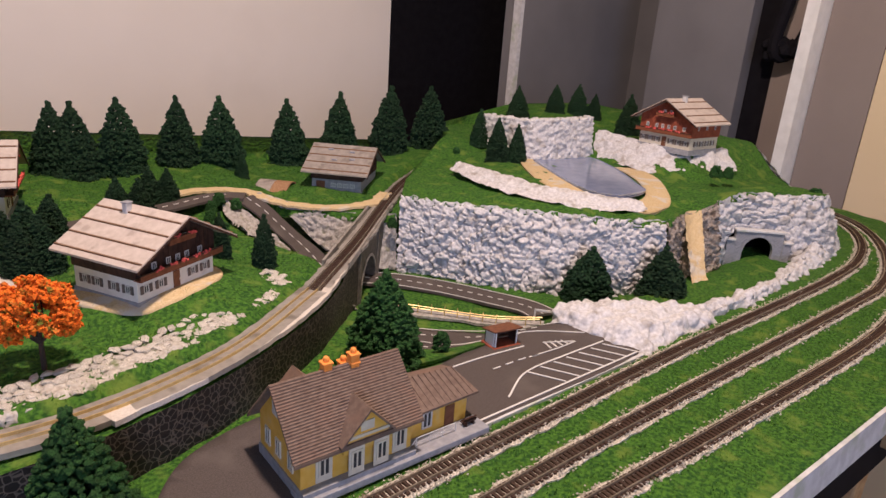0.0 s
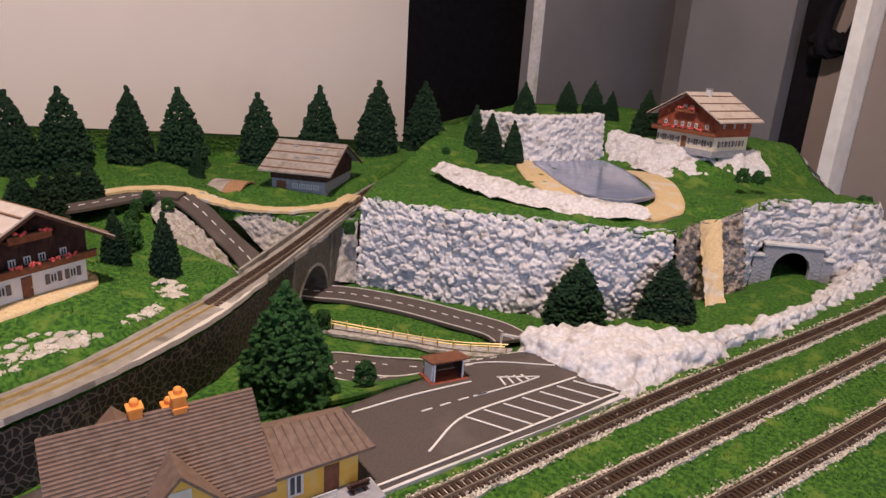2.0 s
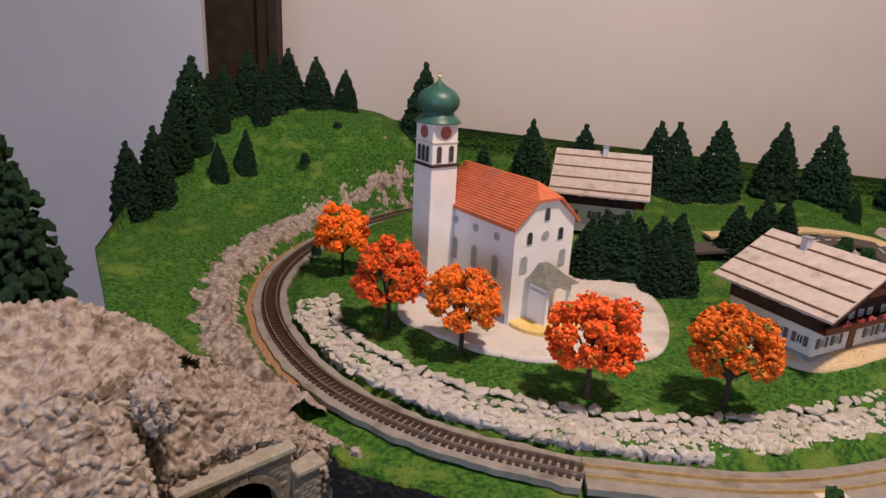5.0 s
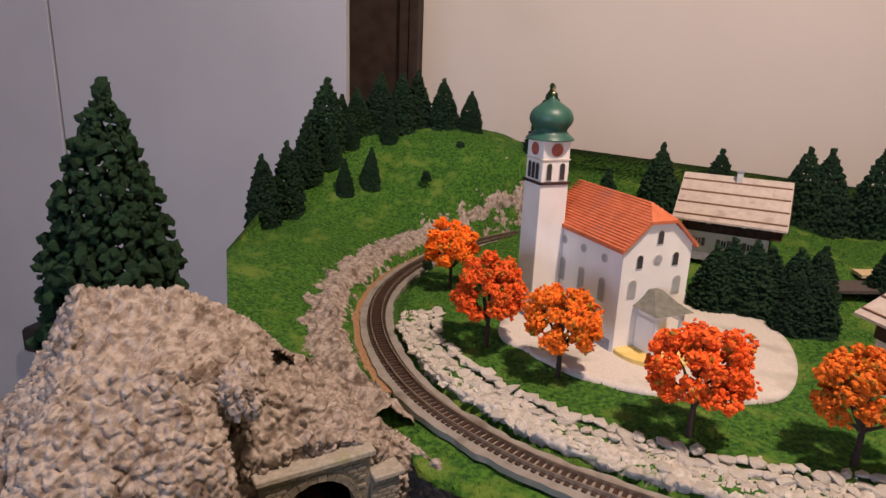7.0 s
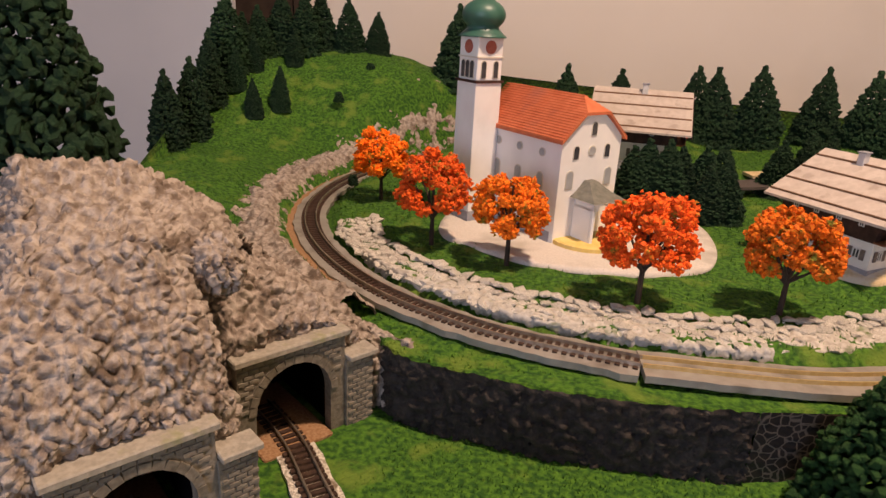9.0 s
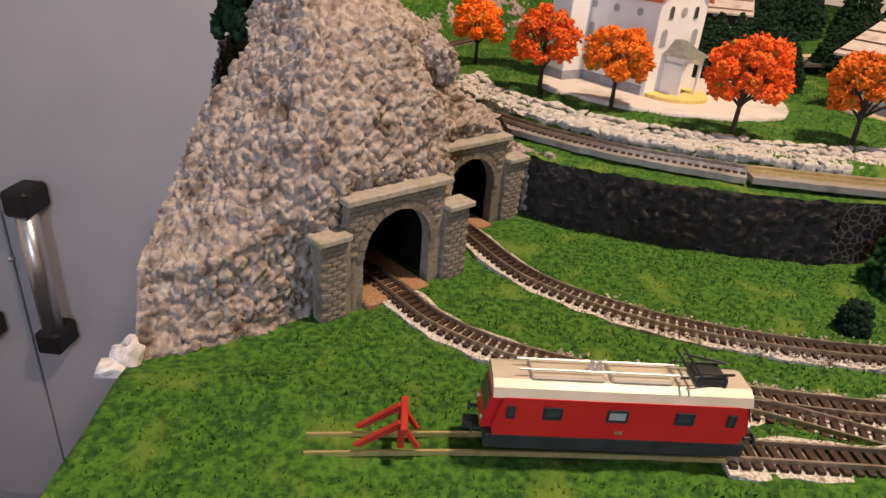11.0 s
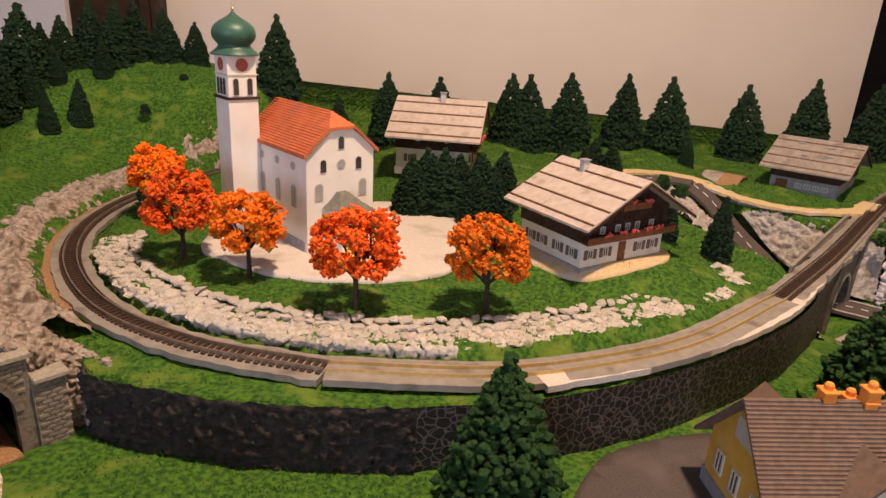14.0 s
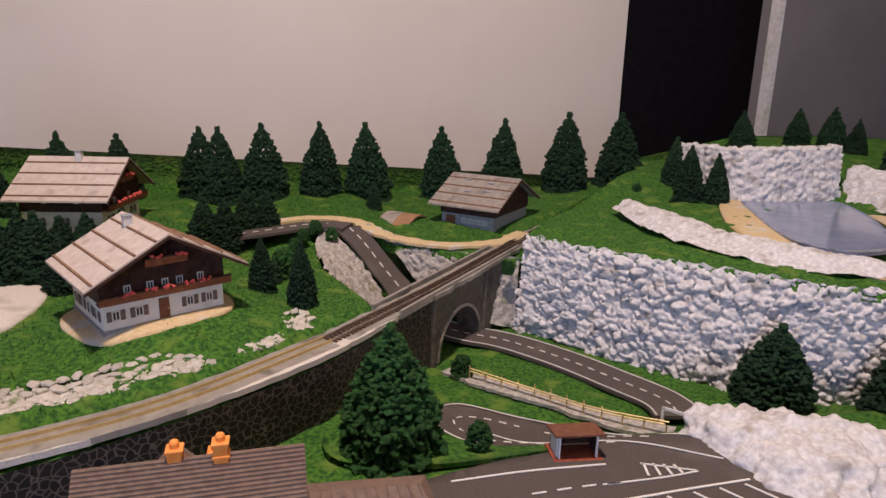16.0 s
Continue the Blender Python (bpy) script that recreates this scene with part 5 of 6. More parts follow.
    bm = bmesh.new()
    box(bm, tx - tw, ty - tw, -.008, tx + tw, ty + tw, .1085, bevel=.0004)
    tower = part("tower", bm, CHURCHWHITE, c, "white square bell tower")
    bm = bmesh.new()
    box(bm, tx - tw - .0012, ty - tw - .0012, .1080, tx + tw + .0012, ty + tw + .0012, .1098)
    part("cornice", bm, TIMBER, tower, "dark cornice band")
    bm = bmesh.new()
    box(bm, tx - tw + .0006, ty - tw + .0006, .1098, tx + tw - .0006, ty + tw - .0006, .142, bevel=.0004)
    part("belfry", bm, CHURCHWHITE, tower)
    bm = bmesh.new()
    box(bm, tx - tw - .0002, ty - tw - .0002, .1265, tx + tw + .0002, ty + tw + .0002, .1275)
    part("string_course", bm, CREAMTRIM, tower)
    for a in range(4):
        r = Matrix.Translation((tx, ty, 0)) @ Matrix.Rotation(a * math.pi / 2, 4, "Z")
        for x in (-.0058, 0, .0058)[::(1 if a % 2 else 2)]:
            o = arched(r @ Matrix.Translation((x, -tw + .0006, .1180)), .0042, .0125)
            o.parent = tower
            o.name = "belfry_opening"
        bm = bmesh.new()
        lathe(bm, [(.0050, -.0004), (.0050, .0006)], 20, Matrix.Rotation(math.pi / 2, 4, "X"))
        o = part("clock", bm, CLOCK, tower, "round red clock face")
        o.matrix_basis = r @ Matrix.Translation((0, -tw + .0006, .1345))
    bm = bmesh.new()
    lathe(bm, [(.0190, .1425), (.0185, .1437), (.0150, .1470), (.0125, .1500), (.0124, .1515), (.0140, .1535), (.0160, .1565), (.0170, .1600), (.0166, .1640), (.0148, .1680), (.0115, .1712), (.0070, .1742), (.0034, .1770), (.0012, .1795), (.0004, .1815)], 16, Matrix.Translation((tx, ty, .1415)) @ Matrix.Diagonal((1, 1, .857, 1)) @ Matrix.Translation((0, 0, -.1425)))
    dome = part("onion_dome", bm, COPPER, tower, "dark green copper onion dome", True)
    bm = bmesh.new()
    bmesh.ops.create_uvsphere(bm, u_segments=10, v_segments=8, radius=.0013, matrix=Matrix.Translation((tx, ty, .1758)))
    cyl(bm, .0003, .0003, (tx, ty, .1735), (tx, ty, .1810), 6)
    box(bm, tx - .0014, ty - .0003, .1786, tx + .0014, ty + .0003, .1792)
    part("finial", bm, BRASS, c, "gilded ball and cross")
    bm = bmesh.new()
    box(bm, tx - tw - .001, ty - tw - .001, -.008, tx + tw + .001, ty + tw + .001, .006)
    box(bm, -W / 2 - .0008, .004, -.008, -W / 2 + .002, D, .006)
    part("plinth", bm, GREYWALL, c, "blue-grey painted plinth")


church()


def station():
    s = thing("station_building", pose(0.216, 0.365, 0.006), "yellow station building with brown tiled roof", "building")
    # local x along the platform, y away from it
    x0, x1, y0, y1, eave, ridge = -.040, .044, -.031, .029, .034, .066
    bm = bmesh.new()
    a = [(y0, -.004), (y1, -.004), (y1, eave), (-.002, ridge - .003), (y0, eave)]
    v0 = [bm.verts.new((x0, y, z)) for y, z in a]
    v1 = [bm.verts.new((x1, y, z)) for y, z in a]
    bm.faces.new(v0[::-1])
    bm.faces.new(v1)
    for k in range(5):
        bm.faces.new((v0[k], v0[(k + 1) % 5], v1[(k + 1) % 5], v1[k]))
    bmesh.ops.recalc_face_normals(bm, faces=bm.faces)
    part("wall", bm, YELLOW, s, "ochre yellow walls")
    for y, ey in ((-1, y0 - .006), (1, y1 + .006)):
        k = (ridge - eave) / .029
        ez = ridge - k * (abs(ey + .002))
        bm = bmesh.new()
        plate(bm, [(x0 - .007, -.002, ridge + .001), (x1 + .006, -.002, ridge + .001), (x1 + .006, ey, ez + .001), (x0 - .007, ey, ez + .001)], .002)
        p = part("roof_slope", bm, BROWNROOF, s, "brown ribbed tile roof slope")
        for j in range(26):
            f = (j + .5) / 26
            yy, zz = -.002 + (ey + .002) * f, ridge + .001 + (ez - ridge) * f
            bm = bmesh.new()
            box(bm, x0 - .0068, yy - .0005, zz - .0006, x1 + .0058, yy + .0005, zz + .0005)
            part("tile_course", bm, BROWNROOF, p)
    # front gable and rear gable
    for sgn, gy, cx in ((-1, y0 - .0045, .005), (1, y1 + .0045, -.012)):
        gh, gw = .052, .017
        bm = bmesh.new()
        prism(bm, [(cx - gw, eave - .012), (cx + gw, eave - .012), (cx + gw, eave), (cx, gh - .002), (cx - gw, eave)], min(gy, 0), max(gy, 0))
        g = part("gable", bm, YELLOW, s, "yellow cross gable")
        for q in (-1, 1):
            bm = bmesh.new()
            plate(bm, [(cx, gy + sgn * .004, gh + .001), (cx, -.004 * sgn, gh + .001), (cx + q * (gw + .004), sgn * .018, eave - .003), (cx + q * (gw + .004), gy + sgn * .004, eave - .003)], .002)
            part("gable_roof", bm, BROWNROOF, g)
        bm = bmesh.new()
        box(bm, cx - .005, gy - .0006 if sgn < 0 else gy, eave + .002, cx + .005, gy if sgn < 0 else gy + .0006, eave + .009)
        part("gable_window", bm, CREAMTRIM, g)
        bm = bmesh.new()
        box(bm, cx - gw, gy - .0008 if sgn < 0 else gy, eave - .002, cx + gw, gy if sgn < 0 else gy + .0008, eave)
        part("cornice", bm, CREAMTRIM, g)
    for x in (-.024, -.003, .016, .034):
        window(s, Matrix.Translation((x, y0 - (.0059 if -.012 < x < .022 else .0013), .017)), .0085, .014, None, CREAMTRIM)
        bm = bmesh.new()
        y = y0 - (.0052 if -.012 < x < .022 else .0006)
        box(bm, x - .0058, y - .0004, .006, x + .0058, y + .0004, .0265)
        part("window_surround", bm, CREAMTRIM, s)
    for y in (-.018, .0, .016):
        window(s, Matrix.Translation((x0 - .0004, y, .018)) @ Matrix.Rotation(-math.pi / 2, 4, "Z"), .0075, .013, None, CREAMTRIM)
    bm = bmesh.new()
    box(bm, x0 - .0006, -.012, .040, x0 + .001, .008, .052)
    part("gable_board", bm, FRAME, s, "pale blue gable boarding")
    bm = bmesh.new()
    box(bm, x0 - .001, y0 - .006, -.004, x1 + .001, y1 + .001, .005)
    part("plinth", bm, GREYWALL, s, "blue-grey plinth")
    for x, y in ((-.006, .0), (.0105, .006), (.0135, -.0020)):
        bm = bmesh.new()
        z = ridge - .0035 - abs(y + .002) * 1.1
        box(bm, x - .0032, y - .0032, z - .005, x + .0032, y + .0032, z + .0105, bevel=.0004)
        ch = part("chimney", bm, ORANGE, s, "bright orange brick chimney")
        bm = bmesh.new()
        box(bm, x - .0038, y - .0038, z + .0035, x + .0038, y + .0038, z + .0050, bevel=.0003)
        box(bm, x - .0038, y - .0038, z + .0098, x + .0038, y + .0038, z + .0112, bevel=.0003)
        part("collar", bm, ORANGE, ch)
        bm = bmesh.new()
        lathe(bm, [(.0022, z + .0112), (.0022, z + .0135), (.0016, z + .0145)], 10, Matrix.Translation((x, y, 0)))
        part("pot", bm, ORANGE, ch)
    # low wing with its canopy
    bm = bmesh.new()
    box(bm, x1, -.020, -.004, .104, .024, .024)
    part("wing_wall", bm, YELLOW, s, "yellow low wing")
    bm = bmesh.new()
    plate(bm, [(x1 + .003, .002, .0385), (.106, .002, .034), (.114, -.022, .0225), (x1 + .003, -.027, .0255)], .002)
    plate(bm, [(x1 + .003, .002, .0385), (x1 + .003, .028, .0255), (.114, .026, .0225), (.106, .002, .034)], .002)
    plate(bm, [(.106, .002, .034), (.114, .026, .0225), (.114, -.022, .0225)], .002)
    w = part("wing_roof", bm, BROWNROOF, s, "brown sheet roof of the wing")
    for k in range(11):
        x = x1 + .007 + k * .0054
        f = (x - x1 - .003) / .062
        bm = bmesh.new()
        cyl(bm, .0006, .0006, (x, .002, .0392 - .0045 * f), (x + .004 * f, -.0255 + .004 * f, .0260 - .003 * f), 6)
        part("rib", bm, BROWNROOF, w)
    window(s, Matrix.Translation((.066, -.0206, .013)), .009, .014, None, FRAME)
    bm = bmesh.new()
    box(bm, .083, -.0206, 0, .092, -.0190, .018)
    part("door", bm, DOORWOOD, s)
    bm = bmesh.new()
    box(bm, x0 - .002, -.040, -.004, .112, -.0205, .0015, bevel=.0004)
    part("platform", bm, GREYWALL, s, "grey platform slab")
    # ramp railing
    bm = bmesh.new()
    for x in (.050, .062, .074, .086):
        cyl(bm, .0004, .0004, (x, -.030, .0015), (x, -.030, .0085), 6)
    cyl(bm, .0004, .0004, (.050, -.030, .0085), (.086, -.030, .0085), 6)
    cyl(bm, .0004, .0004, (.050, -.030, .005), (.086, -.030, .005), 6)
    cyl(bm, .0004, .0004, (.044, -.030, .0015), (.050, -.030, .0085), 6)
    part("railing", bm, FRAME, s, "pale metal ramp railing")
    bm = bmesh.new()
    for z in (.0055, .0075):
        box(bm, .094, -.031, z, .106, -.0295, z + .001)
    for x in (.096, .103):
        box(bm, x, -.031, .0015, x + .001, -.026, .006)
    box(bm, .094, -.030, .004, .106, -.026, .005)
    part("bench", bm, TIMBER, s, "dark wooden bench")


station()


def bus_shelter():
    b = thing("bus_shelter", pose(0.439, 0.430, 0.002, 0, 0, -8) @ Matrix.Scale(.86, 4), "small wooden bus shelter with a sloping roof", "shelter")
    for n, d, mat in (("back_wall", (-.016, .010, 0, .016, .0115, .018), TIMBER), ("side_wall", (-.016, -.006, 0, -.0147, .010, .018), WHITE), ("side_wall", (.0147, -.006, 0, .016, .010, .018), TIMBER),
                      ("bench", (-.013, .004, .005, .013, .0095, .0062), BATTEN), ("base", (-.019, -.012, -.004, .019, .014, .0015), REDTIMBER)):
        bm = bmesh.new()
        box(bm, *d, bevel=.0003)
        part(n, bm, mat, b)
    bm = bmesh.new()
    plate(bm, [(-.019, -.012, .0225), (.019, -.012, .0225), (.019, .014, .0178), (-.019, .014, .0178)], .0014)
    part("roof", bm, DOORWOOD, b, "orange-brown boarded roof")
    for x in (-.0150, .0136):
        bm = bmesh.new()
        box(bm, x, -.0085, .0, x + .0014, -.0070, .0210)
        part("post", bm, WHITE, b, "white post")


bus_shelter()


def frame_sign():
    s = thing("barrier_frame", pose(0.535, 0.476, -.018, 0, 0, -50), "pale metal height barrier beside the road", "barrier")
    for n, d in (("post", (-.001, -.001, -.006, .001, .001, .018)), ("crossbar", (-.001, -.001, .016, .034, .001, .018)), ("post", (.033, -.001, .010, .035, .001, .018))):
        bm = bmesh.new()
        box(bm, *d)
        part(n, bm, FRAME, s)


frame_sign()


# brown-grey concrete, darkened so the colour carries the wall's own shadow
BRIDGEWALL = material("weathered_shaded_bridge_wall", (0.105, 0.092, 0.078), (0.16, 0.142, 0.12), 0.85, scale=160, bump=0.4, distance=0.0008, spot=(0.07, 0.06, 0.05), spot_scale=50)


def bridge():
    b = thing("railway_bridge", pose(0.345, 0.5895, 0, 0, 0, 45.6), "grey concrete arch bridge carrying the mountain track", "bridge")
    L, top, r, cx, foot = 0.232, 0.0505, 0.041, 0.103, -.034
    arch = [(cx + r * math.cos(a), -.018 + r * math.sin(a)) for a in np.linspace(math.pi, 0, 17)]
    bm = bmesh.new()
    prism(bm, [(.048, foot), (cx - r, foot)] + arch + [(cx + r, foot), (L, foot), (L, top + .002), (.048, top - .001)], -.0125, .0125)
    part("arch_wall", bm, BRIDGEWALL, b, "weathered concrete wall with a round arch, shade put into its colour")
    bm = bmesh.new()
    prism(bm, [(-.02, foot), (.0475, foot), (.0475, top - .003), (-.02, top - .005)], -.0120, .0120)
    part("abutment", bm, CRAZED, b, "dark crazed abutment")
    for y in (-.0150, .0125):
        bm = bmesh.new()
        prism(bm, [(-.004, top - .004), (L + .004, top), (L + .004, top + .007), (-.004, top + .003)], y, y + .0025)
        part("parapet", bm, TRACKBED, b, "pale low parapet")
    for k in range(len(arch) - 1):
        bm = bmesh.new()
        (xa, za), (xb, zb) = arch[k], arch[k + 1]
        m = Vector(((xa + xb) / 2 - cx, 0, (za + zb) / 2 + .018)).normalized()
        prism(bm, [(xa, za), (xb, zb), (xb + m.x * .003, zb + m.z * .003), (xa + m.x * .003, za + m.z * .003)], -.0137, -.0120)
        part("arch_stone", bm, TRACKBED, b, "pale arch stone")
    for x in (cx - r - .010, cx + r + .010):
        bm = bmesh.new()
        box(bm, x - .0025, -.0150, foot, x + .0025, -.0120, top - .003)
        part("pilaster", bm, BRIDGEWALL, b)


bridge()


COPING = material("portal_coping", (0.28, 0.25, 0.20), (0.38, 0.34, 0.275), 0.9, scale=400, bump=0.5, distance=0.0006, spot=(0.26, 0.25, 0.14), spot_scale=90)


def portal(m, label, mat=PORTAL, W=0.058, top=0.058, r=0.0205, spring=0.029, wing=0.016, wing_h=0.043):
    p = thing("tunnel_portal", m, label, "tunnel portal")
    arch = [(r * math.cos(a), spring + r * 1.05 * math.sin(a)) for a in np.linspace(math.pi, 0, 15)]
    bm = bmesh.new()
    prism(bm, [(-W / 2, -.006), (-r, -.006)] + arch + [(r, -.006), (W / 2, -.006), (W / 2, top), (-W / 2, top)], 0, .006)
    part("face_wall", bm, mat, p)
    bm = bmesh.new()
    box(bm, -W / 2 - .002, -.003, top, W / 2 + .002, .010, top + .0035, bevel=.0006)
    part("coping", bm, EDGE if mat is not PORTAL else COPING, p, "stone coping slab")
    for s in (-1, 1):
        bm = bmesh.new()
        box(bm, min(s * W / 2, s * (W / 2 + wing)), -.002, -.006, max(s * W / 2, s * (W / 2 + wing)), .005, wing_h)
        part("wing_wall", bm, mat, p)
        bm = bmesh.new()
        box(bm, min(s * (W / 2 + .0005), s * (W / 2 + wing + .002)), -.005, wing_h, max(s * (W / 2 + .0005), s * (W / 2 + wing + .002)), .008, wing_h + .003, bevel=.0005)
        part("wing_coping", bm, EDGE if mat is not PORTAL else COPING, p, "stone coping slab")
    for k in range(len(arch) - 1):
        bm = bmesh.new()
        (xa, za), (xb, zb) = arch[k], arch[k + 1]
        v = Vector(((xa + xb) / 2, 0, (za + zb) / 2 - spring)).normalized()
        prism(bm, [(xa, za), (xb, zb), (xb + v.x * .004, zb + v.z * .004), (xa + v.x * .004, za + v.z * .004)], -.0009 - .0003 * (k % 2), .001)
        part("arch_stone", bm, mat, p)
    me = mesh_box(("brick", mat.name), -.0024, -.0007, -.0010, .0024, .0002, .0010, mat, .0002)
    row = 0
    z = .0012
    while z < top - .001:
        x = -W / 2 - wing + .003 + (row % 2) * .0026
        while x < W / 2 + wing - .002:
            free = abs(x) > r + .0062 or z > spring + math.sqrt(max(0, (r + .0055) ** 2 - x * x))
            if abs(abs(x) - W / 2) < .0026:
                free = False
            if abs(x) > W / 2 and z > wing_h - .001:
                free = False
            if free:
                child("brick", me, p, Matrix.Translation((x, 0 if abs(x) < W / 2 else -.002, z)))
            x += .0053
        z += .0026
        row += 1
    # open-fronted box; the tunnel's shade is painted on it as black
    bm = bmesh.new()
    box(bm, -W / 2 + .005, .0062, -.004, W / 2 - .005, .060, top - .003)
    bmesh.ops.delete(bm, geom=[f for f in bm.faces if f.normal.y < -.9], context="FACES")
    part("tunnel_lining", bm, DARK, p, "tunnel inside, its darkness put into a black colour")
    bm = bmesh.new()
    box(bm, -r + .001, -.004, .001, r - .001, .058, .0050, bevel=.0008)
    part("tunnel_floor", bm, RUSTBED, p, "rust-brown earth in the tunnel mouth")


portal(pose(-.236, .3135, -.003, 0, 0, 45), "tan stone tunnel portal of the front line")
portal(pose(-.2035, .399, -.003, 0, 0, 45), "tan stone tunnel portal of the rear line")
portal(pose(.968, .4405, -.010, 0, 0, -41), "grey stone tunnel portal in the white cliff", GREYWALL, 0.070, 0.050, 0.022, 0.020, 0.012, 0.036)
railway("track", [(.975, .452, -.010), (.955, .425, -.012), (.935, .402, -.014)], "short track into the far tunnel", width=.018)


def locomotive():
    l = thing("locomotive", pose(-.1475, .2105, .0094, 0, 0, 5.2) @ Matrix.Diagonal((1.03, 1.03, 1.22, 1)), "red electric locomotive with beige roof and folded pantograph", "locomotive")
    a, w = .0445, .0092
    bm = bmesh.new()
    pts = [(-a, .0078), (a, .0078), (a + .0006, .0100), (a - .0025, .0205), (-a + .0025, .0205), (-a - .0006, .0100)]
    prism(bm, pts, -w, w)
    bmesh.ops.bevel(bm, geom=[e for e in bm.edges if abs(e.verts[0].co.y - e.verts[1].co.y) < 1e-6 and abs(e.verts[0].co.x - e.verts[1].co.x) < .004], offset=.0034, segments=4, affect="EDGES")
    body = part("body", bm, LOCORED, l, "glossy red locomotive body")
    bm = bmesh.new()
    prism(bm, [(-w + .0002, .0203), (w - .0002, .0203), (w - .0016, .0228), (w - .0045, .0240), (-w + .0045, .0240), (-w + .0016, .0228)], -a + .0024, a - .0024)
    bm.transform(Matrix.Rotation(-math.pi / 2, 4, "Z"))
    roof = part("roof", bm, LOCOROOF, l, "beige-silver roof")
    for x0, x1 in ((-.030, -.006), (-.004, .016)):
        bm = bmesh.new()
        box(bm, x0, -.0050, .0238, x1, .0050, .0252, bevel=.0006)
        part("roof_hatch", bm, LOCOROOF, roof)
    for y in (-.0028, .0028):
        bm = bmesh.new()
        cyl(bm, .00035, .00035, (-.034, y, .0262), (.020, y, .0262), 6)
        part("roof_conduit", bm, METAL, roof)
    bm = bmesh.new()
    for x in (-.010, -.0075):
        cyl(bm, .0012, .0007, (x, .0, .0250), (x, 0, .0282), 8)
    part("insulator", bm, METAL, roof)
    bm = bmesh.new()
    for y in (-.0045, .0045):
        cyl(bm, .0004, .0004, (.018, y, .0265), (.036, y * .7, .0275), 6)
        cyl(bm, .0004, .0004, (.036, y * .7, .0275), (.022, y * 1.2, .0288), 6)
    for x, y, z in ((.020, .0075, .0292), (.023, .0075, .0292)):
        cyl(bm, .0004, .0004, (x, -y, z), (x, y, z), 6)
    box(bm, .024, -.0045, .0240, .034, .0045, .0264, bevel=.0004)
    for y in (-.004, .004):
        for x in (.025, .033):
            cyl(bm, .0009, .0006, (x, y, .0238), (x, y, .0270), 8)
    part("pantograph", bm, UNDER, roof, "dark folded pantograph")
    bm = bmesh.new()
    box(bm, -a + .001, -w - .0002, .0030, a - .001, w + .0002, .0080, bevel=.0004)
    part("skirt", bm, UNDER, l, "dark grey underframe")
    for x in (-.024, .024):
        bm = bmesh.new()
        box(bm, x - .0125, -.0066, .0008, x + .0125, .0066, .0045, bevel=.0005)
        bogie = part("bogie", bm, UNDER, l)
        for k in (-.008, .008):
            for y in (-.0046, .0046):
                bm = bmesh.new()
                cyl(bm, .0032, .0032, (x + k, y - .0007, .0030), (x + k, y + .0007, .0030), 14)
                part("wheel", bm, UNDER, bogie)
    for y, r in ((-w - .0001, 0), (w + .0001, math.pi)):
        for x, ww, g in ((-.036, .0028, GLASS), (-.0225, .0062, GLASS), (-.0015, .0068, GREYGLASS), (.0205, .0062, GLASS), (.036, .0028, GLASS)):
            window(l, Matrix.Translation((x, y, .0160)) @ Matrix.Rotation(r, 4, "Z"), ww, .0040, None, UNDER, g, False)
    for s in (-1, 1):
        bm = bmesh.new()
        plate(bm, [(s * (a - .0004), -.0072, .0140), (s * (a - .0004), .0072, .0140), (s * (a - .0019), .0062, .0190), (s * (a - .0019), -.0062, .0190)], .0001)
        part("windscreen", bm, GLASS, l, "dark cab windscreen")
        for y in (-.0055, .0055):
            bm = bmesh.new()
            cyl(bm, .0006, .0006, (s * a, y, .0072), (s * (a + .0028), y, .0072), 8)
            cyl(bm, .0016, .0016, (s * (a + .0028), y, .0072), (s * (a + .0034), y, .0072), 10)
            part("buffer", bm, UNDER, l)
            bm = bmesh.new()
            cyl(bm, .0009, .0009, (s * a, y, .0112), (s * (a + .0006), y, .0112), 10)
            part("headlight", bm, METAL, l)
        bm = bmesh.new()
        box(bm, min(s * a, s * (a + .0055)), -.0022, .0040, max(s * a, s * (a + .0055)), .0022, .0066, bevel=.0004)
        part("coupling", bm, UNDER, l, "black hook coupling")
    bm = bmesh.new()
    box(bm, -.0012, -w - .0006, .0100, .0012, -w, .0108)
    part("number_plate", bm, METAL, l)


locomotive()


def buffer_stop():
    b = thing("buffer_stop", pose(-.2195, .2015, .0098, 0, 0, 6), "red steel buffer stop at the end of the siding", "buffer stop")
    for y in (-.0045, .0045):
        bm = bmesh.new()
        box(bm, -.0012, y - .001, 0, .0012, y + .001, .0105)
        part("upright", bm, BUFFERRED, b)
        bm = bmesh.new()
        prism(bm, [(-.016, 0), (-.0135, 0), (.0, .0085), (-.0012, .0105)], y - .001, y + .001)
        part("brace", bm, BUFFERRED, b)
        bm = bmesh.new()
        prism(bm, [(.0012, .006), (.0050, 0), (.0065, 0), (.0012, .009)], y - .001, y + .001)
        part("front_brace", bm, BUFFERRED, b)
    bm = bmesh.new()
    box(bm, -.0004, -.0085, .0075, .0022, .0085, .0112, bevel=.0004)
    part("beam", bm, BUFFERRED, b)


buffer_stop()

# ---- trees and bushes ----


ico = bmesh.new()
bmesh.ops.create_icosphere(ico, subdivisions=1, radius=1.0)
ICO_V = np.array([v.co[:] for v in ico.verts])
ICO_F = np.array([[v.index for v in f.verts] for f in ico.faces])
ico.free()
rng = np.random.default_rng(4)


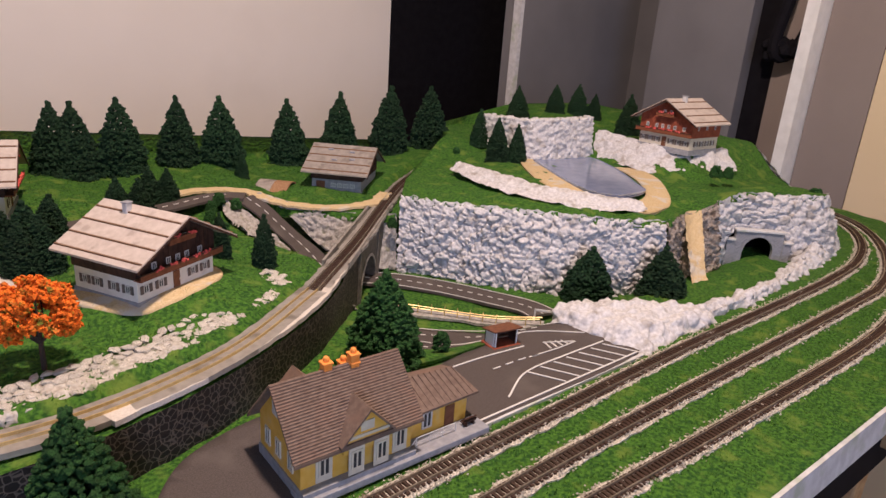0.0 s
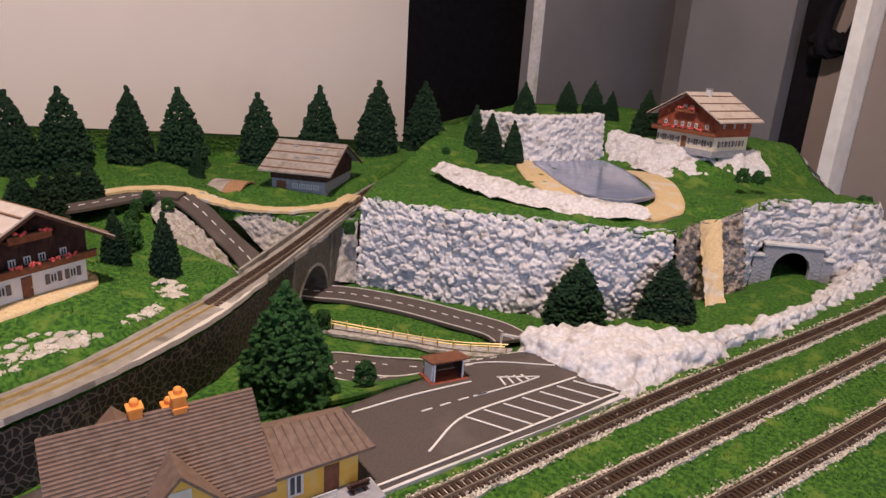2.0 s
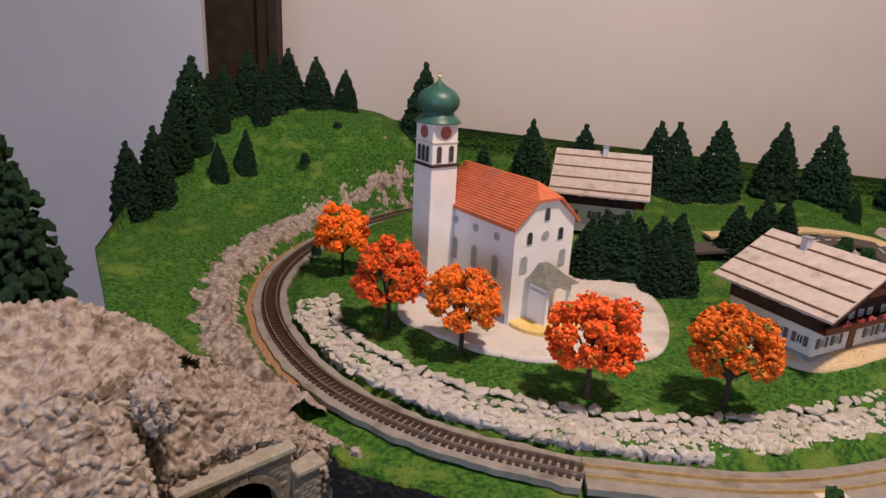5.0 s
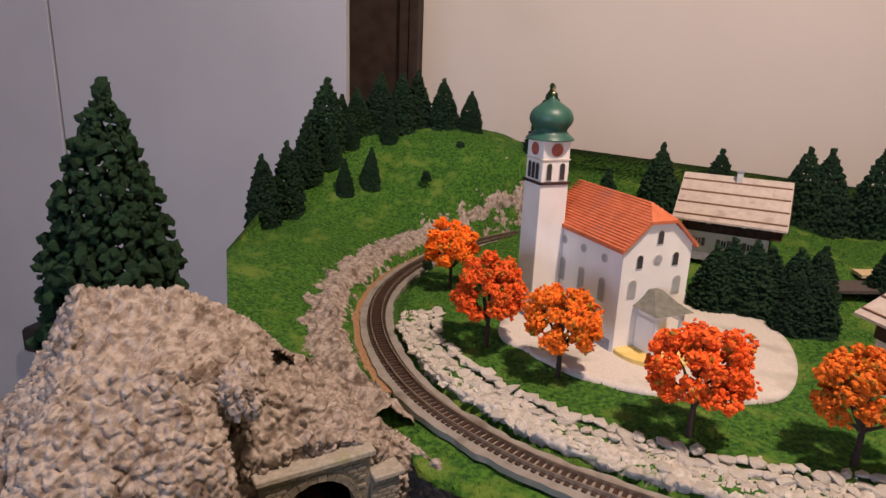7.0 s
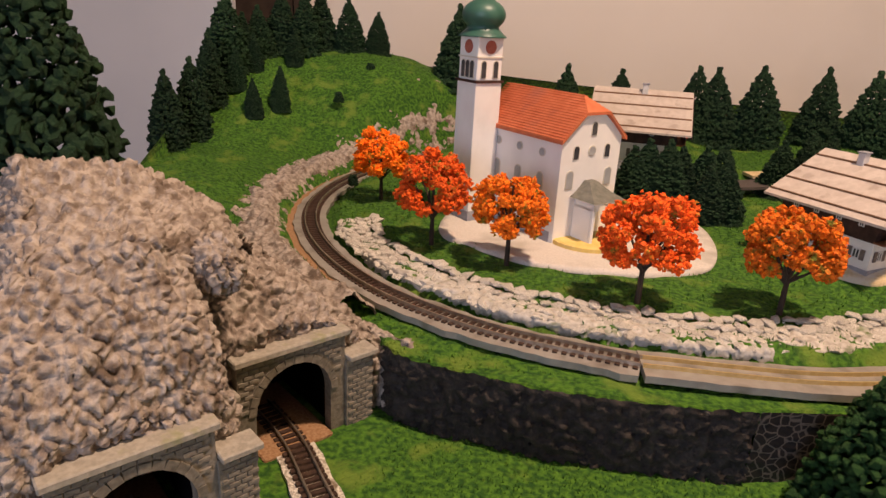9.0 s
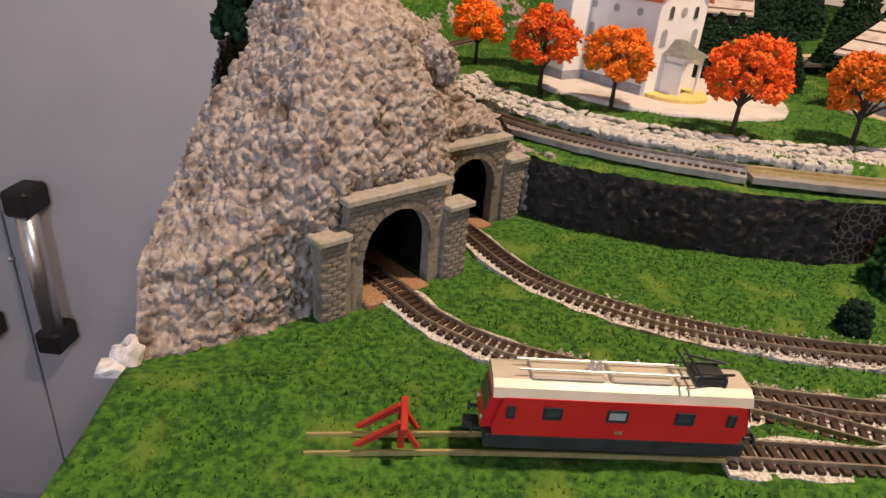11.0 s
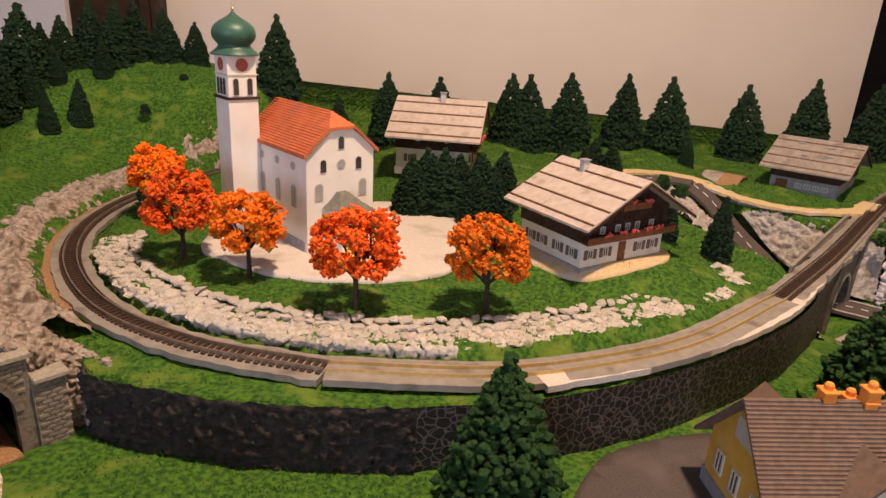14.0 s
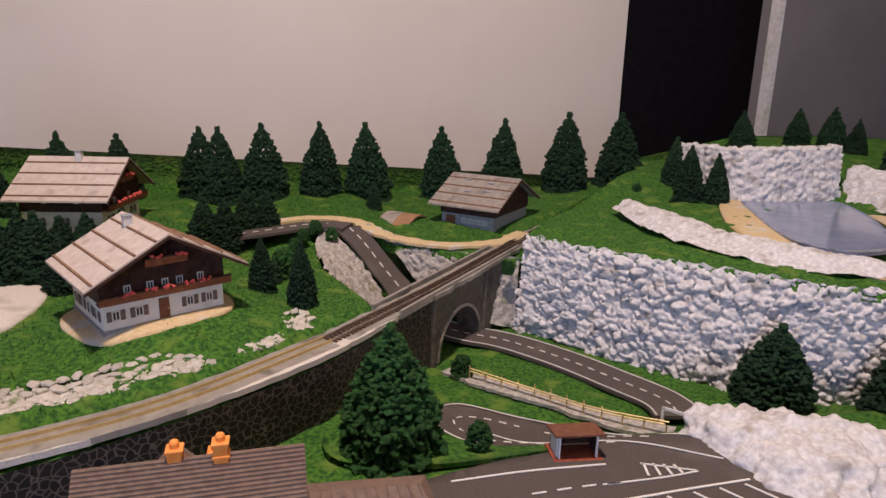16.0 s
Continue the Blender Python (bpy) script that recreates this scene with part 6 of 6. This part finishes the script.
def clumps(name, spots, mat, rough=0.35):
    """Many small rough lumps (x, y, z, radius, squash) joined into one mesh of foliage."""
    verts, faces = [], []
    for k, (x, y, z, r, sq) in enumerate(spots):
        a = rng.uniform(0, 6.28)
        c, s = math.cos(a), math.sin(a)
        v = ICO_V * np.array((r, r * rng.uniform(.7, 1.1), r * sq)) + rng.uniform(-1, 1, ICO_V.shape) * r * rough
        verts.append(np.stack([v[:, 0] * c - v[:, 1] * s + x, v[:, 0] * s + v[:, 1] * c + y, v[:, 2] + z], 1))
        faces.append(ICO_F + k * len(ICO_V))
    me = bpy.data.meshes.new(name)
    me.from_pydata(np.concatenate(verts).tolist(), [], np.concatenate(faces).tolist())
    me.materials.append(mat)
    return me


def fir_mesh(seed, tiers, width, fine):
    """A dense fir one unit high: overlapping drooping tiers of small needle clumps round a stem."""
    random.seed(seed)
    spots = []
    for t in range(tiers):
        s = t / tiers
        z0 = 0.02 + 0.87 * s
        big = width * (1 - s ** 2.0) * (1.0 + 0.07 * math.sin(seed + t * 2.1)) + 0.032
        for ring, lift in ((1.0, 0.0), (.97, .35), (.88, .65), (.66, .95), (.4, 1.0)):
            n = max(5, int(fine * ring * (0.35 + .8 * (1 - s))))
            for i in range(n):
                a = 2 * math.pi * (i + random.random()) / n
                r = big * ring * random.uniform(.84, 1.08)
                spots.append((r * math.cos(a), r * math.sin(a), z0 + lift * 0.87 / tiers + random.uniform(-.014, .014), random.uniform(.020, .037) * (0.70 + .4 * (1 - s)), .8))
    for k in range(22):
        spots.append((random.uniform(-.020, .020), random.uniform(-.020, .020), .88 + .0048 * k, .027, 1.0))
    return clumps("crown", spots, FIR, .38)


def trunk_mesh(r, h):
    bm = bmesh.new()
    cyl(bm, r, r * .4, (0, 0, -.03), (0, 0, h), 8)
    me = bpy.data.meshes.new("trunk")
    bm.to_mesh(me)
    bm.free()
    me.materials.append(BARK)
    return me


FIRS = [fir_mesh(3, 11, .27, 44), fir_mesh(8, 10, .285, 44), fir_mesh(13, 12, .255, 40)]
SLIM = [fir_mesh(21, 12, .19, 34), fir_mesh(27, 11, .21, 34)]
GREENER = [m.copy() for m in FIRS[:2]]
for m in GREENER:
    m.materials[0] = FIRB
TRUNK = trunk_mesh(.030, .30)
random.seed(5)


def fir(u, v, z, tip, kind=FIRS, label="dark green model fir tree", wide=1.0):
    h = tip - z
    t = thing("fir_tree", Matrix.Translation((u, v, z)) @ Matrix.Rotation(random.uniform(0, 6.28), 4, "Z") @ Euler((random.uniform(-.04, .04), random.uniform(-.04, .04), 0)).to_matrix().to_4x4() @ Matrix.Diagonal((h * wide, h * wide, h, 1)), label, "tree", "fir trees")
    child("trunk", TRUNK, t)
    child("crown", random.choice(kind), t)
    return t


# row along the back wall
for u, tip in ((-.011, .159), (.059, .157), (.160, .166), (.186, .166), (.245, .171), (.322, .173), (.392, .173), (.504, .167), (.598, .178), (.705, .190), (.800, .190)):
    fir(u, 1.035, terrace_height(u, 1.035) - .004, tip, wide=0.92, label="dark green fir in the row along the wall")
fir(.387, .95, terrace_height(.387, .95) - .002, .100, SLIM)
fir(-.165, 1.03, terrace_height(-.165, 1.03) - .006, .226, wide=0.9, label="tall dark fir behind the church")
# the hill in the corner
for u, v, tip in ((-.438, .92, .224), (-.423, .94, .203), (-.412, .97, .212), (-.395, 1.0, .230), (-.363, 1.0, .231), (-.349, 1.03, .235), (-.309, 1.03, .226), (-.272, 1.03, .211), (-.361, .88, .147), (-.381, .85, .124), (-.368, .97, .187), (-.437, .76, .148), (-.430, .80, .158), (-.445, .78, .135), (-.415, .89, .165), (-.405, .93, .175), (-.435, .86, .18)):
    z = terrace_height(u, v) - .004
    fir(u, v, z, max(tip, z + .045), SLIM, "slim dark fir on the grassy hill", 1.0 if tip < .2 else 1.15)
fir(-.318, .405, .108, .238, FIRS, "large dark fir on top of the mountain", 0.80)
# in front of the cliff, by the station and at the front
fir(.655, .500, -.024, .050, FIRS, "large fir below the white cliff", 1.35)
fir(.722, .436, -.024, .058, FIRS, "large fir below the white cliff", 1.35)
fir(.325, .466, .0, .088, GREENER, "large green fir beside the station", 1.15)
fir(.062, .372, -.002, .088, GREENER, "large fir below the retaining wall", 1.05)
# on the plateau
for u, v, tip in ((.984, .98, .196), (1.06, .95, .202), (1.107, .93, .205), (1.123, .90, .189), (1.068, .77, .202), (.778, .815, .160), (.805, .795, .152), (.811, .90, .163), (.79, .83, .145)):
    z = plateau_height(u, v) - .004
    fir(u, v, z, max(tip, z + .05), SLIM if u < .9 else FIRS, "fir on the plateau")
# village conifers
for u, v, tip in ((.019, .724, .098), (.033, .73, .104), (.050, .725, .106), (.066, .735, .098), (.078, .690, .092), (.096, .700, .094), (.088, .735, .100), (.110, .760, .098), (.205, .795, .100), (.225, .835, .104), (.247, .835, .100), (.183, .80, .100)):
    z = terrace_height(u, v) - .003
    fir(u, v, z, tip + .010, SLIM, "slim dark conifer in the village", 1.3)
for u, v, tip in ((-.080, 1.005, .125), (-.089, .925, .108), (-.104, .945, .112), (-.107, .865, .100)):
    fir(u, v, terrace_height(u, v) - .003, max(tip, terrace_height(u, v) + .040), SLIM, "slim dark conifer behind the church", 1.1)
fir(.276, .615, .048, .106, SLIM, "slim fir beside the cutting", .85)
fir(.243, .650, .050, .102, SLIM, "slim fir behind the chalet", .9)


def bush_mesh(seed, mat):
    random.seed(seed)
    spots = []
    for _ in range(240):
        a, h = random.uniform(0, 6.28), random.random()
        r = .42 * math.sqrt(1 - (h * .9) ** 2) * random.uniform(.5, 1)
        spots.append((r * math.cos(a), r * math.sin(a), .12 + h * .8, random.uniform(.06, .11), .8))
    return clumps("foliage", spots, mat)


BUSHES = [bush_mesh(2, FIRB), bush_mesh(4, FIR)]


def bush(u, v, z, size, k=0, label="small round green bush"):
    b = thing("bush", Matrix.Translation((u, v, z - .002)) @ Matrix.Rotation(random.uniform(0, 6), 4, "Z") @ Matrix.Scale(size, 4), label, "bush", "bushes")
    child("stem", TRUNK, b)
    child("foliage", BUSHES[k], b)


random.seed(9)
for u, v, z, s, k in ((.412, .598, -.022, .024, 0), (.381, .452, .002, .020, 0), (-.003, .322, 0, .020, 1), (.100, .338, 0, .020, 1), (.299, .803, .066, .018, 0), (.316, .790, .062, .016, 0), (.285, .79, .062, .016, 0), (.275, .765, .055, .018, 0),
                      (-.295, .90, .108, .014, 1), (-.27, .97, .136, .016, 1), (1.10, .430, .072, .028, 0), (1.0, .545, .098, .022, 0), (1.03, .54, .096, .02, 0), (.742, .88, .088, .016, 0), (.262, .700, .050, .030, 0), (.25, .68, .050, .024, 1), (-.245, .74, .05, .012, 1), (.49, .70, .04, .016, 0)):
    bush(u, v, z, s, k)


def autumn_mesh(seed, mat):
    """A ragged crown: leaf clusters round a shell of uneven lobes, open underneath round the stem."""
    random.seed(seed)
    spots = []
    for k in range(34):
        h = (k + .5) / 34
        a = k * 2.39996 + random.uniform(-.35, .35)
        full = .325 * math.sqrt(max(.04, 1 - ((h - .38) / .66) ** 2))
        c = Vector((full * math.cos(a), full * math.sin(a), .42 + .48 * h + random.uniform(-.03, .03))) * random.uniform(.92, 1.06)
        size = random.uniform(.080, .120)
        for _ in range(78):
            d = Vector((random.gauss(0, 1), random.gauss(0, 1), random.gauss(0, 1))).normalized() * size * random.uniform(.45, 1.05)
            spots.append((c.x + d.x, c.y + d.y, c.z + d.z * .8, random.uniform(.014, .027), .8))
    return clumps("leaves", spots, mat, .5)


def autumn_trunk(seed):
    random.seed(seed)
    bm = bmesh.new()
    cyl(bm, .030, .022, (0, 0, -.04), (0, 0, .36), 8)
    for k in range(9):
        a = k * 2.4 + random.uniform(-.3, .3)
        mid = (.16 * math.cos(a), .16 * math.sin(a), .42 + .02 * k)
        end = (.33 * math.cos(a + .2), .33 * math.sin(a + .2), .52 + .04 * k)
        cyl(bm, .016, .011, (0, 0, .28 + .02 * (k % 4)), mid, 6)
        cyl(bm, .011, .004, mid, end, 6)
    cyl(bm, .022, .006, (0, 0, .36), (0, 0, .85), 6)
    me = bpy.data.meshes.new("trunk")
    bm.to_mesh(me)
    bm.free()
    me.materials.append(BARK)
    return me


def autumn_tree(u, v, size, mat, seed, label):
    t = thing("autumn_tree", Matrix.Translation((u, v, terrace_height(u, v))) @ Matrix.Rotation(seed, 4, "Z") @ Matrix.Diagonal((size * .98, size * .98, size, 1)), label, "tree", "autumn trees")
    child("trunk", autumn_trunk(seed), t, None, "dark bare branching trunk")
    child("leaves", autumn_mesh(seed, mat), t, None, "clumpy autumn foliage")


autumn_tree(.066, .498, .069, FALL, 3, "round orange autumn tree beside the chalet")
autumn_tree(-.019, .498, .071, FALLRED, 7, "red-orange autumn tree before the church square")
autumn_tree(-.098, .548, .066, FALL, 11, "bright orange autumn tree before the church")
autumn_tree(-.153, .578, .069, FALLRED, 17, "red autumn tree beside the church")
autumn_tree(-.209, .690, .064, FALL, 23, "orange autumn tree near the tower")

# ---- stones along the terrace edge ----


def stone_mesh(seed):
    random.seed(seed)
    bm = bmesh.new()
    bmesh.ops.create_icosphere(bm, subdivisions=1, radius=1.0)
    for v in bm.verts:
        v.co = Vector((v.co.x, v.co.y * random.uniform(.55, .9), v.co.z * .34)) * random.uniform(.72, 1.18)
    me = bpy.data.meshes.new("stone")
    bm.to_mesh(me)
    bm.free()
    me.materials.append(STONE)
    return me


STONES = [stone_mesh(k) for k in range(8)]
random.seed(12)
INNER = spline([(-.215, .625), (-.205, .58), (-.163, .528), (-.10, .490), (-.025, .468), (.061, .470), (.16, .502), (.235, .548), (.280, .588)], 0.004)
edging = thing("stone_edging", Matrix(), "dry rubble stone edging of the terrace", "stones", kind="structure")
t = np.gradient(INNER, axis=0)
t /= np.linalg.norm(t, axis=1)[:, None]


def edge_place(i, d):
    """A place beside the terrace edge line, d towards the track, kept off its bed."""
    u, v = INNER[i][0] + t[i][1] * d, INNER[i][1] - t[i][0] * d
    k = np.hypot(CURVE2D[:, 0] - u, CURVE2D[:, 1] - v)
    n = int(k.argmin())
    if k[n] < .0205:
        away = Vector((u - CURVE2D[n, 0], v - CURVE2D[n, 1])).normalized() * .0205
        u, v = CURVE2D[n, 0] + away.x, CURVE2D[n, 1] + away.y
    return u, v


made = 0
for row, d in enumerate((-.012, -.0035, .005, .0125)):
    for i in range(row % 2, len(INNER), 2):
        if made >= 299:
            break
        u, v = edge_place(i, d + random.uniform(-.003, .003))
        z = .0518 - .0012 * row
        r = random.uniform(.0048, .0074)
        child("stone", STONES[made % 8], edging, Matrix.Translation((u, v, z + random.uniform(0, .0012))) @ Euler((random.uniform(-.22, .22), random.uniform(-.22, .22), random.uniform(0, 6))).to_matrix().to_4x4() @ Matrix.Scale(r, 4))
        made += 1
ids = range(0, len(INNER), 4)
loft("terrace_bank", [[(*edge_place(i, .020), .0400) for i in ids], [(*edge_place(i, .0175), .0490) for i in ids], [(*edge_place(i, .011), .0508) for i in ids], [(*edge_place(i, -.009), .0505) for i in ids]],
     STONE, "tan rubble bank under the terrace edge", 0.0075, 0.0022, 0.0018, 30.0, "rubble bank")


def rubble(name, label, spots, count, lo, hi, mat=STONE):
    """Loose gravel too small to count, joined in one mesh."""
    verts, faces = [], []
    base = np.array([(1, 0, 0), (-.5, .8, 0), (-.5, -.8, 0), (0, 0, .9), (0, 0, -.5)])
    tri = [(0, 1, 3), (1, 2, 3), (2, 0, 3), (1, 0, 4), (2, 1, 4), (0, 2, 4)]
    for _ in range(count):
        u, v, z = spots()
        r = random.uniform(lo, hi)
        a = random.uniform(0, 6.28)
        c, s = math.cos(a), math.sin(a)
        k = len(verts)
        for x, y, h in base * r:
            verts.append((u + x * c - y * s, v + x * s + y * c, z + h))
        faces += [tuple(i + k for i in f) for f in tri]
    return solid(name, mesh_of(name, verts, faces, mat), label, "gravel", "stuff")


def near_edge():
    i = random.randrange(len(INNER))
    d = random.gauss(0, .008)
    return INNER[i][0] + t[i][1] * d, INNER[i][1] - t[i][0] * d, .0508 - .008 * smoothstep(.004, .018, d)


rubble("loose_rubble", "loose pale stone chips along the terrace edge", near_edge, 500, .0006, .0014)
LINES = [spline(p, .004) for p in ([(-.128, .318, 0), (-.077, .302, 0), (-.01, .297, 0), (.10, .303, 0), (.25, .3105, 0), (.40, .3175, 0), (.60, .3265, 0), (.80, .330, 0), (.95, .334, 0), (1.08, .346, 0), (1.2, .378, 0)],
                                   [(-.174, .268, 0), (-.12, .258, 0), (-.03, .253, 0), (.10, .258, 0), (.27, .268, 0), (.45, .274, 0), (.65, .277, 0), (.85, .280, 0), (.98, .283, 0), (1.08, .302, 0), (1.2, .345, 0)],
                                   [(-.05, .215, 0), (.12, .227, 0), (.30, .229, 0), (.50, .226, 0), (.70, .224, 0), (.83, .228, 0), (.94, .243, 0), (1.03, .268, 0)])]


def near_track():
    line = random.choice(LINES)
    p = random.choice(line)
    return p[0] + random.uniform(-.003, .003), p[1] + random.choice((-1, 1)) * abs(random.gauss(.0085, .0025)), .0022


rubble("track_ballast", "pale loose ballast stones along the tracks", near_track, 9000, .0006, .0015, BALLAST)


def turf(name, label, spots, count, lo, hi):
    """Flock fibres standing on the ground, joined in one mesh."""
    verts, faces = [], []
    for _ in range(count):
        got = spots()
        if got is None:
            continue
        u, v, z = got
        a, h = random.uniform(0, 6.28), random.uniform(lo, hi)
        w = h * .26
        k = len(verts)
        verts += [(u - w * math.cos(a), v - w * math.sin(a), z - .0004), (u + w * math.cos(a), v + w * math.sin(a), z - .0004), (u + random.uniform(-h, h) * .6, v + random.uniform(-h, h) * .6, z + h)]
        faces.append((k, k + 1, k + 2))
    return solid(name, mesh_of(name, verts, faces, TURF), label, "grass", "stuff")


TRACKPTS = np.concatenate([np.array(l)[:, :2] for l in LINES] + [CURVE2D[:, :2], spline([(-.205, .405), (-.169, .345), (-.128, .318)], .004), spline([(-.235, .315), (-.212, .288), (-.174, .268)], .004), spline([(-.252, .194), (-.19, .203), (-.10, .211), (0, .22)], .004)])


def on_front():
    u, v = random.uniform(-.33, 1.15), random.uniform(.10, .43)
    if u < -.311 - (v - .085) * .12:
        return None
    if u > .10 and v > .333 or v < .17 and u > .36:
        return None
    if np.hypot(TRACKPTS[:, 0] - u, TRACKPTS[:, 1] - v).min() < .0105:
        return None
    if u < -.16 and v > u * 1.0 + .545 or u < -.29 and v > .235:
        return None
    return u, v, base_height(u, v) + fuzz(u, v, .03, .002)




def on_terrace():
    u, v = random.uniform(-.43, .50), random.uniform(.42, 1.05)
    if not bool(inside(TERRACE, np.array([u]), np.array([v]))[0]) or np.hypot(TRACKPTS[:, 0] - u, TRACKPTS[:, 1] - v).min() < .016:
        return None
    if inside([(-.150, .612), (-.108, .566), (-.06, .543), (.016, .547), (.056, .584), (.068, .672), (.03, .745), (-.03, .75), (-.12, .72)], np.array([u]), np.array([v]))[0]:
        return None
    return u, v, terrace_height(u, v) + fuzz(u, v, .03, .0022)


random.seed(31)
turf("grass_fibres", "short green grass flock on the front of the layout", on_front, 90000, .0008, .0024)
turf("terrace_grass", "short green grass flock on the terrace", on_terrace, 42000, .0010, .0028)
